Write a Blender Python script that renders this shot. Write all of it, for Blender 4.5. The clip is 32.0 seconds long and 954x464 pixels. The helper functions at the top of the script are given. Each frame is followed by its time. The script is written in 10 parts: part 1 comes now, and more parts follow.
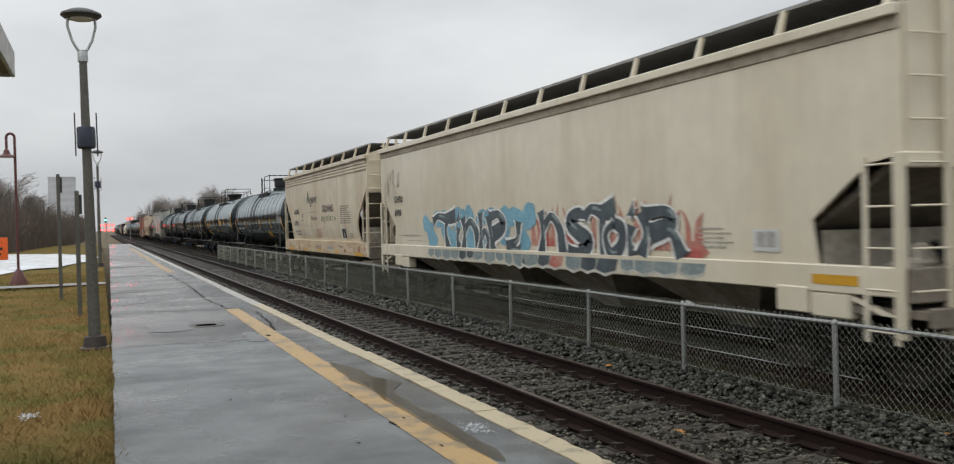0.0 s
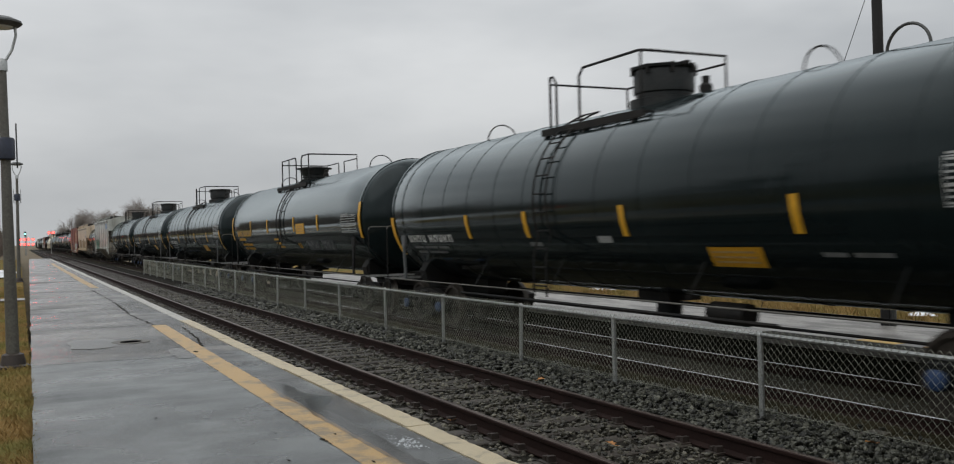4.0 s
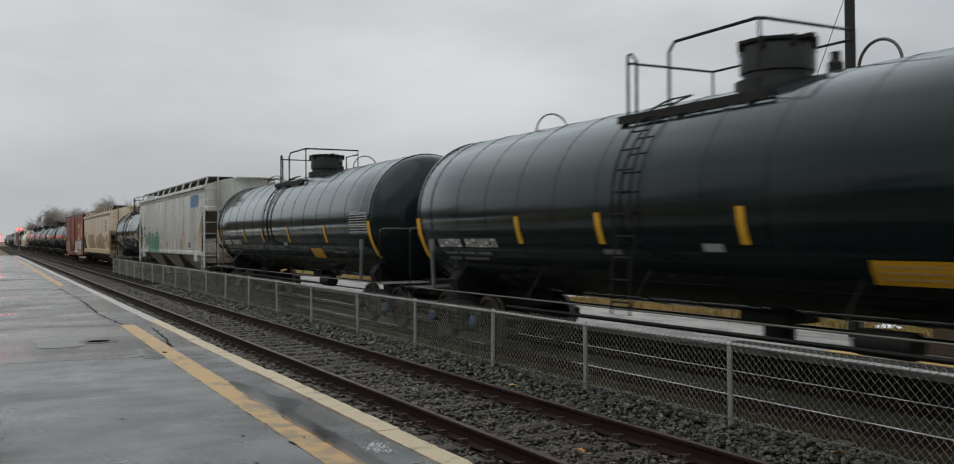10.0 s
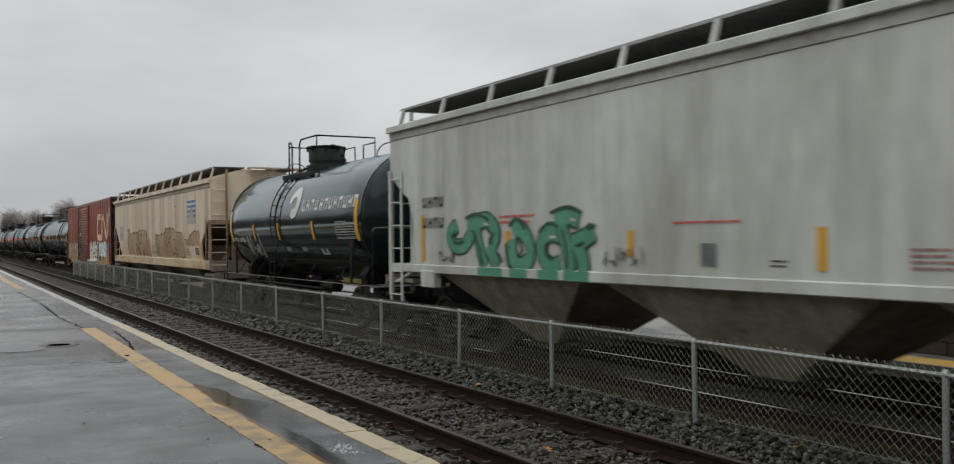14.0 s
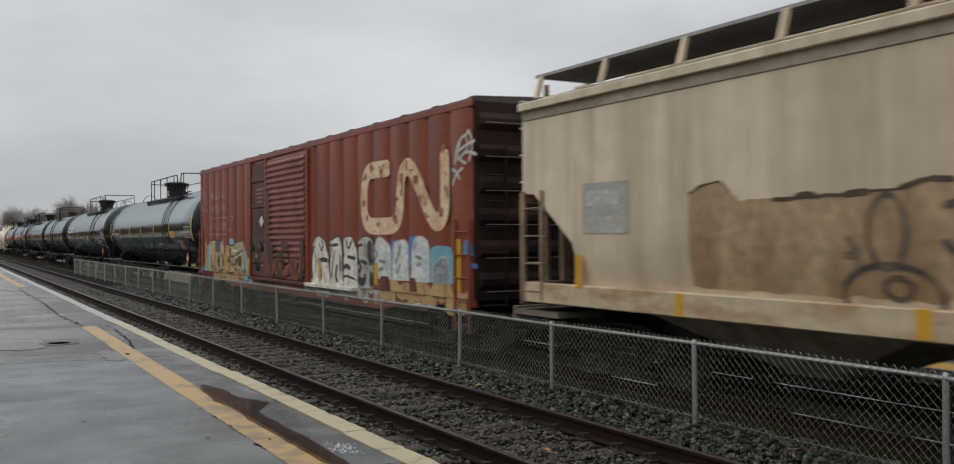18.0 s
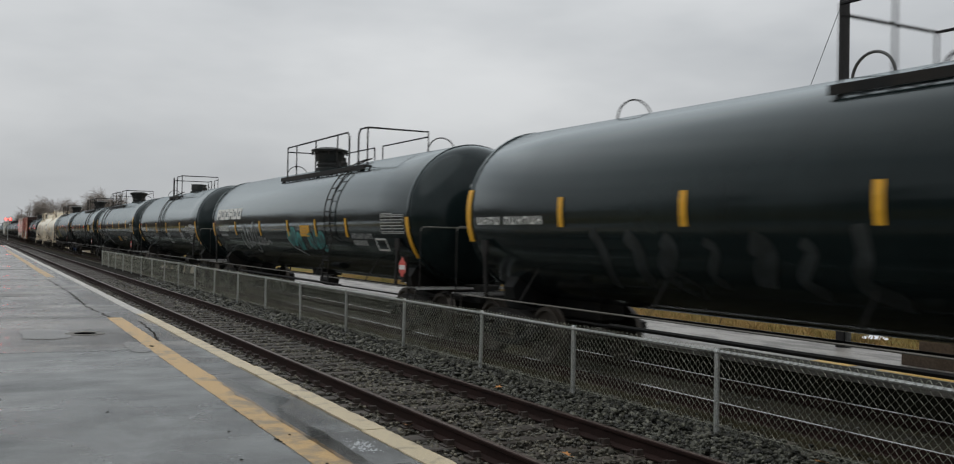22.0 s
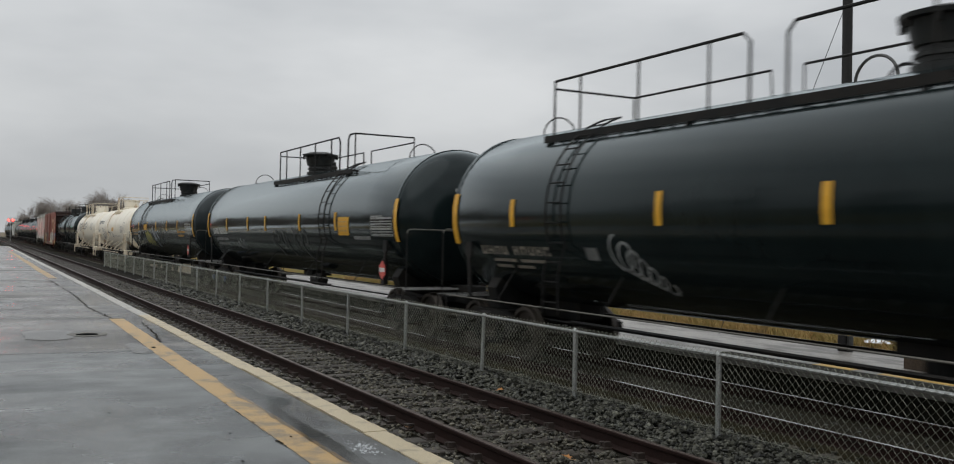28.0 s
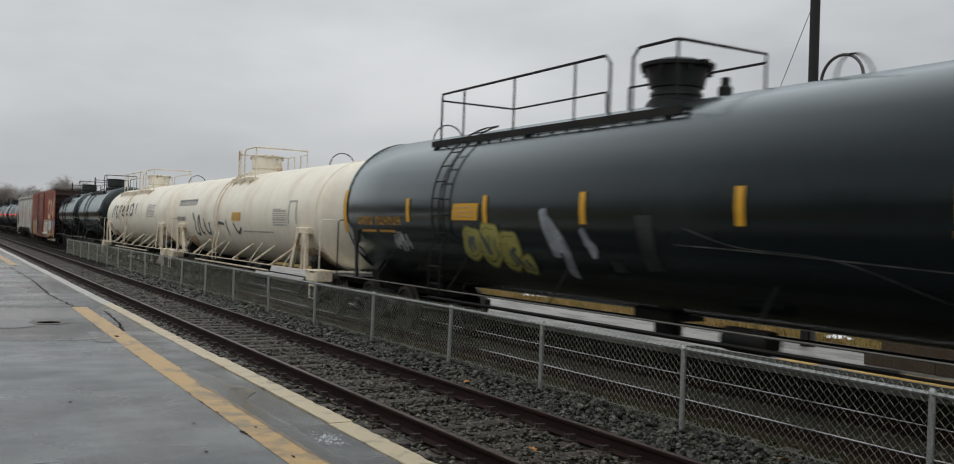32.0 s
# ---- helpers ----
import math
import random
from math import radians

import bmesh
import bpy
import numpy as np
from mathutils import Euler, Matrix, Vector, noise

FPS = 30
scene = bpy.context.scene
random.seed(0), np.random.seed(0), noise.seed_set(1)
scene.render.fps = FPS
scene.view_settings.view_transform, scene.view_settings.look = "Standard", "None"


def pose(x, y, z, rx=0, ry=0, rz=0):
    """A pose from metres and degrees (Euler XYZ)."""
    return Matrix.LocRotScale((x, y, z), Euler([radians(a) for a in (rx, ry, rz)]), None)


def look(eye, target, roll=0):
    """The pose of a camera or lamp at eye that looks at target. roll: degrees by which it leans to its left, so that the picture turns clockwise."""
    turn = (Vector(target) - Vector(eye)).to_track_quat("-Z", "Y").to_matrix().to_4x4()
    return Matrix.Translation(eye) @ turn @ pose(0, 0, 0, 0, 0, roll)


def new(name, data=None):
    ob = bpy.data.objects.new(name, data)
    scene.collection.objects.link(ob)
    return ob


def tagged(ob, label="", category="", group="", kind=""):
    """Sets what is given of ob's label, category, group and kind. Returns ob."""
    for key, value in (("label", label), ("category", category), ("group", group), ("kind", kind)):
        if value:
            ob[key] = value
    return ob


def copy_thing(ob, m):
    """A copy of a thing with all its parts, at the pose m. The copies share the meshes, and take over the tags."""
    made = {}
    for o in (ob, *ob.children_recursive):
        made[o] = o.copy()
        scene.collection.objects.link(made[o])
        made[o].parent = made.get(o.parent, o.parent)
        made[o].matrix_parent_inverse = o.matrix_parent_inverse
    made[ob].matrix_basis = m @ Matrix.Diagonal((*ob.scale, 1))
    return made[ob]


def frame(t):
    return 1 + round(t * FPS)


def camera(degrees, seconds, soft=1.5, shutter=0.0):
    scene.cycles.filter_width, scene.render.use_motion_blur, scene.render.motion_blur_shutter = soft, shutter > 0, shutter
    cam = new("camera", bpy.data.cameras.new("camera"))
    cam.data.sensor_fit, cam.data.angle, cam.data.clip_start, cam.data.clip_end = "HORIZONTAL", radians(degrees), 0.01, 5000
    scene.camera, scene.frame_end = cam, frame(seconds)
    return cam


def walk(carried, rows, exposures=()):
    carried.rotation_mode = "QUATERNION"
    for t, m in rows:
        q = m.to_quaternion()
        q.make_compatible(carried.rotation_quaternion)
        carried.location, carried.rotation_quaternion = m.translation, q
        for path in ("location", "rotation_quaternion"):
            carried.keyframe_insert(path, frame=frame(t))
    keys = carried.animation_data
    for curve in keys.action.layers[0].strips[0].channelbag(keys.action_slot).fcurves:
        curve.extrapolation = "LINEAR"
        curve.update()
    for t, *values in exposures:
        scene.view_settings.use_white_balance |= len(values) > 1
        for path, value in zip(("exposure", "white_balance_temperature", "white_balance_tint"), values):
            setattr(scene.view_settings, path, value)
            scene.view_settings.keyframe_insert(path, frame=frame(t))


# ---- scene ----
# one plan: x across the tracks, y along them, z = 0 on the rails of the near track
EYE = Vector((0.0, 0.0, 1.93))
PATH = [
    (0, -21.96, -0.66, -1.42), (0.5, -23.59, 0.04, -0.95), (1, -24.57, -0.02, -0.65), (1.5, -24.68, -0.01, -0.53),
    (2, -25.04, 0.06, -0.71), (2.5, -25.40, 0.08, -1.07), (3, -25.49, 0.10, -1.09), (3.5, -25.78, 0.11, -1.25),
    (5.5, -27.00, 0.15, -1.48), (6, -27.27, 0.24, -1.35), (6.5, -27.43, 0.26, -1.19), (7, -27.39, 0.31, -1.00),
    (7.5, -27.54, 0.39, -0.75), (8, -27.74, 0.40, -0.42), (8.5, -27.40, 0.43, -0.18), (9, -27.58, 0.40, -0.29),
    (9.5, -27.77, 0.40, -0.37), (10, -27.72, 0.39, -0.33), (10.5, -27.99, 0.40, -0.43), (11, -28.23, 0.43, -0.56),
    (11.5, -28.49, 0.47, -0.61), (12, -28.75, 0.50, -0.66), (12.5, -29.14, 0.50, -0.58), (13, -29.40, 0.44, -0.54),
    (13.5, -29.59, 0.41, -0.60), (14, -29.81, 0.36, -0.66), (14.5, -30.04, 0.35, -0.58), (16.5, -29.46, 0.32, -0.27),
    (17, -28.70, 0.33, -0.31), (17.5, -29.02, 0.38, -0.33), (18, -29.76, 0.39, -0.34), (18.5, -29.33, 0.38, -0.27),
    (19, -28.54, 0.44, -0.20), (19.5, -28.86, 0.42, -0.04), (20, -28.88, 0.41, 0.02), (20.5, -28.35, 0.51, 0.52),
    (21, -28.37, 0.54, 0.82), (21.5, -28.59, 0.53, 1.04), (22, -28.27, 0.48, 1.11), (22.5, -27.85, 0.46, 1.01),
    (23, -28.01, 0.51, 1.11), (23.5, -28.38, 0.59, 1.16), (24, -27.75, 0.63, 1.13), (24.5, -28.00, 0.69, 1.14),
    (25, -28.33, 0.71, 1.08), (25.5, -27.75, 0.71, 1.08), (27.5, -28.20, 0.76, 1.24), (28, -28.14, 0.63, 1.31),
    (28.5, -27.87, 0.51, 1.41), (29, -28.04, 0.40, 1.41), (29.5, -28.29, 0.35, 1.29), (30, -28.73, 0.28, 1.36),
    (30.5, -29.37, 0.29, 1.40), (31, -29.83, 0.29, 2.04), (31.5, -30.18, 0.25, 2.04), (32, -30.09, 0.20, 2.05),
]

cam = camera(54.1, 32.0, 1.1, 0.34)


def heading(yaw, pitch, roll):
    a, b = radians(yaw), radians(pitch)
    way = Vector((-math.sin(a) * math.cos(b), math.cos(a) * math.cos(b), math.sin(b)))
    return look(EYE, EYE + way, roll)


EXPOSURES = [(0.0, 0.11), (0.5, 0.01), (3.0, -0.09), (32.0, -0.09)]
walk(cam, [(t, heading(a, b, c)) for t, a, b, c in PATH], EXPOSURES)

# ---- light: a low overcast winter sky ----
SUN_EL, SUN_ROT = radians(60), radians(250)
world = bpy.data.worlds.new("overcast")
scene.world = world
world.use_nodes = True
wn, wl = world.node_tree.nodes, world.node_tree.links
wn.clear()
w_out, w_bg, w_sky = wn.new("ShaderNodeOutputWorld"), wn.new("ShaderNodeBackground"), wn.new("ShaderNodeTexSky")
w_sky.sky_type, w_sky.sun_disc, w_sky.sun_elevation, w_sky.sun_rotation = "NISHITA", False, SUN_EL, SUN_ROT
w_sky.air_density, w_sky.dust_density = 1.0, 3.0
w_co, w_map, w_noise, w_ramp, w_mix = (wn.new("ShaderNodeTexCoord"), wn.new("ShaderNodeMapping"), wn.new("ShaderNodeTexNoise"),
                                       wn.new("ShaderNodeValToRGB"), wn.new("ShaderNodeMix"))
w_map.inputs["Scale"].default_value = (1.6, 1.6, 5.0)
w_noise.inputs["Scale"].default_value, w_noise.inputs["Detail"].default_value, w_noise.inputs["Roughness"].default_value = 1.15, 5.0, 0.5
w_ramp.color_ramp.elements[0].position, w_ramp.color_ramp.elements[1].position = 0.32, 0.66
w_ramp.color_ramp.elements[0].color, w_ramp.color_ramp.elements[1].color = (4.3, 4.5, 4.7, 1), (6.7, 6.85, 6.95, 1)
w_mix.data_type = "RGBA"
w_mix.inputs["Factor"].default_value = 0.97
w_bg.inputs["Strength"].default_value = 0.1
wl.new(w_co.outputs["Generated"], w_map.inputs["Vector"])
wl.new(w_map.outputs["Vector"], w_noise.inputs["Vector"])
wl.new(w_noise.outputs["Fac"], w_ramp.inputs["Fac"])
wl.new(w_sky.outputs["Color"], w_mix.inputs["A"])
wl.new(w_ramp.outputs["Color"], w_mix.inputs["B"])
# an overcast sky brightens towards the zenith
w_sep, w_rise, w_mul = wn.new("ShaderNodeSeparateXYZ"), wn.new("ShaderNodeMapRange"), wn.new("ShaderNodeMix")
w_rise.inputs["From Min"].default_value, w_rise.inputs["From Max"].default_value = 0.0, 1.0
w_rise.inputs["To Min"].default_value, w_rise.inputs["To Max"].default_value = 0.92, 2.05
w_mul.data_type, w_mul.blend_type = "RGBA", "MULTIPLY"
w_mul.inputs["Factor"].default_value = 1.0
wl.new(w_co.outputs["Generated"], w_sep.inputs["Vector"])
wl.new(w_sep.outputs["Z"], w_rise.inputs["Value"])
wl.new(w_mix.outputs["Result"], w_mul.inputs["A"])
wl.new(w_rise.outputs["Result"], w_mul.inputs["B"])
wl.new(w_mul.outputs["Result"], w_bg.inputs["Color"])
wl.new(w_bg.outputs["Background"], w_out.inputs["Surface"])
sun = new("sun", bpy.data.lights.new("sun", "SUN"))
sun.data.energy, sun.data.angle, sun.data.color = 0.75, radians(70), (0.97, 0.985, 1.0)
sun.matrix_world = look((0, 0, 50), Vector((0, 0, 50)) - Vector((math.cos(SUN_EL) * math.sin(SUN_ROT), math.cos(SUN_EL) * math.cos(SUN_ROT), math.sin(SUN_EL))) * 10)


# ---- materials ----
def material(name, base, rough=0.6, metal=0.0, other=None, size=4.0, amount=0.6, fine=40.0, bump=0.15, bump_far=0.01, coat=0.0,
             gloss_vary=0.0, vary=0.0, streak=(1, 1, 1), edge=(0.42, 0.62), grain=0.23, island=0.0, spec=0.5, tint=(1, 1, 1)):
    """A painted, stony or metal surface: two scales of colour, fine relief, an uneven gloss."""
    m = bpy.data.materials.new(name)
    m.use_nodes = True
    n, l = m.node_tree.nodes, m.node_tree.links
    p = n["Principled BSDF"]
    co, mp = n.new("ShaderNodeTexCoord"), n.new("ShaderNodeMapping")
    mp.inputs["Scale"].default_value = streak
    l.new(co.outputs["Object"], mp.inputs["Vector"])
    big, small = n.new("ShaderNodeTexNoise"), n.new("ShaderNodeTexNoise")
    big.inputs["Scale"].default_value, big.inputs["Detail"].default_value, big.inputs["Roughness"].default_value = 1 / size, 6.0, 0.62
    small.inputs["Scale"].default_value, small.inputs["Detail"].default_value = fine, 3.0
    l.new(mp.outputs["Vector"], big.inputs["Vector"])
    l.new(co.outputs["Object"], small.inputs["Vector"])
    ramp = n.new("ShaderNodeValToRGB")
    ramp.color_ramp.elements[0].position, ramp.color_ramp.elements[1].position = edge
    other = other or tuple(c * 0.55 for c in base)
    ramp.color_ramp.elements[0].color, ramp.color_ramp.elements[1].color = (0, 0, 0, 1), (amount,) * 3 + (1,)
    l.new(big.outputs["Fac"], ramp.inputs["Fac"])
    mix = n.new("ShaderNodeMix")
    mix.data_type = "RGBA"
    mix.inputs["A"].default_value, mix.inputs["B"].default_value = (*base, 1), (*other, 1)
    l.new(ramp.outputs["Color"], mix.inputs["Factor"])
    speck = n.new("ShaderNodeMix")
    speck.data_type, speck.blend_type = "RGBA", "MULTIPLY"
    l.new(mix.outputs["Result"], speck.inputs["A"])
    gr = n.new("ShaderNodeMapRange")
    gr.inputs["From Min"].default_value, gr.inputs["From Max"].default_value = 0.3, 0.7
    gr.inputs["To Min"].default_value, gr.inputs["To Max"].default_value = 1 - grain, 1 + grain * 0.8
    l.new(small.outputs["Fac"], gr.inputs["Value"])
    speck.inputs["Factor"].default_value = 1.0
    l.new(gr.outputs["Result"], speck.inputs["B"])
    last = speck.outputs["Result"]
    if vary:
        info, hsv, vr = n.new("ShaderNodeObjectInfo"), n.new("ShaderNodeHueSaturation"), n.new("ShaderNodeMapRange")
        vr.inputs["To Min"].default_value, vr.inputs["To Max"].default_value = 1 - vary, 1 + vary
        l.new(info.outputs["Random"], vr.inputs["Value"])
        l.new(vr.outputs["Result"], hsv.inputs["Value"])
        l.new(last, hsv.inputs["Color"])
        last = hsv.outputs["Color"]
    if island:
        geo, hv, ir = n.new("ShaderNodeNewGeometry"), n.new("ShaderNodeHueSaturation"), n.new("ShaderNodeMapRange")
        ir.inputs["To Min"].default_value, ir.inputs["To Max"].default_value = 1 - island, 1 + island * 1.3
        l.new(geo.outputs["Random Per Island"], ir.inputs["Value"])
        l.new(ir.outputs["Result"], hv.inputs["Value"])
        l.new(last, hv.inputs["Color"])
        last = hv.outputs["Color"]
    l.new(last, p.inputs["Base Color"])
    p.inputs["Metallic"].default_value = metal
    p.inputs["Roughness"].default_value = rough
    p.inputs["Specular IOR Level"].default_value = spec
    p.inputs["Specular Tint"].default_value = (*tint, 1)
    p.inputs["Coat Weight"].default_value, p.inputs["Coat Roughness"].default_value = coat, 0.12
    if gloss_vary:
        rr = n.new("ShaderNodeMapRange")
        rr.inputs["From Min"].default_value, rr.inputs["From Max"].default_value = 0.3, 0.7
        rr.inputs["To Min"].default_value, rr.inputs["To Max"].default_value = rough - gloss_vary, rough + gloss_vary
        l.new(big.outputs["Fac"], rr.inputs["Value"])
        l.new(rr.outputs["Result"], p.inputs["Roughness"])
    if bump:
        b = n.new("ShaderNodeBump")
        b.inputs["Strength"].default_value, b.inputs["Distance"].default_value = bump, bump_far
        l.new(small.outputs["Fac"], b.inputs["Height"])
        l.new(b.outputs["Normal"], p.inputs["Normal"])
    return m


def wet_black(name, base, other, rough=0.15, strength=1.25, fall=4.3, size=2.0, streak=(1, 1, 0.3)):
    """Rain-wet black paint: a dark body under a clear film whose gloss grows towards low angles."""
    m = material(name, base, 0.6, other=other, size=size, amount=0.75, fine=5, bump=0.02, grain=0.1, streak=streak, spec=0.0)
    n, l = m.node_tree.nodes, m.node_tree.links
    body, out = n["Principled BSDF"], n["Material Output"]
    gloss, mix, face, grow, scale = n.new("ShaderNodeBsdfGlossy"), n.new("ShaderNodeMixShader"), n.new("ShaderNodeLayerWeight"), n.new("ShaderNodeMath"), n.new("ShaderNodeMath")
    gloss.inputs["Color"].default_value = (0.93, 1.0, 1.02, 1)
    grow.operation, scale.operation, scale.use_clamp = "POWER", "MULTIPLY_ADD", True
    grow.inputs[1].default_value = fall
    scale.inputs[1].default_value, scale.inputs[2].default_value = strength, 0.019
    face.inputs["Blend"].default_value = 0.5
    # the film is uneven: drips and dry patches
    film, co, mp, vary = n.new("ShaderNodeTexNoise"), n.new("ShaderNodeTexCoord"), n.new("ShaderNodeMapping"), n.new("ShaderNodeMapRange")
    mp.inputs["Scale"].default_value = streak
    film.inputs["Scale"].default_value, film.inputs["Detail"].default_value = 0.9, 6.0
    vary.inputs["From Min"].default_value, vary.inputs["From Max"].default_value = 0.3, 0.7
    vary.inputs["To Min"].default_value, vary.inputs["To Max"].default_value = rough - 0.04, rough + 0.06
    l.new(co.outputs["Object"], mp.inputs["Vector"])
    l.new(mp.outputs["Vector"], film.inputs["Vector"])
    l.new(film.outputs["Fac"], vary.inputs["Value"])
    l.new(vary.outputs["Result"], gloss.inputs["Roughness"])
    l.new(face.outputs["Facing"], grow.inputs[0])
    l.new(grow.outputs["Value"], scale.inputs[0])
    cap = n.new("ShaderNodeMath")
    cap.operation = "MINIMUM"
    cap.inputs[1].default_value = 0.5
    l.new(scale.outputs["Value"], cap.inputs[0])
    l.new(cap.outputs["Value"], mix.inputs["Fac"])
    l.new(body.outputs["BSDF"], mix.inputs[1])
    l.new(gloss.outputs["BSDF"], mix.inputs[2])
    l.new(mix.outputs["Shader"], out.inputs["Surface"])
    return m


def glow(name, colour, power):
    m = bpy.data.materials.new(name)
    m.use_nodes = True
    p = m.node_tree.nodes["Principled BSDF"]
    p.inputs["Base Color"].default_value = (*colour, 1)
    p.inputs["Emission Color"].default_value = (*colour, 1)
    p.inputs["Emission Strength"].default_value = power
    return m


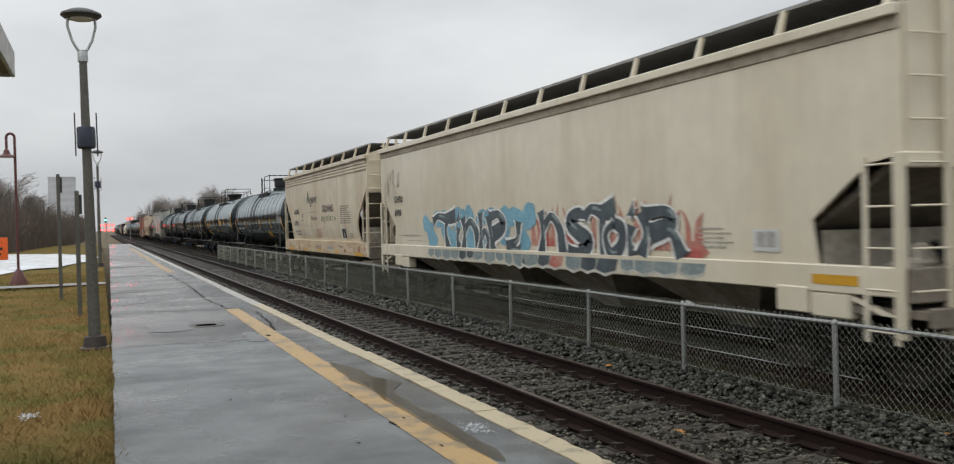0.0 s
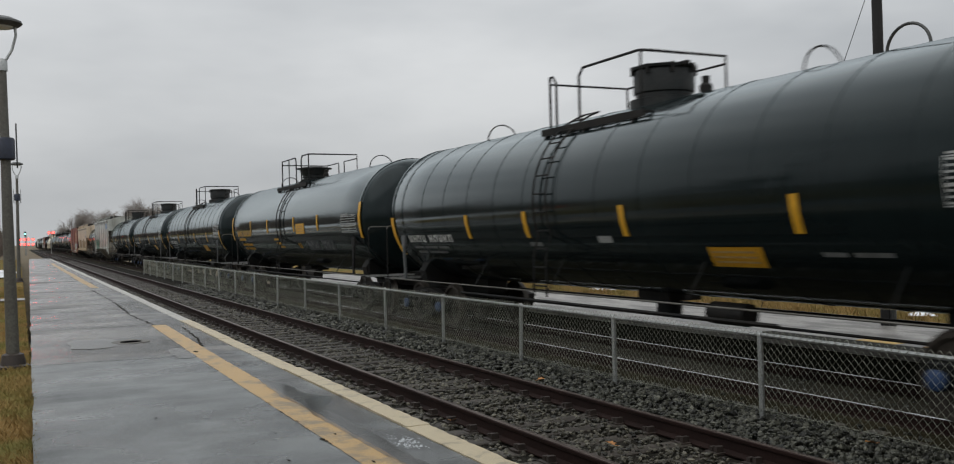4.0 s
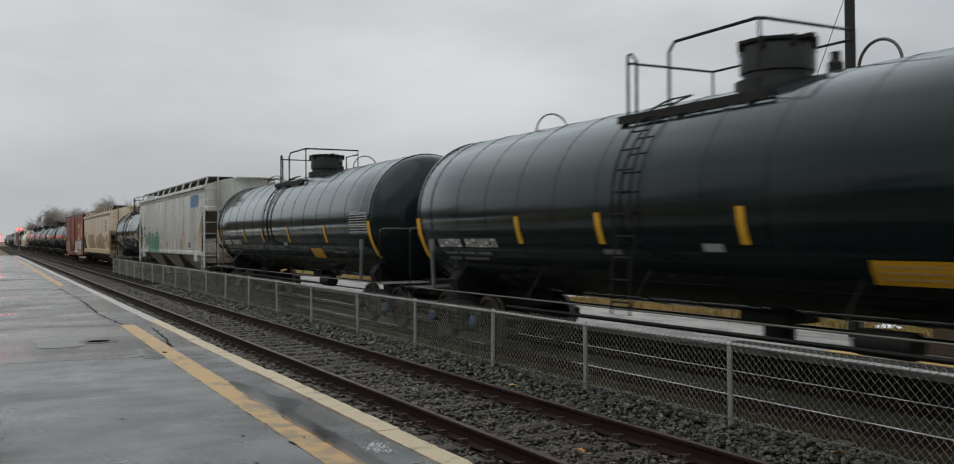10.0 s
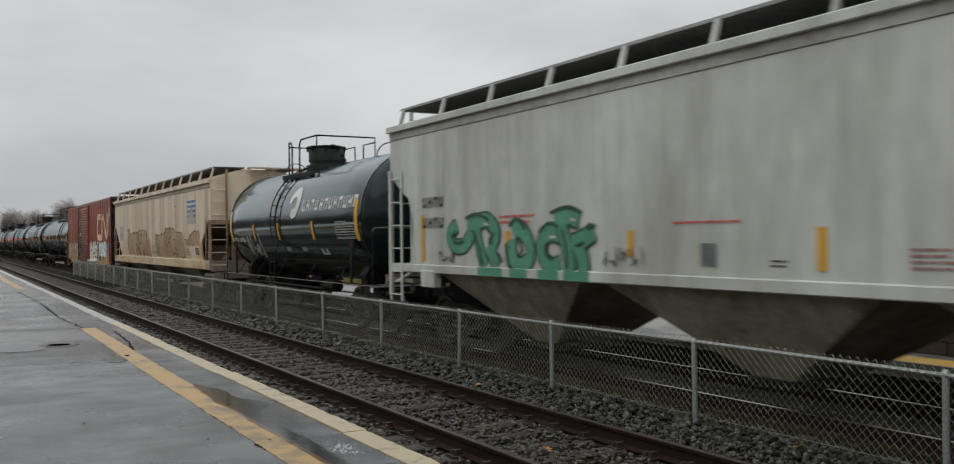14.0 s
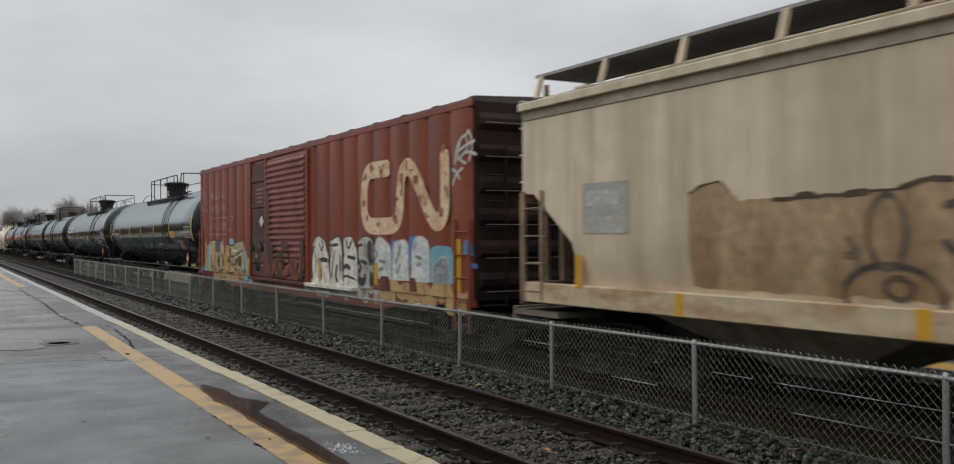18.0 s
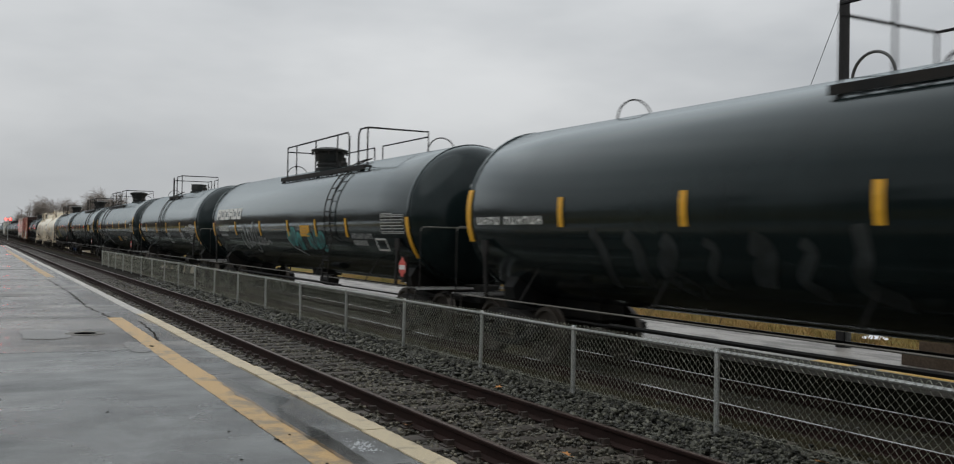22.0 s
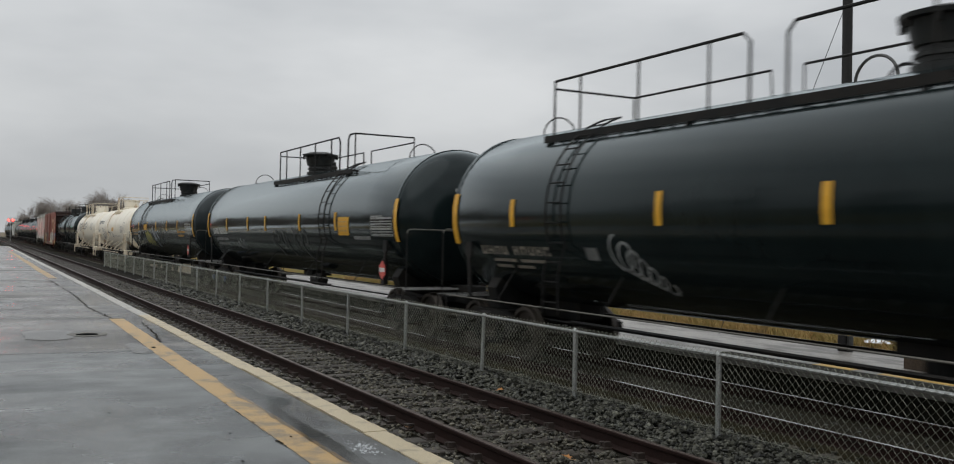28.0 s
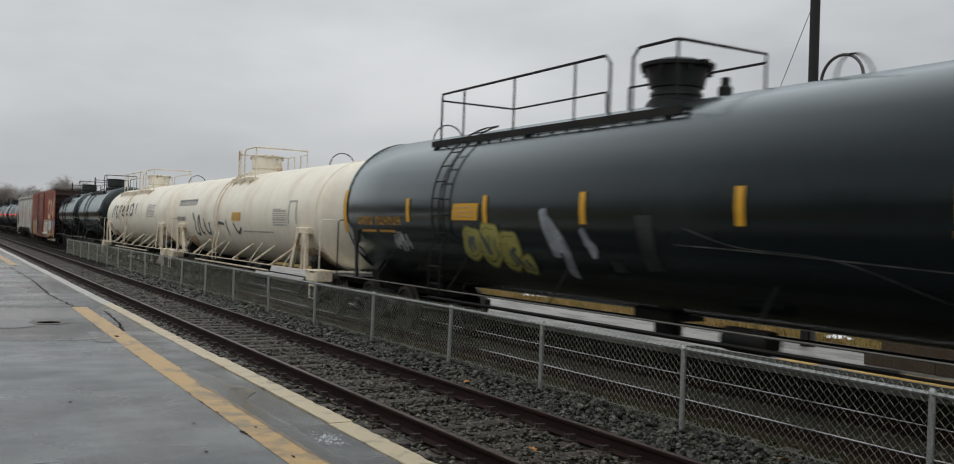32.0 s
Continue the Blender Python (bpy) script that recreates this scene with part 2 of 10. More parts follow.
M = dict(
    tank=wet_black("tank_black", (0.0062, 0.0105, 0.0108), (0.0105, 0.017, 0.0172), 0.11),
    tank_deep=wet_black("tank_black_worn", (0.0062, 0.0105, 0.0108), (0.0105, 0.017, 0.0172), 0.12, size=1.6),
    tank_dull=wet_black("tank_black_satin", (0.0085, 0.0125, 0.0135), (0.014, 0.0195, 0.021), 0.18, 1.3, 4.0),
    under=material("underframe_black", (0.006, 0.0065, 0.0065), 0.65, spec=0.22, other=(0.02, 0.016, 0.012), size=0.6, fine=30, bump=0.2),
    cream=material("cream_tank_paint", (0.74, 0.69, 0.575), 0.42, other=(0.52, 0.41, 0.27), size=1.2, amount=0.6, fine=3, bump=0.03, grain=0.06, streak=(1, 1, 0.3), edge=(0.5, 0.74)),
    beige=material("beige_hopper_paint", (0.7, 0.635, 0.5), 0.22, gloss_vary=0.06, other=(0.5, 0.42, 0.285), size=1.4, amount=0.55, fine=2.5, bump=0.02, grain=0.05, streak=(1, 1, 0.12), edge=(0.42, 0.68)),
    beige_dirty=material("dirty_beige_hopper_paint", (0.66, 0.585, 0.445), 0.32, other=(0.46, 0.345, 0.21), size=0.9, amount=0.75, fine=2.5, bump=0.03, grain=0.1, streak=(1, 1, 0.1), edge=(0.4, 0.64)),
    sill_rust=material("rusty_tan_sill", (0.52, 0.42, 0.28), 0.55, other=(0.32, 0.17, 0.07), size=0.5, amount=0.85, fine=8, bump=0.05, grain=0.15, streak=(1, 0.6, 2), edge=(0.45, 0.7)),
    buff_grey=material("painted_out_grey", (0.36, 0.35, 0.33), 0.6, other=(0.42, 0.385, 0.32), size=0.4, fine=20, bump=0.0),
    faint=material("faint_stencil", (0.16, 0.165, 0.16), 0.6, other=(0.06, 0.065, 0.065), size=0.3, fine=40, bump=0.0),
    tan=material("worn_tan_hopper_paint", (0.66, 0.545, 0.4), 0.36, other=(0.33, 0.24, 0.15), size=0.6, amount=0.72, fine=3, bump=0.03, grain=0.08, streak=(1, 1, 0.06), edge=(0.42, 0.64)),
    grey=material("grey_hopper_paint", (0.52, 0.53, 0.485), 0.27, gloss_vary=0.06, other=(0.29, 0.29, 0.25), size=0.9, amount=0.85, fine=3, bump=0.03, grain=0.08, streak=(1, 0.9, 0.15), edge=(0.42, 0.64)),
    grey_chord=material("pale_grey_chord", (0.36, 0.36, 0.34), 0.55, other=(0.2, 0.19, 0.17), size=0.6, fine=10, bump=0.05, streak=(1, 0.5, 1)),
    rustbrown=material("boxcar_red_paint", (0.235, 0.052, 0.025), 0.42, other=(0.11, 0.027, 0.014), size=0.5, amount=0.75, fine=14, bump=0.03, grain=0.15, streak=(1, 1, 0.16), edge=(0.4, 0.7), spec=0.35),
    steel_rail=material("worn_rail_head", (0.13, 0.1, 0.085), 0.4, metal=0.8, other=(0.06, 0.04, 0.032), size=1.5, fine=30, bump=0.03),
    bright_rail=material("polished_rail_head", (0.62, 0.62, 0.6), 0.26, metal=1.0, other=(0.5, 0.5, 0.48), size=2, fine=30, bump=0.02),
    plate=material("rusty_tie_plate", (0.04, 0.029, 0.023), 0.5, other=(0.018, 0.013, 0.011), size=0.2, fine=40, bump=0.2),
    darkened=material("dark_platform_concrete", (0.016, 0.0165, 0.012), 0.85, spec=0.1, other=(0.035, 0.034, 0.026), size=0.6, fine=25, bump=0.3, streak=(1, 1, 0.3)),
    brown_wall=material("brown_block_wall", (0.12, 0.09, 0.065), 0.75, other=(0.085, 0.06, 0.042), size=0.4, fine=25, bump=0.3),
    rail=material("rusted_rail", (0.022, 0.0115, 0.0095), 0.7, spec=0.12, other=(0.011, 0.0065, 0.0055), size=0.8, fine=40, bump=0.25),
    wheel=material("wheel_steel", (0.05, 0.042, 0.034), 0.55, metal=0.4, other=(0.028, 0.02, 0.015), size=0.3, fine=30),
    galv=material("galvanised_steel", (0.42, 0.43, 0.42), 0.45, metal=0.7, other=(0.3, 0.31, 0.3), size=0.5, fine=60, bump=0.05),
    wire=material("chain_link_wire", (0.27, 0.275, 0.22), 0.5, metal=0.3, other=(0.15, 0.155, 0.125), size=0.6, fine=60, bump=0.0),
    yellow=material("yellow_reflective", (0.62, 0.32, 0.015), 0.45, other=(0.55, 0.29, 0.02), size=0.3, fine=60, bump=0.02),
    white=material("white_stencil", (0.6, 0.6, 0.57), 0.6, other=(0.5, 0.5, 0.47), size=0.3, fine=40, bump=0.0),
    dark=material("black_stencil", (0.025, 0.025, 0.025), 0.6, other=(0.06, 0.055, 0.05), size=0.3, fine=40, bump=0.0),
    red=material("red_stencil", (0.5, 0.05, 0.04), 0.5, other=(0.55, 0.16, 0.12), size=0.3, fine=40, bump=0.0),
    green=material("green_spray", (0.065, 0.235, 0.15), 0.5, other=(0.1, 0.31, 0.205), size=0.5, fine=30, bump=0.0),
    blue=material("blue_spray", (0.055, 0.14, 0.32), 0.5, other=(0.1, 0.22, 0.42), size=0.4, fine=30, bump=0.0),
    sky_blue=material("pale_blue_spray", (0.2, 0.42, 0.52), 0.5, other=(0.12, 0.27, 0.36), size=0.4, fine=30, bump=0.0),
    slate=material("slate_spray", (0.045, 0.06, 0.07), 0.5, other=(0.1, 0.13, 0.14), size=0.4, fine=30, bump=0.0),
    ochre=material("ochre_spray", (0.5, 0.34, 0.15), 0.55, other=(0.35, 0.2, 0.08), size=0.4, fine=30, bump=0.0),
    olive=material("olive_spray", (0.35, 0.33, 0.09), 0.55, other=(0.2, 0.18, 0.05), size=0.4, fine=30, bump=0.0),
    bone=material("bone_spray", (0.58, 0.56, 0.49), 0.6, other=(0.3, 0.29, 0.25), size=0.4, fine=30, bump=0.0),
    pink=material("salmon_spray", (0.5, 0.2, 0.15), 0.6, other=(0.45, 0.28, 0.2), size=0.4, fine=30, bump=0.0),
    wood=material("wet_tie_wood", (0.035, 0.029, 0.023), 0.55, spec=0.25, other=(0.075, 0.066, 0.056), size=0.4, fine=20, bump=0.4, streak=(0.3, 3, 3), vary=0.25),
    pole=material("dark_pole_wood", (0.016, 0.015, 0.0145), 0.85, other=(0.009, 0.009, 0.009), size=0.5, fine=30, bump=0.3, streak=(4, 4, 0.4)),
    lamp=material("weathered_lamp_post", (0.12, 0.115, 0.1), 0.55, metal=0.3, other=(0.08, 0.072, 0.058), size=0.5, fine=30),
    iron=material("dark_lamp_iron", (0.06, 0.062, 0.06), 0.5, metal=0.4, other=(0.1, 0.1, 0.095), size=0.4, fine=30),
    maroon=material("maroon_lamp_paint", (0.11, 0.032, 0.028), 0.45, other=(0.12, 0.04, 0.035), size=0.4, fine=30),
    concrete=material("pale_concrete", (0.27, 0.255, 0.24), 0.6, other=(0.2, 0.185, 0.16), size=0.7, fine=30, bump=0.2),
    orange=material("orange_sign", (0.9, 0.16, 0.03), 0.4, other=(0.8, 0.12, 0.02), size=0.5, fine=20, bump=0.0),
    navy=material("navy_fitting", (0.014, 0.02, 0.04), 0.45, other=(0.008, 0.01, 0.014), size=0.3, fine=20),
    snow=material("old_snow", (0.72, 0.74, 0.77), 0.6, other=(0.34, 0.32, 0.27), size=0.8, fine=20, bump=0.3),
    bark=material("bare_bark", (0.075, 0.06, 0.048), 0.9, other=(0.05, 0.04, 0.033), size=0.5, fine=20, bump=0.2),
    # grey-brown twigs made paler, with distance haze put into the colour
    twig_pale=material("hazed_grey_brown_twigs", (0.27, 0.24, 0.215), 0.9, other=(0.18, 0.155, 0.135), size=1.0, fine=10, bump=0.0),
    twig=material("bare_twigs", (0.15, 0.12, 0.1), 0.9, other=(0.085, 0.062, 0.05), size=1.0, fine=10, bump=0.0),
    wall=material("pale_wall", (0.5, 0.5, 0.48), 0.8, other=(0.42, 0.42, 0.4), size=2, fine=10, bump=0.05),
)


# ---- mesh helpers ----
class Mesh:
    """Collects faces, and becomes one mesh."""

    def __init__(self):
        self.v, self.f = [], []

    def add(self, verts, faces):
        k = len(self.v)
        self.v.extend(tuple(p) for p in verts)
        self.f.extend(tuple(i + k for i in f) for f in faces)
        return self

    def box(self, x0, x1, y0, y1, z0, z1, c=0.0):
        if c <= 0:
            v = [(x, y, z) for x in (x0, x1) for y in (y0, y1) for z in (z0, z1)]
            return self.add(v, [(0, 1, 3, 2), (4, 6, 7, 5), (0, 4, 5, 1), (2, 3, 7, 6), (0, 2, 6, 4), (1, 5, 7, 3)])
        bm = bmesh.new()
        bmesh.ops.create_cube(bm, size=1.0)
        bmesh.ops.scale(bm, vec=(x1 - x0, y1 - y0, z1 - z0), verts=bm.verts)
        bmesh.ops.translate(bm, vec=((x0 + x1) / 2, (y0 + y1) / 2, (z0 + z1) / 2), verts=bm.verts)
        bmesh.ops.bevel(bm, geom=list(bm.edges), offset=c, segments=1, affect="EDGES")
        bm.verts.index_update()
        self.add([v.co[:] for v in bm.verts], [[v.index for v in f.verts] for f in bm.faces])
        bm.free()
        return self

    def tube(self, pts, r, n=6, r2=None, caps=True):
        """A round bar along the points."""
        pts = [Vector(p) for p in pts]
        m = len(pts)
        rings, up = [], None
        for i, p in enumerate(pts):
            d = (pts[min(i + 1, m - 1)] - pts[max(i - 1, 0)]).normalized()
            if up is None:
                up = Vector((0, 0, 1)) if abs(d.z) < 0.9 else Vector((1, 0, 0))
            a = d.cross(up).normalized()
            b = a.cross(d).normalized()
            up = b
            q = r if r2 is None else r + (r2 - r) * i / max(1, m - 1)
            rings.append([p + a * (q * math.cos(2 * math.pi * k / n)) + b * (q * math.sin(2 * math.pi * k / n)) for k in range(n)])
        v = [p for ring in rings for p in ring]
        f = [(i * n + k, i * n + (k + 1) % n, (i + 1) * n + (k + 1) % n, (i + 1) * n + k) for i in range(m - 1) for k in range(n)]
        if caps:
            f += [tuple(reversed(range(n))), tuple(range((m - 1) * n, m * n))]
        return self.add(v, f)

    def lathe(self, profile, n=24, axis="z", centre=(0, 0, 0)):
        """Turns (radius, along) round an axis."""
        v = []
        for r, h in profile:
            for k in range(n):
                c, s = r * math.cos(2 * math.pi * k / n), r * math.sin(2 * math.pi * k / n)
                p = {"z": (c, s, h), "y": (s, h, c), "x": (h, c, s)}[axis]
                v.append((p[0] + centre[0], p[1] + centre[1], p[2] + centre[2]))
        f = [(i * n + k, i * n + (k + 1) % n, (i + 1) * n + (k + 1) % n, (i + 1) * n + k) for i in range(len(profile) - 1) for k in range(n)]
        f += [tuple(reversed(range(n))), tuple(range((len(profile) - 1) * n, len(profile) * n))]
        return self.add(v, f)

    def prism(self, outline, a, b, axis="x"):
        """An outline pushed from a to b along an axis: (y, z) for x, (x, z) for y, (x, y) for z."""
        n = len(outline)
        put = {"x": lambda p, t: (t, p[0], p[1]), "y": lambda p, t: (p[0], t, p[1]), "z": lambda p, t: (p[0], p[1], t)}[axis]
        v = [put(p, a) for p in outline] + [put(p, b) for p in outline]
        f = [(k, (k + 1) % n, n + (k + 1) % n, n + k) for k in range(n)] + [tuple(reversed(range(n))), tuple(range(n, 2 * n))]
        return self.add(v, f)

    def data(self, name, smooth=35):
        me = bpy.data.meshes.new(name)
        me.from_pydata(self.v, [], self.f)
        bm = bmesh.new()
        bm.from_mesh(me)
        bmesh.ops.recalc_face_normals(bm, faces=bm.faces)
        bm.to_mesh(me)
        bm.free()
        if smooth:
            me.polygons.foreach_set("use_smooth", [True] * len(me.polygons))
            me.set_sharp_from_angle(angle=radians(smooth))
        return me


def part(name, mesh, mat, parent=None, label="", at=None, smooth=35):
    """One mesh object, under a thing or a part."""
    me = mesh.data(name, smooth) if isinstance(mesh, Mesh) else mesh
    if mat is not None and not me.materials:
        me.materials.append(mat)
    ob = new(name, me)
    if parent is not None:
        ob.parent = parent
    if at is not None:
        ob.matrix_basis = at if isinstance(at, Matrix) else Matrix.Translation(at)
    return tagged(ob, label)


def thing(name, label, category, at=(0, 0, 0), group="", kind=""):
    """The empty at a thing's base."""
    ob = new(name)
    ob.empty_display_size = 0.2
    ob.matrix_basis = at if isinstance(at, Matrix) else Matrix.Translation(at)
    return tagged(ob, label, category, group, kind)


def arc(centre, r, a0, a1, n, plane="yz"):
    out = []
    for i in range(n + 1):
        a = radians(a0 + (a1 - a0) * i / n)
        c, s = r * math.cos(a), r * math.sin(a)
        out.append((centre[0], centre[1] + c, centre[2] + s) if plane == "yz" else (centre[0] + c, centre[1], centre[2] + s))
    return out


# ---- places along and across ----
T1, T2, Z2, GAUGE = 5.14, 9.03, -0.05, 1.435
PLAT_X0, PLAT_X1, PLAT_Z = 0.12, 3.39, 0.15
FENCE_X = 7.1


def ground_material():
    m = material("winter_ground", (0.105, 0.085, 0.05), 0.9, other=(0.16, 0.12, 0.065), size=3.0, amount=0.9, fine=6, bump=0.4, bump_far=0.05)
    return m


def asphalt_material():
    """Worn damp asphalt: long bands of wet, old patches, a rougher older stretch."""
    m = bpy.data.materials.new("wet_platform_asphalt")
    m.use_nodes = True
    n, l = m.node_tree.nodes, m.node_tree.links
    p = n["Principled BSDF"]
    co = n.new("ShaderNodeTexCoord")

    def noise_at(scale, detail, stretch=(1, 1, 1), shift=0.0):
        mp, t = n.new("ShaderNodeMapping"), n.new("ShaderNodeTexNoise")
        mp.inputs["Scale"].default_value, mp.inputs["Location"].default_value = stretch, (shift, shift, 0)
        t.inputs["Scale"].default_value, t.inputs["Detail"].default_value = scale, detail
        l.new(co.outputs["Object"], mp.inputs["Vector"])
        l.new(mp.outputs["Vector"], t.inputs["Vector"])
        return t.outputs["Fac"]

    def ranged(v, a, b, c, d):
        r = n.new("ShaderNodeMapRange")
        for key, x in zip(("From Min", "From Max", "To Min", "To Max"), (a, b, c, d)):
            r.inputs[key].default_value = x
        l.new(v, r.inputs["Value"])
        return r.outputs["Result"]

    def blend(fac, a, b, kind="MIX"):
        x = n.new("ShaderNodeMix")
        x.data_type, x.blend_type = "RGBA", kind
        l.new(fac, x.inputs["Factor"])
        for key, c in (("A", a), ("B", b)):
            if isinstance(c, tuple):
                x.inputs[key].default_value = (*c, 1)
            else:
                l.new(c, x.inputs[key])
        return x.outputs["Result"]

    # standing water gathers beside the edge; the newer, smoother surfacing ends at a seam
    sep = n.new("ShaderNodeSeparateXYZ")
    l.new(co.outputs["Object"], sep.inputs["Vector"])

    def add(a, b):
        m_ = n.new("ShaderNodeMath")
        m_.operation = "ADD"
        l.new(a, m_.inputs[0])
        l.new(b, m_.inputs[1])
        return m_.outputs["Value"]

    older = ranged(sep.outputs["Y"], 15.1, 15.3, 0.0, 1.0)
    film = ranged(add(noise_at(0.55, 5.0, (0.8, 0.7, 1), 11.0), ranged(older, 0, 1, -0.07, 0.04)), 0.42, 0.64, 0, 1)
    patch = ranged(noise_at(0.75, 7.0, (0.45, 0.9, 1), 7.0), 0.42, 0.58, 0, 1)
    blot = ranged(noise_at(2.2, 8.0, (1, 1, 1), 4.0), 0.35, 0.65, 0.66, 1.2)
    stone = ranged(noise_at(150.0, 3.0), 0.3, 0.7, 0.5, 1.45)
    fresh = blend(patch, (0.084, 0.092, 0.093), (0.14, 0.149, 0.148))
    worn = blend(patch, (0.04, 0.038, 0.035), (0.155, 0.147, 0.135))
    base = blend(older, fresh, worn)
    wet = ranged(add(noise_at(1.6, 5.0, (1, 0.5, 1), 2.3), ranged(sep.outputs["X"], 2.35, 2.6, -0.25, 0.03)), 0.44, 0.56, 0, 0.75)
    base = blend(wet, base, (0.05, 0.051, 0.05))
    both = n.new("ShaderNodeMath")
    both.operation = "MULTIPLY"
    l.new(stone, both.inputs[0])
    l.new(blot, both.inputs[1])
    stone = both.outputs["Value"]
    mul = n.new("ShaderNodeMix")
    mul.data_type, mul.blend_type = "RGBA", "MULTIPLY"
    mul.inputs["Factor"].default_value = 1.0
    l.new(base, mul.inputs["A"])
    l.new(stone, mul.inputs["B"])
    l.new(mul.outputs["Result"], p.inputs["Base Color"])
    streaks = ranged(noise_at(0.8, 7.0, (0.35, 1.8, 1), 3.0), 0.3, 0.7, 0.22, 0.5)
    damp_mix = n.new("ShaderNodeMix")
    damp_mix.data_type = "FLOAT"
    l.new(film, damp_mix.inputs["Factor"])
    l.new(streaks, damp_mix.inputs["A"])
    damp_mix.inputs["B"].default_value = 0.1
    damp = damp_mix.outputs["Result"]
    l.new(damp, p.inputs["Roughness"])
    b = n.new("ShaderNodeBump")
    b.inputs["Distance"].default_value = 0.004
    b.inputs["Strength"].default_value = 0.4
    l.new(stone, b.inputs["Height"])
    l.new(b.outputs["Normal"], p.inputs["Normal"])
    return m


def paint_material(name, base, under, keep):
    """Road paint, worn through to what lies beneath."""
    m = material(name, base, 0.4, other=under, size=0.3, amount=1.0, fine=90, bump=0.3, grain=0.3, edge=(keep, keep + 0.12))
    return m


M["ground"], M["asphalt"] = ground_material(), asphalt_material()
M["line"] = paint_material("worn_yellow_paint", (0.42, 0.265, 0.095), (0.2, 0.15, 0.085), 0.5)
M["edge"] = paint_material("worn_cream_edge", (0.46, 0.385, 0.25), (0.2, 0.165, 0.115), 0.53)
M["edge_pale"] = paint_material("greyed_white_edge", (0.4, 0.385, 0.345), (0.2, 0.19, 0.165), 0.5)
M["ballast"] = material("ballast_bed", (0.013, 0.012, 0.009), 0.8, spec=0.08, other=(0.026, 0.022, 0.016), size=0.5, fine=22, bump=1.0, bump_far=0.05, grain=0.45)
M["stone"] = material("wet_ballast_stone", (0.0135, 0.0145, 0.0112), 0.34, spec=0.3, tint=(1.0, 1.0, 0.93), other=(0.115, 0.112, 0.088), size=0.1, fine=45, bump=0.4, edge=(0.35, 0.75), grain=0.3, island=0.95)
M["stone_muddy"] = material("muddy_ballast_stone", (0.022, 0.02, 0.0145), 0.38, spec=0.28, tint=(1.0, 0.99, 0.92), other=(0.13, 0.12, 0.09), size=0.1, fine=45, bump=0.4, edge=(0.35, 0.75), grain=0.3, island=0.85)
M["earth"] = material("wet_brown_earth", (0.024, 0.0205, 0.011), 0.8, spec=0.06, other=(0.045, 0.038, 0.022), size=0.7, fine=16, bump=0.9, bump_far=0.03, grain=0.4)
M["lid_wet"] = material("wet_cast_iron", (0.16, 0.16, 0.155), 0.09, metal=0.9, other=(0.08, 0.075, 0.07), size=0.2, fine=30, bump=0.02)


def water_material():
    """A thin film of still rain water: clear, with a mirror's gloss at a low angle."""
    m = bpy.data.materials.new("still_rain_water")
    m.use_nodes = True
    n, l = m.node_tree.nodes, m.node_tree.links
    n.remove(n["Principled BSDF"])
    clear, gloss, mix, fres = n.new("ShaderNodeBsdfTransparent"), n.new("ShaderNodeBsdfGlossy"), n.new("ShaderNodeMixShader"), n.new("ShaderNodeFresnel")
    clear.inputs["Color"].default_value = (0.62, 0.6, 0.55, 1)
    gloss.inputs["Roughness"].default_value = 0.09
    fres.inputs["IOR"].default_value = 1.33
    l.new(fres.outputs["Fac"], mix.inputs["Fac"])
    l.new(clear.outputs["BSDF"], mix.inputs[1])
    l.new(gloss.outputs["BSDF"], mix.inputs[2])
    l.new(mix.outputs["Shader"], n["Material Output"].inputs["Surface"])
    return m


M["water"] = water_material()
M["grass"] = material("dead_grass", (0.19, 0.125, 0.045), 0.95, spec=0.05, other=(0.1, 0.105, 0.03), size=1.2, amount=0.8, fine=25, bump=0.6, bump_far=0.04)
M["blade"] = material("dry_grass_blades", (0.33, 0.22, 0.09), 0.85, spec=0.1, other=(0.17, 0.165, 0.05), size=1.2, amount=0.8, fine=8, bump=0.0)


# ---- ground, platform, tracks ----
def sheet(name, x0, x1, y0, y1, z, mat, step=None, rough=0.0, seed=1):
    """A level strip; with a step, gently uneven."""
    nx = max(1, int((x1 - x0) / (step or 1e9)) or 1)
    ny = max(1, int((y1 - y0) / (step or 1e9)) or 1)
    v = []
    for j in range(ny + 1):
        for i in range(nx + 1):
            x, y = x0 + (x1 - x0) * i / nx, y0 + (y1 - y0) * j / ny
            v.append((x, y, z + (rough * noise.noise(Vector((x * 0.7, y * 0.7, seed))) if rough else 0)))
    f = [(j * (nx + 1) + i, j * (nx + 1) + i + 1, (j + 1) * (nx + 1) + i + 1, (j + 1) * (nx + 1) + i) for j in range(ny) for i in range(nx)]
    return part(name, Mesh().add(v, f), mat, smooth=60)


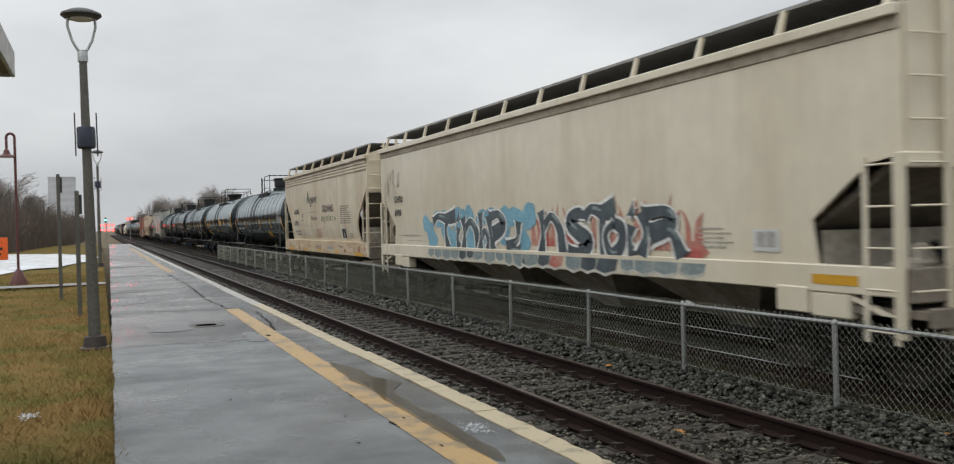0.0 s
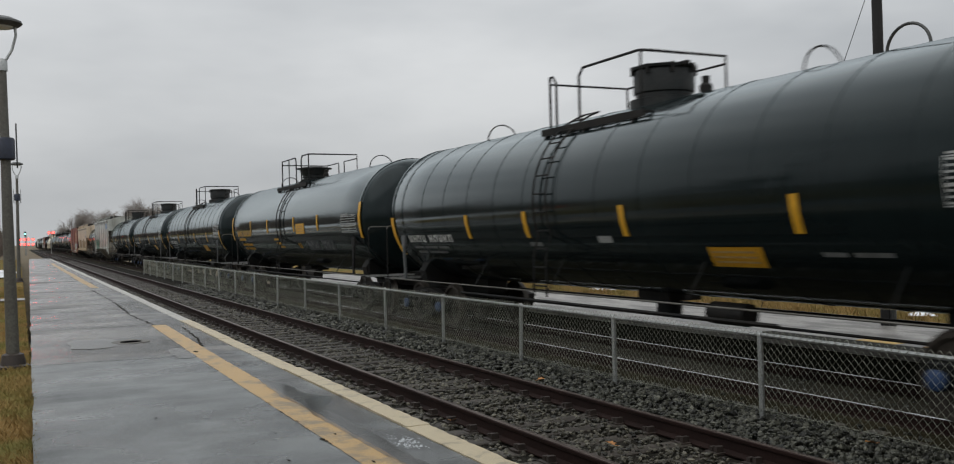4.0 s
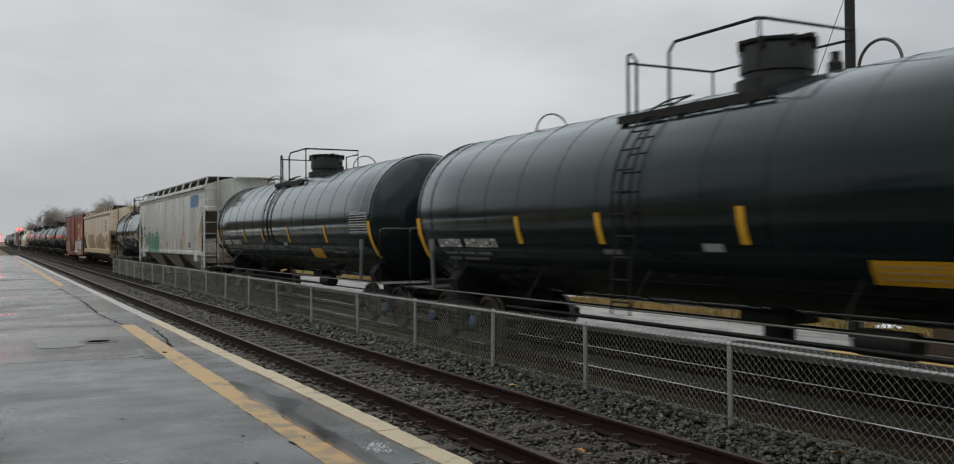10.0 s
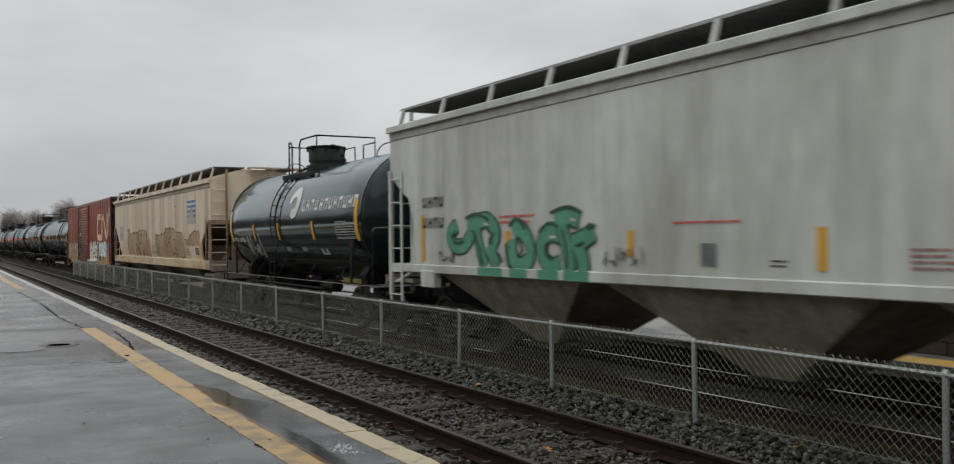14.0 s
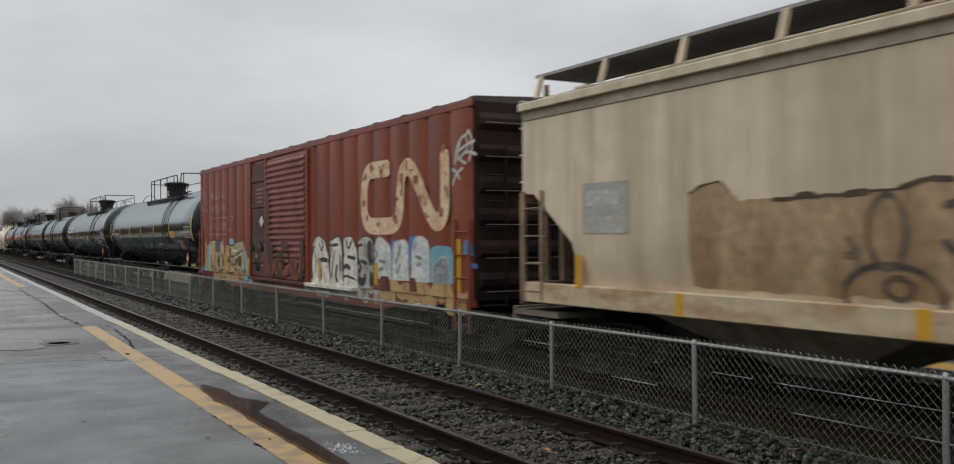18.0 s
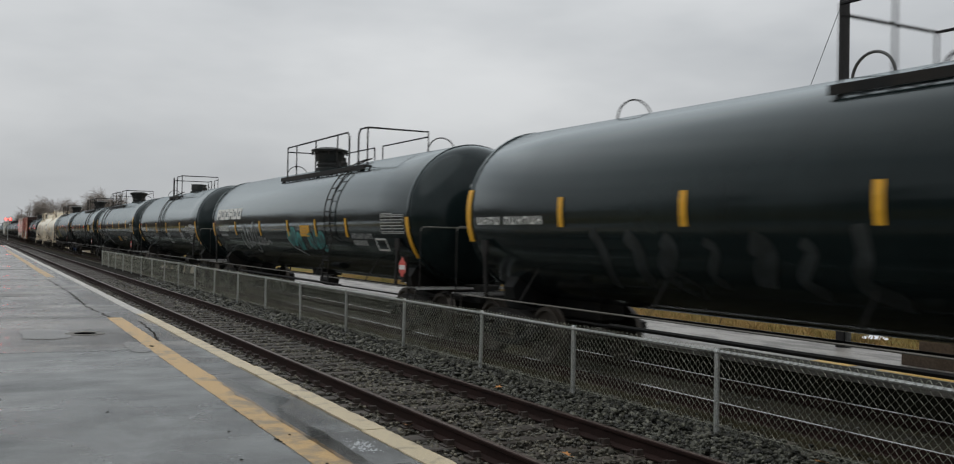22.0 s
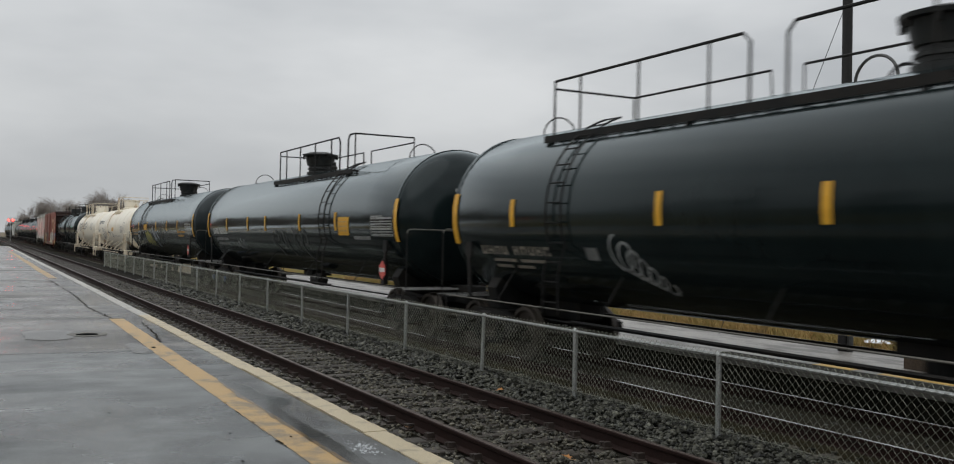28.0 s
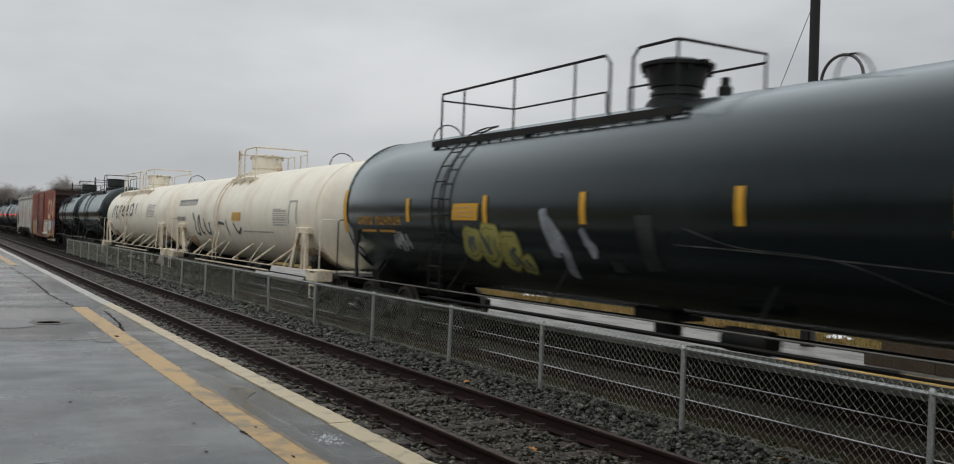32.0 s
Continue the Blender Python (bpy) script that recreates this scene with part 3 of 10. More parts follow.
def build_ground():
    g = sheet("ground", -900, 900, -300, 2600, -0.34, M["ground"])
    tagged(g, "dull brown winter ground reaching to the horizon", "ground", kind="structure")
    verge = sheet("grass_verge", -9, PLAT_X0 - 0.01, -12, 130, 0.09, M["grass"], 0.9, 0.07)
    tagged(verge, "dead yellow-brown grass beside the platform", "grass", kind="structure")
    # bed of broken stone under the near track, sloping to its shoulders
    m = Mesh()
    m.prism([(3.42, -0.33), (3.42, -0.25), (3.9, -0.215), (T1 - 0.9, -0.192), (T1 + 0.9, -0.192), (6.5, -0.18), (7.3, -0.12), (7.75, -0.33)], -30, 420, "y")
    tagged(part("ballast_bed", m, M["ballast"]), "bed of wet dark crushed stone under the near track", "ballast", kind="structure")
    m = Mesh().prism([(7.76, -0.335), (7.8, -0.24), (T2 - 0.9, -0.2), (T2 + 0.9, -0.2), (10.6, -0.22), (10.72, -0.335)], -30, 420, "y")
    tagged(part("earth_bed", m, M["earth"]), "muddy brown bed under the far track", "track bed", kind="structure")


def build_platform():
    back = [(PLAT_X0 - 0.12 + 0.008 * y + 0.03 * noise.noise(Vector((y * 0.8, 5, 0))), y) for y in np.arange(128, -12.5, -0.5)]
    m = Mesh().prism([(PLAT_X1 - 0.22, -12), (PLAT_X1 - 0.22, 128)] + back, -0.33, PLAT_Z, "z")
    plat = tagged(part("platform", m, M["asphalt"]), "worn wet grey asphalt station platform with puddles", "platform", kind="structure")
    # cream edging, slab by slab
    rnd = random.Random(4)
    slabs = []
    long = 4.52
    for k in range(6):
        m, n = Mesh(), 56
        worn_in = [(-0.112 + 0.008 * noise.noise(Vector((i * 0.25, k, 0))) + 0.004 * rnd.uniform(-1, 1), 0.004 + (long - 0.008) * i / n) for i in range(n + 1)]
        worn_out = [(0.118 - 0.01 * abs(rnd.gauss(0, 1)), 0.004 + (long - 0.008) * i / n) for i in range(n, -1, -1)]
        m.prism(worn_in + worn_out, -0.4, 0.012, "z")
        me = m.data("edge_slab")
        me.materials.append(M["edge"] if k < 3 else M["edge_pale"])
        slabs.append(me)
    y = 8.04 - 4 * long
    while y < 124:
        # the further slabs were painted white once and have greyed
        pick = slabs[:3] if y < 20 else slabs[3:]
        part("edge_slab", rnd.choice(pick), None, plat, at=pose(PLAT_X1 - 0.11 + rnd.uniform(-0.008, 0.008), y, PLAT_Z + rnd.uniform(-0.005, 0.005), 0, rnd.uniform(-1.0, 1.0), rnd.uniform(-0.12, 0.12)))
        y += long
    # yellow safety line, in two stretches
    for a, b in ((-11.0, 20.85), (39.9, 94.0)):
        m, rnd = Mesh(), random.Random(int(b))
        n = int((b - a) / 0.12)
        v = []
        for i in range(n + 1):
            y = a + (b - a) * i / n
            c = 2.46 + 0.007 * min(y, 25) + 0.015 * math.sin(y * 0.35)
            w = 0.148 + 0.004 * rnd.uniform(-1, 1)
            v += [(c - w + 0.003 * rnd.uniform(-1, 1), y, PLAT_Z + 0.004), (c + w + 0.006 * rnd.uniform(-1, 1), y, PLAT_Z + 0.004)]
        m.add(v, [(2 * i, 2 * i + 1, 2 * i + 3, 2 * i + 2) for i in range(n)])
        part("safety_line", m, M["line"], plat, "worn ochre yellow safety line")
    # rain water standing along the safety line
    def ragged(y, seed):
        return 0.05 * noise.noise(Vector((y * 1.3, seed, 0))) + 0.03 * noise.noise(Vector((y * 4.1, seed, 3)))

    for k, (a, b, left, right) in enumerate(((6.3, 11.9, 2.62, 2.82), (14.6, 16.1, 2.12, 2.4), (16.9, 18.6, 0.75, 1.5))):
        m, n = Mesh(), 70
        v = []
        for i in range(n + 1):
            y = a + (b - a) * i / n
            taper = min(1.0, 7 * i / n, 7 * (n - i) / n) ** 0.5
            mid, w = (left + right) / 2, (right - left) / 2 * taper
            bay = 0.26 * math.exp(-((y - 10.0) / 0.35) ** 2) + 0.08 * math.exp(-((y - 11.0) / 0.5) ** 2) if k == 0 else 0.0
            v += [(mid - w + ragged(y, 2 + k) * taper, y, PLAT_Z + 0.007), (mid + w + (bay + ragged(y, 7 + k)) * taper, y, PLAT_Z + 0.007)]
        m.add(v, [(2 * i, 2 * i + 1, 2 * i + 3, 2 * i + 2) for i in range(n)])
        tagged(part("puddle", m, M["water"]), "shallow clear puddle of rain water on the platform", "puddle", "puddles", kind="structure")
    # a long jagged crack beside the line in the older stretch, and one that curls round its end
    for name_, line in (("crack", [(2.6, 20.4), (2.5, 21.8), (2.4, 24.2), (2.5, 29.6), (2.42, 38.5)]), ("crack", [(2.98, 19.9), (2.86, 17.4), (2.68, 15.9), (2.3, 15.2)])):
        m, v, rnd = Mesh(), [], random.Random(len(line))
        for (xa, ya), (xb, yb) in zip(line, line[1:]):
            n = int(abs(yb - ya) / 0.09) + 2
            for i in range(n):
                x, y = xa + (xb - xa) * i / n + 0.06 * noise.noise(Vector((ya + i * 0.35, 3, 0))) + rnd.uniform(-0.02, 0.02), ya + (yb - ya) * i / n
                w = 0.008 + 0.02 * rnd.random()
                v += [(x - w, y, PLAT_Z + 0.003), (x + w, y, PLAT_Z + 0.003)]
        m.add(v, [(2 * i, 2 * i + 1, 2 * i + 3, 2 * i + 2) for i in range(len(v) // 2 - 1)])
        part(name_, m, M["ballast"], plat, "long jagged crack in the asphalt")
    # asphalt broken out along the line's edge
    m, rnd = Mesh(), random.Random(31)
    for i in range(9):
        y, r = rnd.uniform(7.4, 11.6), rnd.uniform(0.005, 0.014)
        x, q = 2.31 + 0.007 * y + rnd.gauss(0, 0.012), 9
        m.add([(x + r * rnd.uniform(0.4, 1.2) * math.cos(2 * math.pi * k / q), y + 3.5 * r * rnd.uniform(0.4, 1.3) * math.sin(2 * math.pi * k / q), PLAT_Z + 0.0056) for k in range(q)] + [(x, y, PLAT_Z + 0.0058)], [(k, (k + 1) % q, q) for k in range(q)])
    part("broken_edge", m, M["ballast"], plat, "dark broken asphalt along the line")["kind"] = "stuff"
    # dark oily spots
    rnd = random.Random(12)
    for x, y, r in ((2.36, 8.0, 0.022), (2.06, 8.5, 0.012), (2.52, 8.15, 0.014), (2.47, 7.0, 0.016), (1.9, 7.4, 0.012), (2.5, 15.4, 0.04), (1.2, 9.9, 0.012)):
        q = 11
        m = Mesh()
        m.add([(x + r * rnd.uniform(0.5, 1.5) * math.cos(2 * math.pi * i / q), y + 2.2 * r * rnd.uniform(0.5, 1.5) * math.sin(2 * math.pi * i / q), PLAT_Z + 0.0055) for i in range(q)] + [(x, y, PLAT_Z + 0.0058)], [(i, (i + 1) % q, q) for i in range(q)])
        part("oil_spot", m, M["ballast"], plat, "small dark oily spot")
    # cracks across the asphalt, patched seams
    for k, (y0, x0, x1) in enumerate(((15.2, 0.3, 3.0), (28.9, 0.4, 2.9), (34.0, 0.3, 3.0), (21.2, 0.9, 3.0))):
        m, rnd = Mesh(), random.Random(k + 9)
        v, n = [], 34
        yy = y0
        for i in range(n + 1):
            x = x0 + (x1 - x0) * i / n
            yy += rnd.uniform(-0.06, 0.06)
            w = 0.006 + 0.008 * rnd.random()
            v += [(x, yy - w, PLAT_Z + 0.003), (x, yy + w, PLAT_Z + 0.003)]
        m.add(v, [(2 * i, 2 * i + 1, 2 * i + 3, 2 * i + 2) for i in range(n)])
        part("crack", m, M["ballast"], plat, "dark crack in the asphalt")
    cover = thing("manhole_cover", "round cast-iron manhole cover set flush in the platform", "manhole cover", (1.75, 17.7, PLAT_Z + 0.002))
    part("rim", Mesh().lathe([(0.3, 0), (0.33, 0), (0.33, 0.006), (0.3, 0.006)], 28), M["lamp"], cover)
    part("lid", Mesh().lathe([(0.295, 0.0), (0.295, 0.004), (0.2, 0.004), (0.19, 0.006), (0.0, 0.006)], 28), M["lid_wet"], cover)


def build_litter():
    """Fallen leaves, and crusts of old ice."""
    rnd = random.Random(5)
    leaf = Mesh()
    ring = [(0.0, -0.05), (0.025, -0.03), (0.05, -0.035), (0.04, 0.0), (0.06, 0.025), (0.03, 0.03), (0.0, 0.07), (-0.03, 0.03), (-0.06, 0.025), (-0.04, 0.0), (-0.05, -0.035), (-0.025, -0.03)]
    leaf.add([(x, y, 0.02 * abs(x) / 0.06) for x, y in ring] + [(0, 0, 0.0)], [(i, (i + 1) % 12, 12) for i in range(12)])
    leaf = leaf.data("blade", 60)
    leaf.materials.append(M["leaf"])
    for x, y, z, a in ((5.01, 7.45, -0.1, 20), (6.95, 6.11, -0.07, 80), (4.2, 9.3, -0.1, 140), (6.4, 11.2, -0.1, 230)):
        t = thing("fallen_leaf", "curled orange-brown fallen leaf on the stones", "leaf", pose(x, y, z, 12, 8, a), "fallen leaves")
        part("blade", leaf, None, t)
        part("stem", Mesh().tube([(0, -0.05, 0), (0.01, -0.1, 0.015)], 0.002, 4), M["leaf"], t)
    for x, y, z, sx, sy, n, r0, r1, mat in ((2.96, 7.5, PLAT_Z + 0.002, 0.12, 0.3, 130, 0.004, 0.016, "snow_thin"), (-0.69, 10.25, 0.11, 0.1, 0.16, 36, 0.012, 0.04, "snow_thin"), (0.75, 26.5, PLAT_Z + 0.002, 0.2, 0.5, 60, 0.01, 0.03, "snow_thin")):
        m = Mesh()
        for _ in range(n):
            cx, cy, r = x + sx * rnd.gauss(0, 0.5), y + sy * rnd.gauss(0, 0.5), rnd.uniform(r0, r1)
            q = 7
            m.add([(cx + r * rnd.uniform(0.4, 1.3) * math.cos(2 * math.pi * i / q), cy + r * rnd.uniform(0.6, 1.6) * math.sin(2 * math.pi * i / q), z) for i in range(q)] + [(cx, cy, z + 0.006)], [(i, (i + 1) % q, q) for i in range(q)])
        tagged(part("ice_patch", m, M[mat], smooth=60), "crust of old grey ice", "ice", kind="stuff")
    # frost lying in streaks on the far track's ties and between them
    m = Mesh()
    for i in range(900):
        y = 3.5 + 26 * rnd.random() ** 1.7
        on_tie = rnd.random() < (0.35 if y < 10 else 0.9)
        if on_tie:
            y = round((y + 29.7) / 0.53) * 0.53 - 29.7 + rnd.uniform(-0.07, 0.07)
        x, w, d = 9.03 + rnd.gauss(0, 0.16), rnd.uniform(0.03, 0.16), rnd.uniform(0.006, 0.03)
        z = -0.212 + 0.006 * rnd.random() + (0.002 if on_tie else 0.0)
        q, lean = 8, rnd.uniform(-0.1, 0.1)
        ring_ = [(x + w * rnd.uniform(0.5, 1.2) * math.cos(2 * math.pi * k / q), y + lean * math.cos(2 * math.pi * k / q) + d * rnd.uniform(0.4, 1.4) * math.sin(2 * math.pi * k / q), z) for k in range(q)]
        m.add(ring_ + [(x, y, z + 0.006)], [(k, (k + 1) % q, q) for k in range(q)])
    tagged(part("frost", m, M["snow_thin"], smooth=60), "streaks of old frost on the ties of the far track", "ice", kind="stuff")


RAIL = [(-0.07, -0.172), (0.07, -0.172), (0.07, -0.16), (0.012, -0.135), (0.009, -0.05), (0.034, -0.036), (0.036, -0.008),
        (0.028, 0.0), (-0.028, 0.0), (-0.036, -0.008), (-0.034, -0.036), (-0.009, -0.05), (-0.012, -0.135), (-0.07, -0.16)]


def build_track(name, label, x, z, y0, y1, tie_to, seed, plates, wood):
    track = thing(name, label, "railway track", (x, 0, z), kind="structure")
    for s in (-1, 1):
        c = s * (GAUGE / 2 + 0.036)
        rail = part("rail", Mesh().prism([(c + a, b) for a, b in RAIL], y0, y1, "y"), M["rail"], track, "rust-brown steel rail")
        part("rail_head", Mesh().prism([(c - 0.027, 0.0), (c + 0.027, 0.0), (c + 0.024, 0.0025), (c - 0.024, 0.0025)], y0, y1, "y"), M["steel_rail"] if x < 7 else M["bright_rail"], rail, "worn bright running surface")
    rnd = random.Random(seed)
    tie = Mesh().box(-1.28, 1.28, -0.11, 0.11, -0.33, -0.172, 0.012).data("tie")
    tie.materials.append(wood)
    plate = Mesh()
    plate.box(-0.17, 0.17, -0.09, 0.09, -0.172, -0.155)
    for sx in (-0.1, 0.1):
        plate.box(sx - 0.04, sx + 0.04, -0.06, -0.015, -0.155, -0.1)
        plate.box(sx - 0.03, sx + 0.03, 0.02, 0.065, -0.155, -0.115)
    plate = plate.data("tie_plate")
    plate.materials.append(M["plate"])
    y = y0 + 0.3
    rest, k = Mesh(), 0
    while y < tie_to:
        jig = (rnd.uniform(-0.04, 0.04), rnd.uniform(-0.03, 0.03), rnd.uniform(-0.012, 0.006), rnd.uniform(-1, 1))
        if y > 2 and k < 240:
            k += 1
            t = part("tie", tie, None, track, at=pose(jig[0], y + jig[1], jig[2], 0, 0, jig[3]))
            if y < plates:
                for s in (-1, 1):
                    part("tie_plate", plate, None, t, at=(s * (GAUGE / 2 + 0.036) - jig[0], 0, -jig[2]))
        else:
            rest.box(-1.28 + jig[0], 1.28 + jig[0], y - 0.11, y + 0.11, -0.33, -0.175 + jig[2])
        y += 0.53
    part("far_ties", rest, wood, track, "wet wooden ties further along", smooth=0)["kind"] = "stuff"


def build_stones():
    """Loose crushed stone: joined, for nobody could count it."""
    rng = np.random.default_rng(3)
    ico = bmesh.new()
    bmesh.ops.create_icosphere(ico, subdivisions=1, radius=1.0)
    base = np.array([v.co[:] for v in ico.verts])
    tris = np.array([[v.index for v in f.verts] for f in ico.faces])
    ico.free()

    def scatter(name, label, areas, mat):
        vs, fs, k = [], [], 0
        for x0, x1, y0, y1, per, s0, s1, top in areas:
            n = int((x1 - x0) * (y1 - y0) * per)
            xs, ys = rng.uniform(x0, x1, n), rng.uniform(y0, y1, n)
            for x, y in zip(xs, ys):
                s = rng.uniform(s0, s1)
                b = base * (1 + rng.uniform(-0.32, 0.32, (12, 1))) * (s * rng.uniform(0.7, 1.3), s * rng.uniform(0.7, 1.3), s * rng.uniform(0.5, 0.95))
                a = rng.uniform(0, 6.28)
                c, q = math.cos(a), math.sin(a)
                b = b @ np.array([[c, q, 0], [-q, c, 0], [0, 0, 1]])
                vs.append(b + (x, y, top(x, y) + rng.uniform(-0.03, 0.022)))
                fs.append(tris + k)
                k += 12
        me = bpy.data.meshes.new(name)
        me.from_pydata(np.concatenate(vs).tolist(), [], np.concatenate(fs).tolist())
        me.materials.append(mat)
        tagged(new(name, me), label, "gravel", kind="stuff")

    flat = lambda x, y: -0.178 - 0.02 * max(0.0, min(1.0, (y - 10) / 6)) + 0.02 * noise.noise(Vector((x * 2.5, y * 2.5, 1)))
    low = lambda x, y: -0.19 + 0.02 * noise.noise(Vector((x * 2.5, y * 2.5, 1)))
    shoulder = lambda x, y: -0.14 - 0.05 * max(0, 1 - (x - 5.95) / 0.45) + 0.03 * math.exp(-((x - 7.0) / 0.35) ** 2)
    areas, inner = [], []
    for y0, y1, per, s0, s1 in ((3.5, 7, 620, 0.014, 0.033), (7, 11, 480, 0.016, 0.036), (11, 17, 290, 0.02, 0.042), (17, 27, 130, 0.028, 0.052), (27, 45, 50, 0.04, 0.07)):
        inner += [(3.36, T1 - GAUGE / 2 - 0.1, y0, y1, per * 0.7, s0, s1, low), (T1 - GAUGE / 2 + 0.19, T1 + GAUGE / 2 - 0.12, y0, y1, per * 0.7, s0, s1, flat)]
        areas += [(T1 + GAUGE / 2 + 0.09, 7.5, y0, y1, per, s0, s1 * 1.15, shoulder)]
    scatter("ballast_stones", "loose wet dark grey crushed stone along the fence", areas, M["stone"])
    scatter("muddy_stones", "wet muddy crushed stone between the near rails", inner, M["stone_muddy"])
    areas = [(7.5, 10.6, 3, 24, 34, 0.012, 0.036, lambda x, y: -0.215)]
    scatter("scattered_stones", "scattered stones on the muddy far track bed", areas, M["stone"])


def build_fence():
    fence = thing("chain_link_fence", "low galvanised chain-link fence standing between the two tracks", "fence", (FENCE_X, 0, 0), kind="")
    ys = [-7.0, -4.1, -1.2, 1.75, 4.73, 7.66, 10.41, 13.0, 16.02, 19.09, 22.31]
    while ys[-1] < 62:
        ys.append(ys[-1] + 3.12)
    post = Mesh().lathe([(0.0, -0.3), (0.03, -0.3), (0.03, 0.76), (0.034, 0.765), (0.034, 0.79), (0.022, 0.81), (0.0, 0.815)], 10).data("post")
    post.materials.append(M["galv"])
    rnd = random.Random(2)
    for y in ys:
        part("post", post, None, fence, at=pose(0, y, 0, rnd.uniform(-0.8, 0.8), rnd.uniform(-0.8, 0.8), 0))
    zs = [0.77 + 0.006 * math.sin(y) for y in ys]
    part("top_rail", Mesh().tube([(-0.005, y, z) for y, z in zip(ys, zs)], 0.021, 8), M["galv"], fence)
    part("tension_wire", Mesh().tube([(-0.03, ys[0], -0.02), (-0.03, ys[-1], 0.0)], 0.0025, 4), M["wire"], fence)
    D, H0, R = 0.092, -0.05, 0.0024
    for a, b in zip(ys, ys[1:]):
        m = Mesh()
        n = max(1, round((b - a) / D))
        d = (b - a) / n
        rows = 20
        h = 0.878 / rows
        for i in range(n):
            for lean in (0, 1):
                y = a + i * d
                pts = [(-0.03 + (0.004 if (j + lean) % 2 else -0.004), y + d / 2 * ((j + lean) % 2) + (d / 2 if lean else 0), H0 + j * h) for j in range(rows + 1)]
                m.tube(pts, R, 3, caps=False)
        part("wire_panel", m, M["wire"], fence, smooth=0)["kind"] = "stuff"


M["leaf"] = material("orange_leaf", (0.35, 0.15, 0.03), 0.6, other=(0.22, 0.08, 0.02), size=0.05, fine=60)
M["snow_thin"] = material("thin_grey_ice", (0.4, 0.42, 0.43), 0.35, other=(0.2, 0.21, 0.21), size=0.15, fine=40)
build_ground()
build_platform()
build_litter()


# ---- the far side of the tracks ----
M["far_concrete"] = material("patchy_wet_concrete", (0.27, 0.255, 0.235), 0.45, other=(0.085, 0.08, 0.07), size=0.6, amount=0.95, fine=25, bump=0.2, grain=0.3, edge=(0.44, 0.6), streak=(1.4, 0.5, 1))
M["yellow_line"] = material("yellow_platform_paint", (0.6, 0.36, 0.06), 0.5, other=(0.4, 0.27, 0.1), size=0.4, fine=40)
def build_far_side():
    m = Mesh().box(10.75, 14.6, -30, 44, -0.33, 0.15, 0.015)
    plat = tagged(part("far_platform", m, M["far_concrete"]), "patchy wet pale concrete platform across the tracks", "platform", kind="structure")
    # the shade below the train is painted into this face's dark colour
    part("face", Mesh().box(10.69, 10.75, -30, 44, -0.335, 0.07), M["darkened"], plat, "platform face, dark with the train's shade put into its colour")
    part("edge_strip", Mesh().box(10.74, 11.48, -30, 12.1, 0.15, 0.154), M["darkened"], plat, "dark strip along the platform edge")
    part("safety_line", Mesh().box(11.55, 12.1, -28, 9.2, 0.15, 0.155), M["yellow_line"], plat, "yellow safety line")
    part("safety_line", Mesh().box(11.5, 12.05, 9.65, 10.35, 0.15, 0.155), M["yellow_line"], plat, "yellow safety line")
    wall = thing("low_wall", "low brown block wall at the back of the far platform", "wall", (12.5, 9.5, 0.15))
    for i in range(12):
        for j in range(3):
            part("block", Mesh().box(0, 0.3, -1.2 * (i + 1) + 0.006 - 0.3 * (j % 2), -1.2 * i - 0.006 - 0.3 * (j % 2), 0.2 * j, 0.2 * j + 0.19, 0.01), M["brown_wall"], wall)
    bank = sheet("far_grass", 14.6, 60, -40, 260, 0.1, M["grass"], 1.4, 0.16, 5)
    tagged(bank, "rough dead grass beyond the far platform", "grass", kind="structure")
    # dark pole with an arched lamp bracket
    pole = thing("utility_pole", "dark leaning wooden utility pole with a guy wire", "utility pole", (13.6, 11.55, 0.1))
    part("pole", Mesh().tube([(0, 0.0, -0.2), (0.0, 0.06, 9.6)], 0.095, 12, 0.085), M["pole"], pole)
    part("guy_wire", Mesh().tube([(0.0, 0.0, 6.4), (0.0, 1.09, 4.2), (0.0, 3.17, 0.0)], 0.008, 4), M["dark"], pole)
    lamp = thing("arched_lamp", "maroon bell lamp hanging from an arched bracket on its own post", "street lamp", (13.6, 11.4, 0.15))
    part("post", Mesh().tube([(0, 0, 0), (0, 0, 4.45)], 0.05, 10, 0.035), M["iron"], lamp)
    part("arm", Mesh().tube([(0, 0, 4.4)] + arc((0, -0.44, 4.72), 0.44, 0, 180, 14) + [(0, -0.88, 4.55)], 0.028, 8), M["iron"], lamp)
    part("shade", Mesh().lathe([(0.03, 0.34), (0.06, 0.3), (0.09, 0.14), (0.26, 0.03), (0.27, 0.0), (0.24, 0.0), (0.05, 0.1)], 24, centre=(0, -0.88, 4.23)), M["maroon"], lamp)


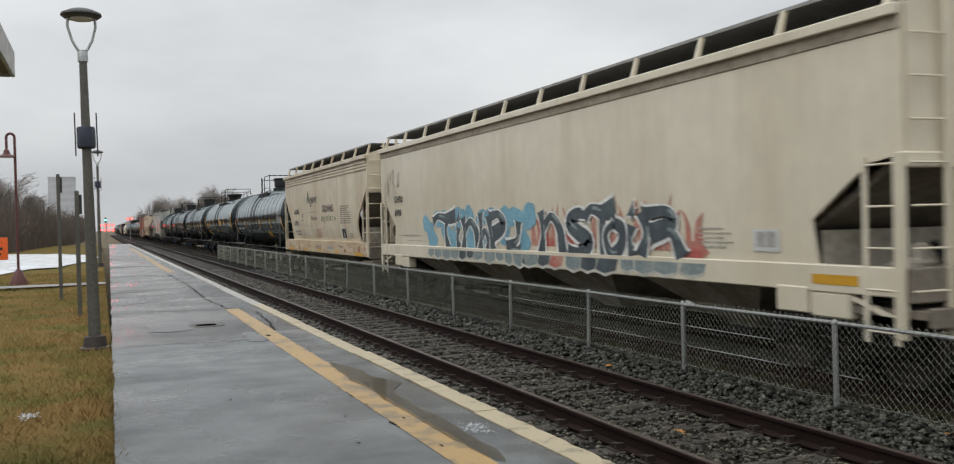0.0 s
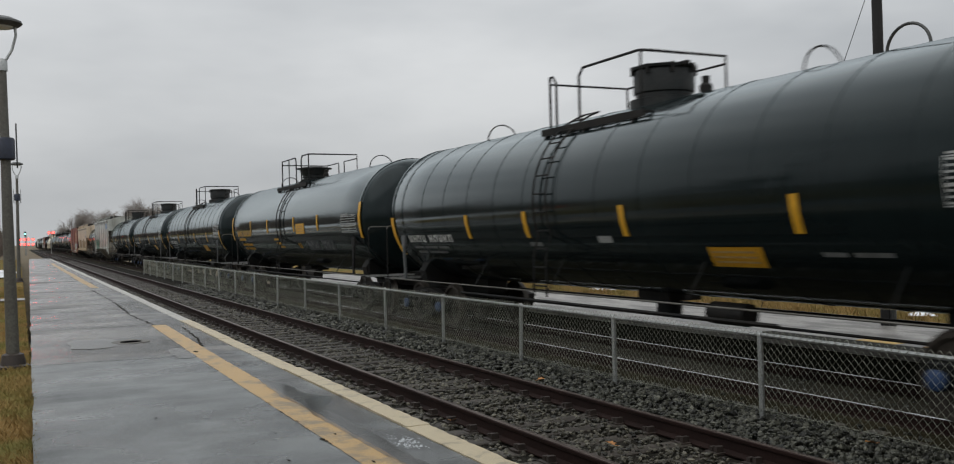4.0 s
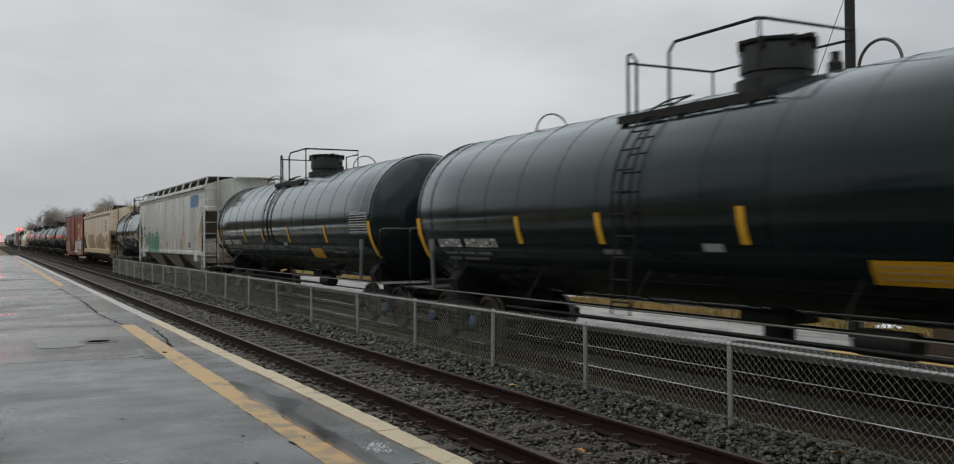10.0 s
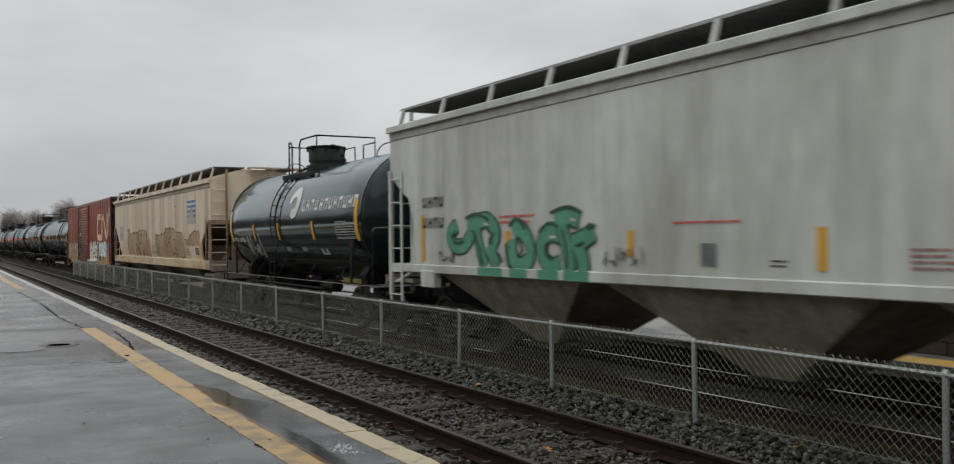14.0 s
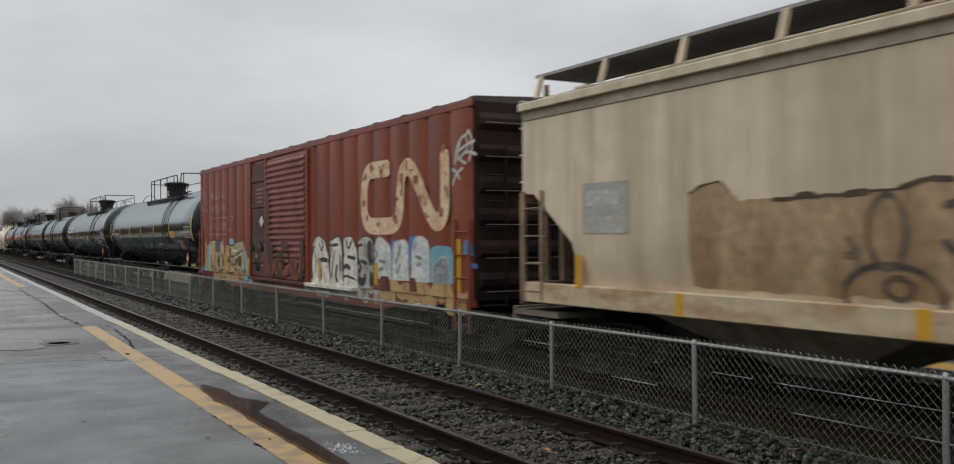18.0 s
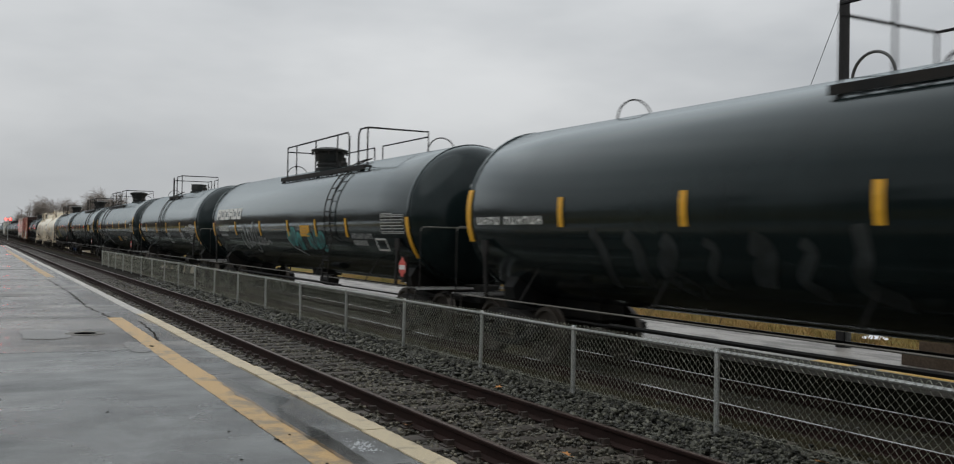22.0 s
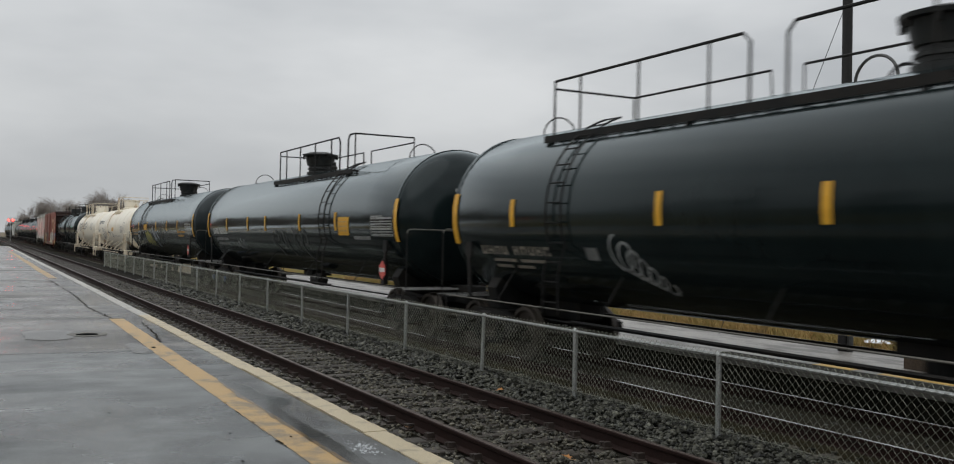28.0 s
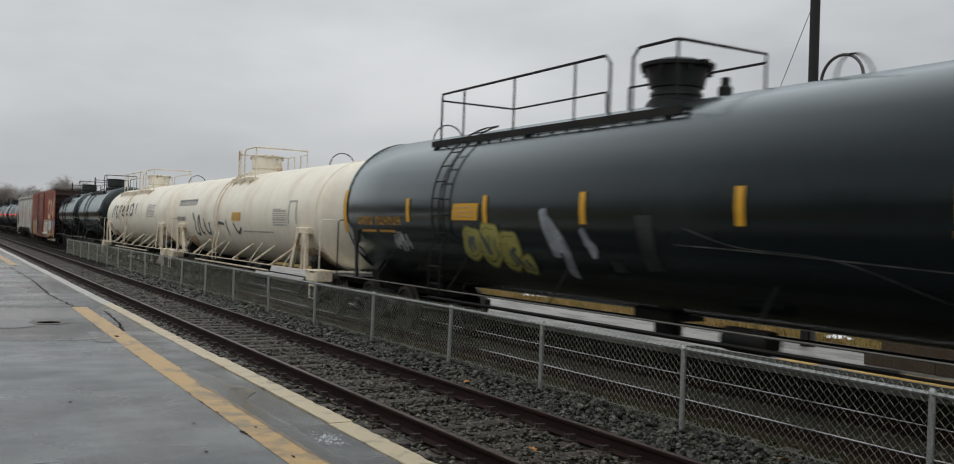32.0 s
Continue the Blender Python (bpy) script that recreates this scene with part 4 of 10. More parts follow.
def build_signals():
    """A level crossing far down the line, its red lamps lit, with extra ones to spread the glow."""
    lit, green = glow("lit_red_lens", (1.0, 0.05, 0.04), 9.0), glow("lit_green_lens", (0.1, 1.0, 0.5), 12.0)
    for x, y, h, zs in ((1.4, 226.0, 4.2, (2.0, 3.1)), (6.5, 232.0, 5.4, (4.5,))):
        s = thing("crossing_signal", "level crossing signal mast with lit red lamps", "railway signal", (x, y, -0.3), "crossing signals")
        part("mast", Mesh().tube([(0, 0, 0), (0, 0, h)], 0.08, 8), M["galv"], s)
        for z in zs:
            # the outer lamps of the low rows are added to widen the red glow
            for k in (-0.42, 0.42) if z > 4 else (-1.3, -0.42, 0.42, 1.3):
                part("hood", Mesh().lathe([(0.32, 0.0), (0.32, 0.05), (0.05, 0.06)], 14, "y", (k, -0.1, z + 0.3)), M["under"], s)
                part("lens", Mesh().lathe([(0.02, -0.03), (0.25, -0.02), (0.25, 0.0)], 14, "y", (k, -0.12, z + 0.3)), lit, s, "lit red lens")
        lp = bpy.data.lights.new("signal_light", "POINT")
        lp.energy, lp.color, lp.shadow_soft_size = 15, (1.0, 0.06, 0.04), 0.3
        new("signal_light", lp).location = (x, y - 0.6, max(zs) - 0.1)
    g = thing("track_signal", "railway signal on a tall mast showing green", "railway signal", (1.1, 210.0, -0.3))
    part("mast", Mesh().tube([(0, 0, 0), (0, 0, 4.6)], 0.07, 8), M["galv"], g)
    part("head", Mesh().box(-0.2, 0.2, -0.1, 0.1, 3.9, 4.9, 0.02), M["under"], g)
    part("lens", Mesh().lathe([(0.02, -0.14), (0.13, -0.13), (0.13, -0.1)], 14, "y", (0, 0, 4.4)), green, g, "lit green lens")


def text_on(parent, text, y, z, size, ink, x, label, spread=1.0):
    """Readable words on an upright face, raised by a paint's thickness."""
    cu = bpy.data.curves.new("words", "FONT")
    cu.body, cu.size, cu.extrude, cu.align_x, cu.align_y = text, size, 0.001, "CENTER", "CENTER"
    cu.space_character = spread
    ob = new("words", cu)
    dep = bpy.context.evaluated_depsgraph_get()
    me = bpy.data.meshes.new_from_object(ob.evaluated_get(dep))
    bpy.data.objects.remove(ob)
    me.materials.clear()
    return part("lettering", me, M[ink], parent, label, at=Matrix.Translation((x, y, z)) @ Matrix(((0, 0, -1, 0), (-1, 0, 0, 0), (0, 1, 0, 0), (0, 0, 0, 1))))


def build_far_road():
    """The station name board, a house, the road and shrubs beyond the far platform."""
    s = thing("station_sign", "dark blue station name board with a yellow line on two posts", "sign", (17.0, 12.55, 0.1))
    board = part("board", Mesh().box(-0.03, 0.03, -2.6, 0.0, 2.14, 2.43, 0.006), M["navy"], s, "dark blue board")
    part("board_line", Mesh().box(-0.034, -0.03, -2.6, 0.0, 2.155, 2.2), M["yellow_line"], board, "yellow line along the foot")
    for y in (-2.57, -0.03):
        part("post", Mesh().box(-0.025, 0.025, y - 0.03, y + 0.03, -0.1, 2.14, 0.005), M["navy"], s)
    text_on(board, "Gare", -0.2, 2.32, 0.125, "white", -0.033, "white word of the station name")
    text_on(board, "Dorval", -0.5, 2.32, 0.125, "white", -0.033, "white word of the station name")
    h = thing("house", "grey-roofed pale house beyond the tracks", "house", (34.0, 40.0, 0.0))
    part("wall", Mesh().box(0, 9, -6, 6, -0.3, 2.9), M["wall"], h)
    part("roof", Mesh().prism([(-0.4, 2.9), (4.5, 4.1), (9.4, 2.9)], -6.4, 6.4, "y"), M["roof_grey"], h)
    for y in (-4, 0, 3):
        part("window", Mesh().box(-0.05, 0.0, y, y + 1.3, 1.0, 2.3), M["shop_glass"], h)
    rd = tagged(sheet("road", 22.0, 28.5, -60, 260, 0.22, M["road"]), "wet dark road beyond the far platform", "road", kind="structure")
    m, rnd = Mesh(), random.Random(33)
    for i in range(34):
        x, y, w, d = rnd.uniform(14.9, 18.5), rnd.uniform(0, 36), rnd.uniform(0.15, 0.5), rnd.uniform(0.2, 0.8)
        ring_ = [(x + w * rnd.uniform(0.6, 1.2) * math.cos(k * 0.628), y + d * rnd.uniform(0.6, 1.2) * math.sin(k * 0.628), 0.2) for k in range(10)]
        m.add(ring_ + [(x, y, 0.28)], [(k, (k + 1) % 10, 10) for k in range(10)])
    tagged(part("snow_remains", m, M["snow"], smooth=60), "small remains of snow in the far grass", "snow", kind="stuff")
    # dry shrubs, straw and green
    rnd = random.Random(12)
    m = Mesh()
    for i in range(900):
        x, y = 17.2 + rnd.uniform(0, 1.4), rnd.uniform(-6, 46)
        h0 = 0.6 + 1.1 * rnd.random() ** 1.6
        m.tube([(x, y, 0.0), (x + rnd.uniform(-0.3, 0.3), y + rnd.uniform(-0.3, 0.3), h0)], 0.012, 3, 0.004, caps=False)
        for _ in range(12):
            z = h0 * rnd.uniform(0.3, 0.95)
            a = rnd.uniform(0, 6.28)
            px, py = x + 0.12 * math.cos(a), y + 0.12 * math.sin(a)
            m.add([(x, y, z), (px - 0.02 * math.sin(a), py + 0.02 * math.cos(a), z + 0.05), (px + 0.03 * math.cos(a), py + 0.03 * math.sin(a), z + 0.09), (px + 0.02 * math.sin(a), py - 0.02 * math.cos(a), z + 0.04)], [(0, 1, 2), (0, 2, 3)])
    tagged(part("shrubs", m, M["shrub"], smooth=0), "straggly yellow-green winter shrubs", "shrubs", kind="stuff")


M["roof_grey"] = material("grey_roof", (0.12, 0.12, 0.125), 0.7, other=(0.08, 0.08, 0.085), size=1.0, fine=12)
M["shop_glass"] = material("dark_glass", (0.03, 0.035, 0.04), 0.06, other=(0.05, 0.055, 0.06), size=2, fine=4, bump=0.0)
M["road"] = material("wet_road", (0.045, 0.046, 0.048), 0.35, other=(0.07, 0.07, 0.07), size=3, fine=30, bump=0.15)
M["shrub"] = material("winter_shrub", (0.16, 0.14, 0.05), 0.8, other=(0.08, 0.1, 0.03), size=0.8, fine=8, bump=0.0)


# ---- platform lamps, posts and signs beside the platform ----
def build_platform_side():
    def platform_lamp(x, y, lean, h, fitting):
        k = thing("platform_lamp", "tall grey post lamp with a flat disc head", "lamp post", pose(x, y, 0.1, 0, lean, 0), "platform lamps")
        part("base", Mesh().lathe([(0.23, 0.0), (0.23, 0.03), (0.18, 0.05), (0.15, 0.2), (0.1, 0.22)], 12), M["plate"], k)
        part("post", Mesh().tube([(0, 0, 0.18), (0, 0, h)], 0.095, 14, 0.058), M["lamp"], k)
        part("collar", Mesh().lathe([(0.075, h - 0.02), (0.075, h + 0.12), (0.05, h + 0.16)], 12), M["galv"], k)
        for s in (-1, 1):
            part("arm", Mesh().tube([(s * 0.03, 0, h + 0.1), (s * 0.14, 0, h + 0.3), (s * 0.2, 0, h + 0.52), (s * 0.19, 0, h + 0.68)], 0.02, 8), M["galv"], k)
        part("head", Mesh().lathe([(0.05, h + 0.64), (0.25, h + 0.65), (0.3, h + 0.69), (0.29, h + 0.72), (0.16, h + 0.78), (0.0, h + 0.8)], 24), M["iron"], k)
        part("lens", Mesh().lathe([(0.0, h + 0.62), (0.15, h + 0.62), (0.17, h + 0.645)], 20), M["white"], k)
        if fitting:
            part("bracket", Mesh().lathe([(0.12, fitting), (0.135, fitting + 0.02), (0.135, fitting + 0.3), (0.12, fitting + 0.33), (0.08, fitting + 0.33)], 14), M["navy"], k, "dark blue fitting strapped to the post")
            for s in (-1, 1):
                part("strap", Mesh().tube([(s * 0.155, 0, fitting - 0.12), (s * 0.155, 0, fitting + 0.55)], 0.012, 6), M["iron"], k)
        return k

    platform_lamp(-0.12, 15.6, -0.7, 4.45, 3.1)
    platform_lamp(-0.05, 51.0, 0.1, 5.1, 4.0)
    platform_lamp(-0.05, 88.0, 0.0, 5.0, 0)
    platform_lamp(17.5, 17.7, 0.0, 4.42, 0)
    red = thing("bell_lamp", "maroon bell lamp on a tall maroon post with a curled top", "street lamp", (-2.68, 36.2, 0.05))
    part("base", Mesh().lathe([(0.3, 0), (0.3, 0.12), (0.14, 0.5), (0.07, 0.6)], 14), M["maroon"], red)
    part("post", Mesh().tube([(0, 0, 0.3), (0, 0, 5.2)] + arc((-0.13, 0, 5.2), 0.13, 0, 180, 8, "xz") + [(-0.26, 0, 4.75)], 0.045, 8), M["maroon"], red)
    part("shade", Mesh().lathe([(0.03, 0.3), (0.08, 0.26), (0.12, 0.12), (0.32, 0.02), (0.32, 0.0), (0.28, 0.0)], 20, centre=(-0.26, 0, 4.5)), M["maroon"], red)
    for x, y, h in ((-1.02, 27.6, 3.4), (-0.45, 21.9, 2.72)):
        s = thing("sign_post", "plain grey metal sign post in the grass", "post", (x, y, 0.08), "sign posts")
        part("post", Mesh().box(-0.045, 0.045, -0.03, 0.03, -0.2, h, 0.008), M["lamp"], s)
        part("plate", Mesh().box(-0.02, 0.1, 0.032, 0.042, h - 0.5, h - 0.08), M["iron"], s)
    o = thing("orange_sign", "orange warning sign board on a grey post", "sign", (-2.85, 30.2, 0.05))
    part("post", Mesh().box(-0.03, 0.03, -0.03, 0.03, -0.1, 1.6), M["galv"], o)
    part("board", Mesh().box(-0.36, 0.36, -0.06, -0.035, 1.1, 1.75, 0.01), M["orange"], o)
    part("lettering", Mesh().box(-0.22, 0.22, -0.064, -0.06, 1.38, 1.46).box(-0.18, 0.18, -0.064, -0.06, 1.24, 1.31), M["dark"], o, "unreadable dark lettering")
    path = tagged(sheet("footpath", -9, PLAT_X0, 33.2, 34.6, 0.165, M["concrete"]), "narrow pale concrete path to the platform", "path", kind="structure")
    snow = Mesh()
    rnd = random.Random(8)
    ring = []
    for i in range(40):
        a = 2 * math.pi * i / 40
        k = 1 + 0.12 * math.sin(3 * a + 1) + 0.06 * rnd.uniform(-1, 1)
        ring.append((-6.2 + 5.4 * k * math.cos(a), 64 + 23 * k * math.sin(a), 0.15))
    v = ring + [(-6.2 + (x + 6.2) * 0.8, 64 + (y - 64) * 0.8, 0.21) for x, y, z in ring]
    snow.add(v, [(i, (i + 1) % 40, 40 + (i + 1) % 40, 40 + i) for i in range(40)] + [tuple(range(40, 80))])
    tagged(part("snow_patch", snow, M["snow"]), "patch of old melting snow on the grass", "snow", kind="stuff")
    # a shelter beside the platform: only its roof's corner comes into view
    r = thing("shelter", "grey station shelter with a flat overhanging roof", "shelter", (-0.61, 8.5, 0.1))
    part("roof", Mesh().box(-3.4, -0.03, -9.0, -0.03, 3.13, 3.27, 0.01), M["lamp"], r)
    part("fascia", Mesh().box(-0.03, 0.0, -9.02, 0.0, 3.1, 3.31, 0.006), M["wall"], r)
    part("fascia", Mesh().box(-3.4, -0.03, -0.03, 0.0, 3.1, 3.31, 0.006), M["wall"], r)
    for y in (-8.6, -4.6, -0.6):
        part("post", Mesh().box(-3.2, -3.1, y - 0.05, y + 0.05, -0.1, 3.13), M["iron"], r)


# ---- trees, hedges and buildings in the distance ----
def bare_tree(name, at, h, seed):
    """A leafless crown: limbs, branches and many thin twigs."""
    rnd = random.Random(seed)
    t = thing(name, "leafless winter tree with fine brown twigs", "tree", at, "bare trees")
    wood, fine = Mesh(), Mesh()

    def grow(p, d, length, r, level):
        e = p + d * length
        q = (p + e) / 2 + Vector((rnd.uniform(-1, 1), rnd.uniform(-1, 1), rnd.uniform(-0.5, 0.5))) * length * 0.08
        (wood if level < 2 else fine).tube([p, q, e], r, 5 if level < 2 else 3, r * 0.55, caps=False)
        if level >= 4:
            return
        for _ in range((7, 5, 4, 4)[level]):
            w = (d * 0.9 + Vector((rnd.uniform(-1, 1), rnd.uniform(-1, 1), rnd.uniform(-0.2, 0.9))) * 0.85).normalized()
            k = rnd.uniform(0.35, 1.0)
            grow(p + d * length * k, w, length * rnd.uniform(0.42, 0.66), max(0.008, r * 0.5), level + 1)

    grow(Vector((0, 0, -0.3)), Vector((rnd.uniform(-0.08, 0.08), rnd.uniform(-0.08, 0.08), 1)).normalized(), h * 0.5, h * 0.013, 0)
    part("trunk", wood, M["bark"], t)
    part("crown", fine, M["twig"], t, smooth=0)
    return t


def crowned_tree(at, h, seed):
    """A leafless tree whose fine twigs make a full rounded crown."""
    rnd = random.Random(seed)
    t = thing("winter_tree", "full-crowned leafless tree with a haze of fine twigs", "tree", at, "trees along the line")
    wood, fine = Mesh(), Mesh()
    wood.tube([(0, 0, -0.3), (0.1, 0.05, h * 0.3), (0, 0, h * 0.62)], h * 0.018, 6, h * 0.006)
    for _ in range(15):
        a, k = rnd.uniform(0, 6.28), rnd.uniform(0.22, 0.55)
        reach, top = h * rnd.uniform(0.16, 0.36), h * rnd.uniform(0.5, 0.86)
        mid = Vector((reach * 0.5 * math.cos(a), reach * 0.5 * math.sin(a), h * k + (top - h * k) * 0.6))
        end = Vector((reach * math.cos(a), reach * math.sin(a), top))
        wood.tube([(0, 0, h * k), mid, end], h * 0.007, 5, h * 0.002, caps=False)
        for _ in range(60):
            p = mid.lerp(end, rnd.random()) + Vector((rnd.uniform(-1, 1), rnd.uniform(-1, 1), rnd.uniform(-1, 1))) * h * 0.06
            out = Vector((p.x * 0.9 + rnd.uniform(-1, 1) * h * 0.08, p.y * 0.9 + rnd.uniform(-1, 1) * h * 0.08, h * rnd.uniform(0.02, 0.16)))
            q = p + out.normalized() * h * rnd.uniform(0.08, 0.2)
            fine.tube([p, q], 0.03, 3, 0.012, caps=False)
            for _ in range(3):
                b = p.lerp(q, rnd.uniform(0.3, 0.9))
                fine.tube([b, b + Vector((rnd.uniform(-1, 1), rnd.uniform(-1, 1), rnd.uniform(-0.2, 1.1))) * h * 0.055], 0.016, 3, 0.007, caps=False)
    part("trunk", wood, M["bark"], t)
    part("crown", fine, M["twig_pale"], t, smooth=0)
    return t


def build_distance():
    rnd = random.Random(21)
    made = [crowned_tree((17.5, 250.0, -0.2), 11.2, 51), crowned_tree((28.5, 252.0, -0.2), 14.0, 52), crowned_tree((-11.0, 118.0, -0.2), 9.4, 53)]
    for k, x, y, s in ((0, 15.5, 246, 0.88), (0, 19.5, 258, 0.95), (0, 13.0, 275, 0.85), (1, 26.0, 248, 0.9), (1, 31.0, 256, 0.95), (1, 33.5, 250, 0.75), (0, 22.5, 268, 0.7), (0, 37.0, 262, 0.8), (2, -13.4, 112, 1.05), (2, -9.2, 128, 0.85), (2, -8.2, 140, 0.7), (2, -15.0, 106, 0.95), (2, -7.4, 152, 0.62)):
        t = copy_thing(made[k], pose(x, y, -0.2, 0, 0, rnd.uniform(0, 360)))
        t.scale = (s, s, s)
    lamp_white = glow("lit_white_lamp", (0.95, 1.0, 0.85), 6.0)
    for x in (-9.4, -7.6):
        lamp = thing("street_lamp", "small distant street lamp with a lit white head", "street lamp", (x, 120.0, -0.2), "street lamps")
        part("pole", Mesh().tube([(0, 0, 0), (0, 0, 3.25)], 0.05, 8, 0.04), M["galv"], lamp)
        head = part("head", Mesh().box(-0.34, 0.34, -0.12, 0.12, 3.28, 3.4, 0.03), M["under"], lamp)
        part("lens", Mesh().box(-0.3, 0.3, -0.13, 0.1, 3.2, 3.28, 0.02), lamp_white, head, "lit white lens")
    kinds = [bare_tree("bare_tree", (-14 - 3 * i, 62 + 9 * i, 0), 7.5 + i, 30 + i) for i in range(4)]
    spots = []
    for i in range(46):
        y = 60 + i * 4.2
        spots.append((-9 - (y - 60) * 0.02 - rnd.uniform(0, 14), y, rnd.uniform(0.7, 1.15)))
    for i in range(46):
        y = 150 + i * 7
        spots.append((20 + rnd.uniform(0, 34), y, rnd.uniform(0.75, 1.15)))
    # unseen trees beside and behind the camera, added to darken the tanks' reflections
    for i in range(18):
        spots.append((-12 - rnd.uniform(0, 20), -30 + i * 5, rnd.uniform(0.8, 1.2)))
    for i, (x, y, s) in enumerate(spots):
        t = copy_thing(kinds[i % 4], pose(x, y, -0.1, 0, 0, rnd.uniform(0, 360)))
        t.scale = (s, s, s)
    # thicket: fine stems that nobody could count
    m = Mesh()
    for i in range(9500):
        y = 60 + 190 * rnd.random() ** 1.4
        x = -9.5 + 6.5 * min(1, (y - 60) / 110) - rnd.uniform(0, 1) ** 1.6 * 15
        h = rnd.uniform(1.8, 5.4)
        px, py = x + rnd.uniform(-0.5, 0.5), y + rnd.uniform(-0.5, 0.5)
        m.tube([(x, y, -0.1), (px, py, h)], 0.03, 3, 0.01, caps=False)
        for _ in range(2):
            k = rnd.uniform(0.4, 0.8)
            qx, qy, qz = x + (px - x) * k, y + (py - y) * k, h * k
            m.tube([(qx, qy, qz), (qx + rnd.uniform(-0.7, 0.7), qy + rnd.uniform(-0.7, 0.7), qz + rnd.uniform(0.4, 1.2))], 0.016, 3, 0.006, caps=False)
    tagged(part("thicket", m, M["twig"], smooth=0), "dense brown leafless thicket along the line", "bushes", kind="stuff")
    b = thing("office_block", "pale grey office block far off, haze put into its colours", "building", (-18.6, 560, -0.3))
    part("wall", Mesh().box(-6.7, 6.7, -9, 9, 0, 31.3), M["haze"], b)
    part("roof", Mesh().box(-6.8, 6.8, -9.1, 9.1, 31.3, 31.7), M["haze"], b)
    for j in range(8):
        part("window_band", Mesh().box(-6.3, 6.3, -9.06, -9.0, 2.2 + j * 3.6, 3.9 + j * 3.6), M["haze_dark"], b)
    # unseen plain wall behind the camera, added to darken low reflections on the cars
    tagged(part("wall_west", Mesh().box(-14.6, -14.0, -34, 25, -0.3, 2.5).box(-14.9, -13.7, -34.3, 25.3, 2.5, 2.65), M["brown_wall"]), "plain brown block wall, unseen, added to darken low reflections", "wall", kind="structure")
    # far woods that close the view
    far = Mesh()
    for side in (-1, 1):
        for i in range(420):
            y = rnd.uniform(250, 900)
            x = side * (9 + (y - 240) * 0.015) + side * rnd.uniform(0, 1) ** 2 * 200 + (2 if side > 0 else -2)
            h = rnd.uniform(4, 9.5)
            far.tube([(x, y, -0.3), (x + rnd.uniform(-1, 1), y, h)], 0.16, 4, 0.03, caps=False)
            for _ in range(14):
                z = rnd.uniform(0.25, 0.95) * h
                far.tube([(x, y, z), (x + rnd.uniform(-2.2, 2.2), y + rnd.uniform(-2, 2), z + rnd.uniform(0.5, 2.0))], 0.05, 3, 0.02, caps=False)
    tagged(part("far_woods", far, M["twig"], smooth=0), "hazy leafless woods far down the line", "woods", kind="stuff")


def build_grass():
    """Dead grass beside the platform, blade by blade, and dry weeds across the tracks."""
    rng = np.random.default_rng(11)

    def blades(name, label, n, xs, ys, z0, h0, h1, w, mat):
        v, f = [], []
        for i in range(n):
            x, y = xs(), ys()
            h, a = rng.uniform(h0, h1), rng.uniform(0, 6.28)
            lx, ly = rng.uniform(-0.8, 0.8) * h, rng.uniform(-0.8, 0.8) * h
            c, s = w * math.cos(a), w * math.sin(a)
            k = len(v)
            v += [(x - c, y - s, z0), (x + c, y + s, z0), (x + lx * 0.5 + c * 0.7, y + ly * 0.5 + s * 0.7, z0 + h * 0.65), (x + lx, y + ly, z0 + h)]
            f += [(k, k + 1, k + 2), (k, k + 2, k + 3)]
        me = bpy.data.meshes.new(name)
        me.from_pydata(v, [], f)
        me.materials.append(mat)
        tagged(new(name, me), label, "grass", kind="stuff")

    blades("grass_blades", "short dead yellow-brown grass on the verge", 60000, lambda: PLAT_X0 - 0.03 - 4.2 * rng.random() ** 1.6, lambda: 5 + 40 * rng.random() ** 1.5, 0.08, 0.03, 0.1, 0.006, M["blade"])
    blades("dry_weeds", "short dry straw-coloured grass beyond the far platform", 30000, lambda: 14.65 + 6 * rng.random() ** 1.5, lambda: rng.uniform(-2, 40), 0.08, 0.06, 0.28, 0.008, M["blade"])


M["bleached"] = material("muddy_tie_wood", (0.07, 0.062, 0.048), 0.6, other=(0.03, 0.025, 0.018), size=0.35, fine=20, bump=0.3, streak=(0.4, 3, 3), vary=0.3)
# distance haze is painted into the office block's wall and window colours
M["haze"] = material("hazed_block_wall", (0.55, 0.56, 0.58), 0.9, other=(0.4, 0.41, 0.43), size=6, fine=3, bump=0.0)
M["haze_dark"] = material("hazed_glass", (0.57, 0.585, 0.6), 0.6, other=(0.52, 0.535, 0.55), size=6, fine=3, bump=0.0)
build_far_side()
build_far_road()
build_platform_side()
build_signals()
build_distance()
build_grass()


# ---- the train ----
CARS, WHEELSETS = [], []
SPEED, SLOWING = 9.47, -0.0101
WHEEL_R = 0.457


def travelled(t):
    return SPEED * t + SLOWING * t * t / 2


def tucked(z):
    """How far a hopper's side leans in at this height: (foot, depth, rise)."""
    foot, depth, rise = Decal.tuck
    return depth * max(0.0, min(1.0, 1 - (z - foot) / rise)) ** 2


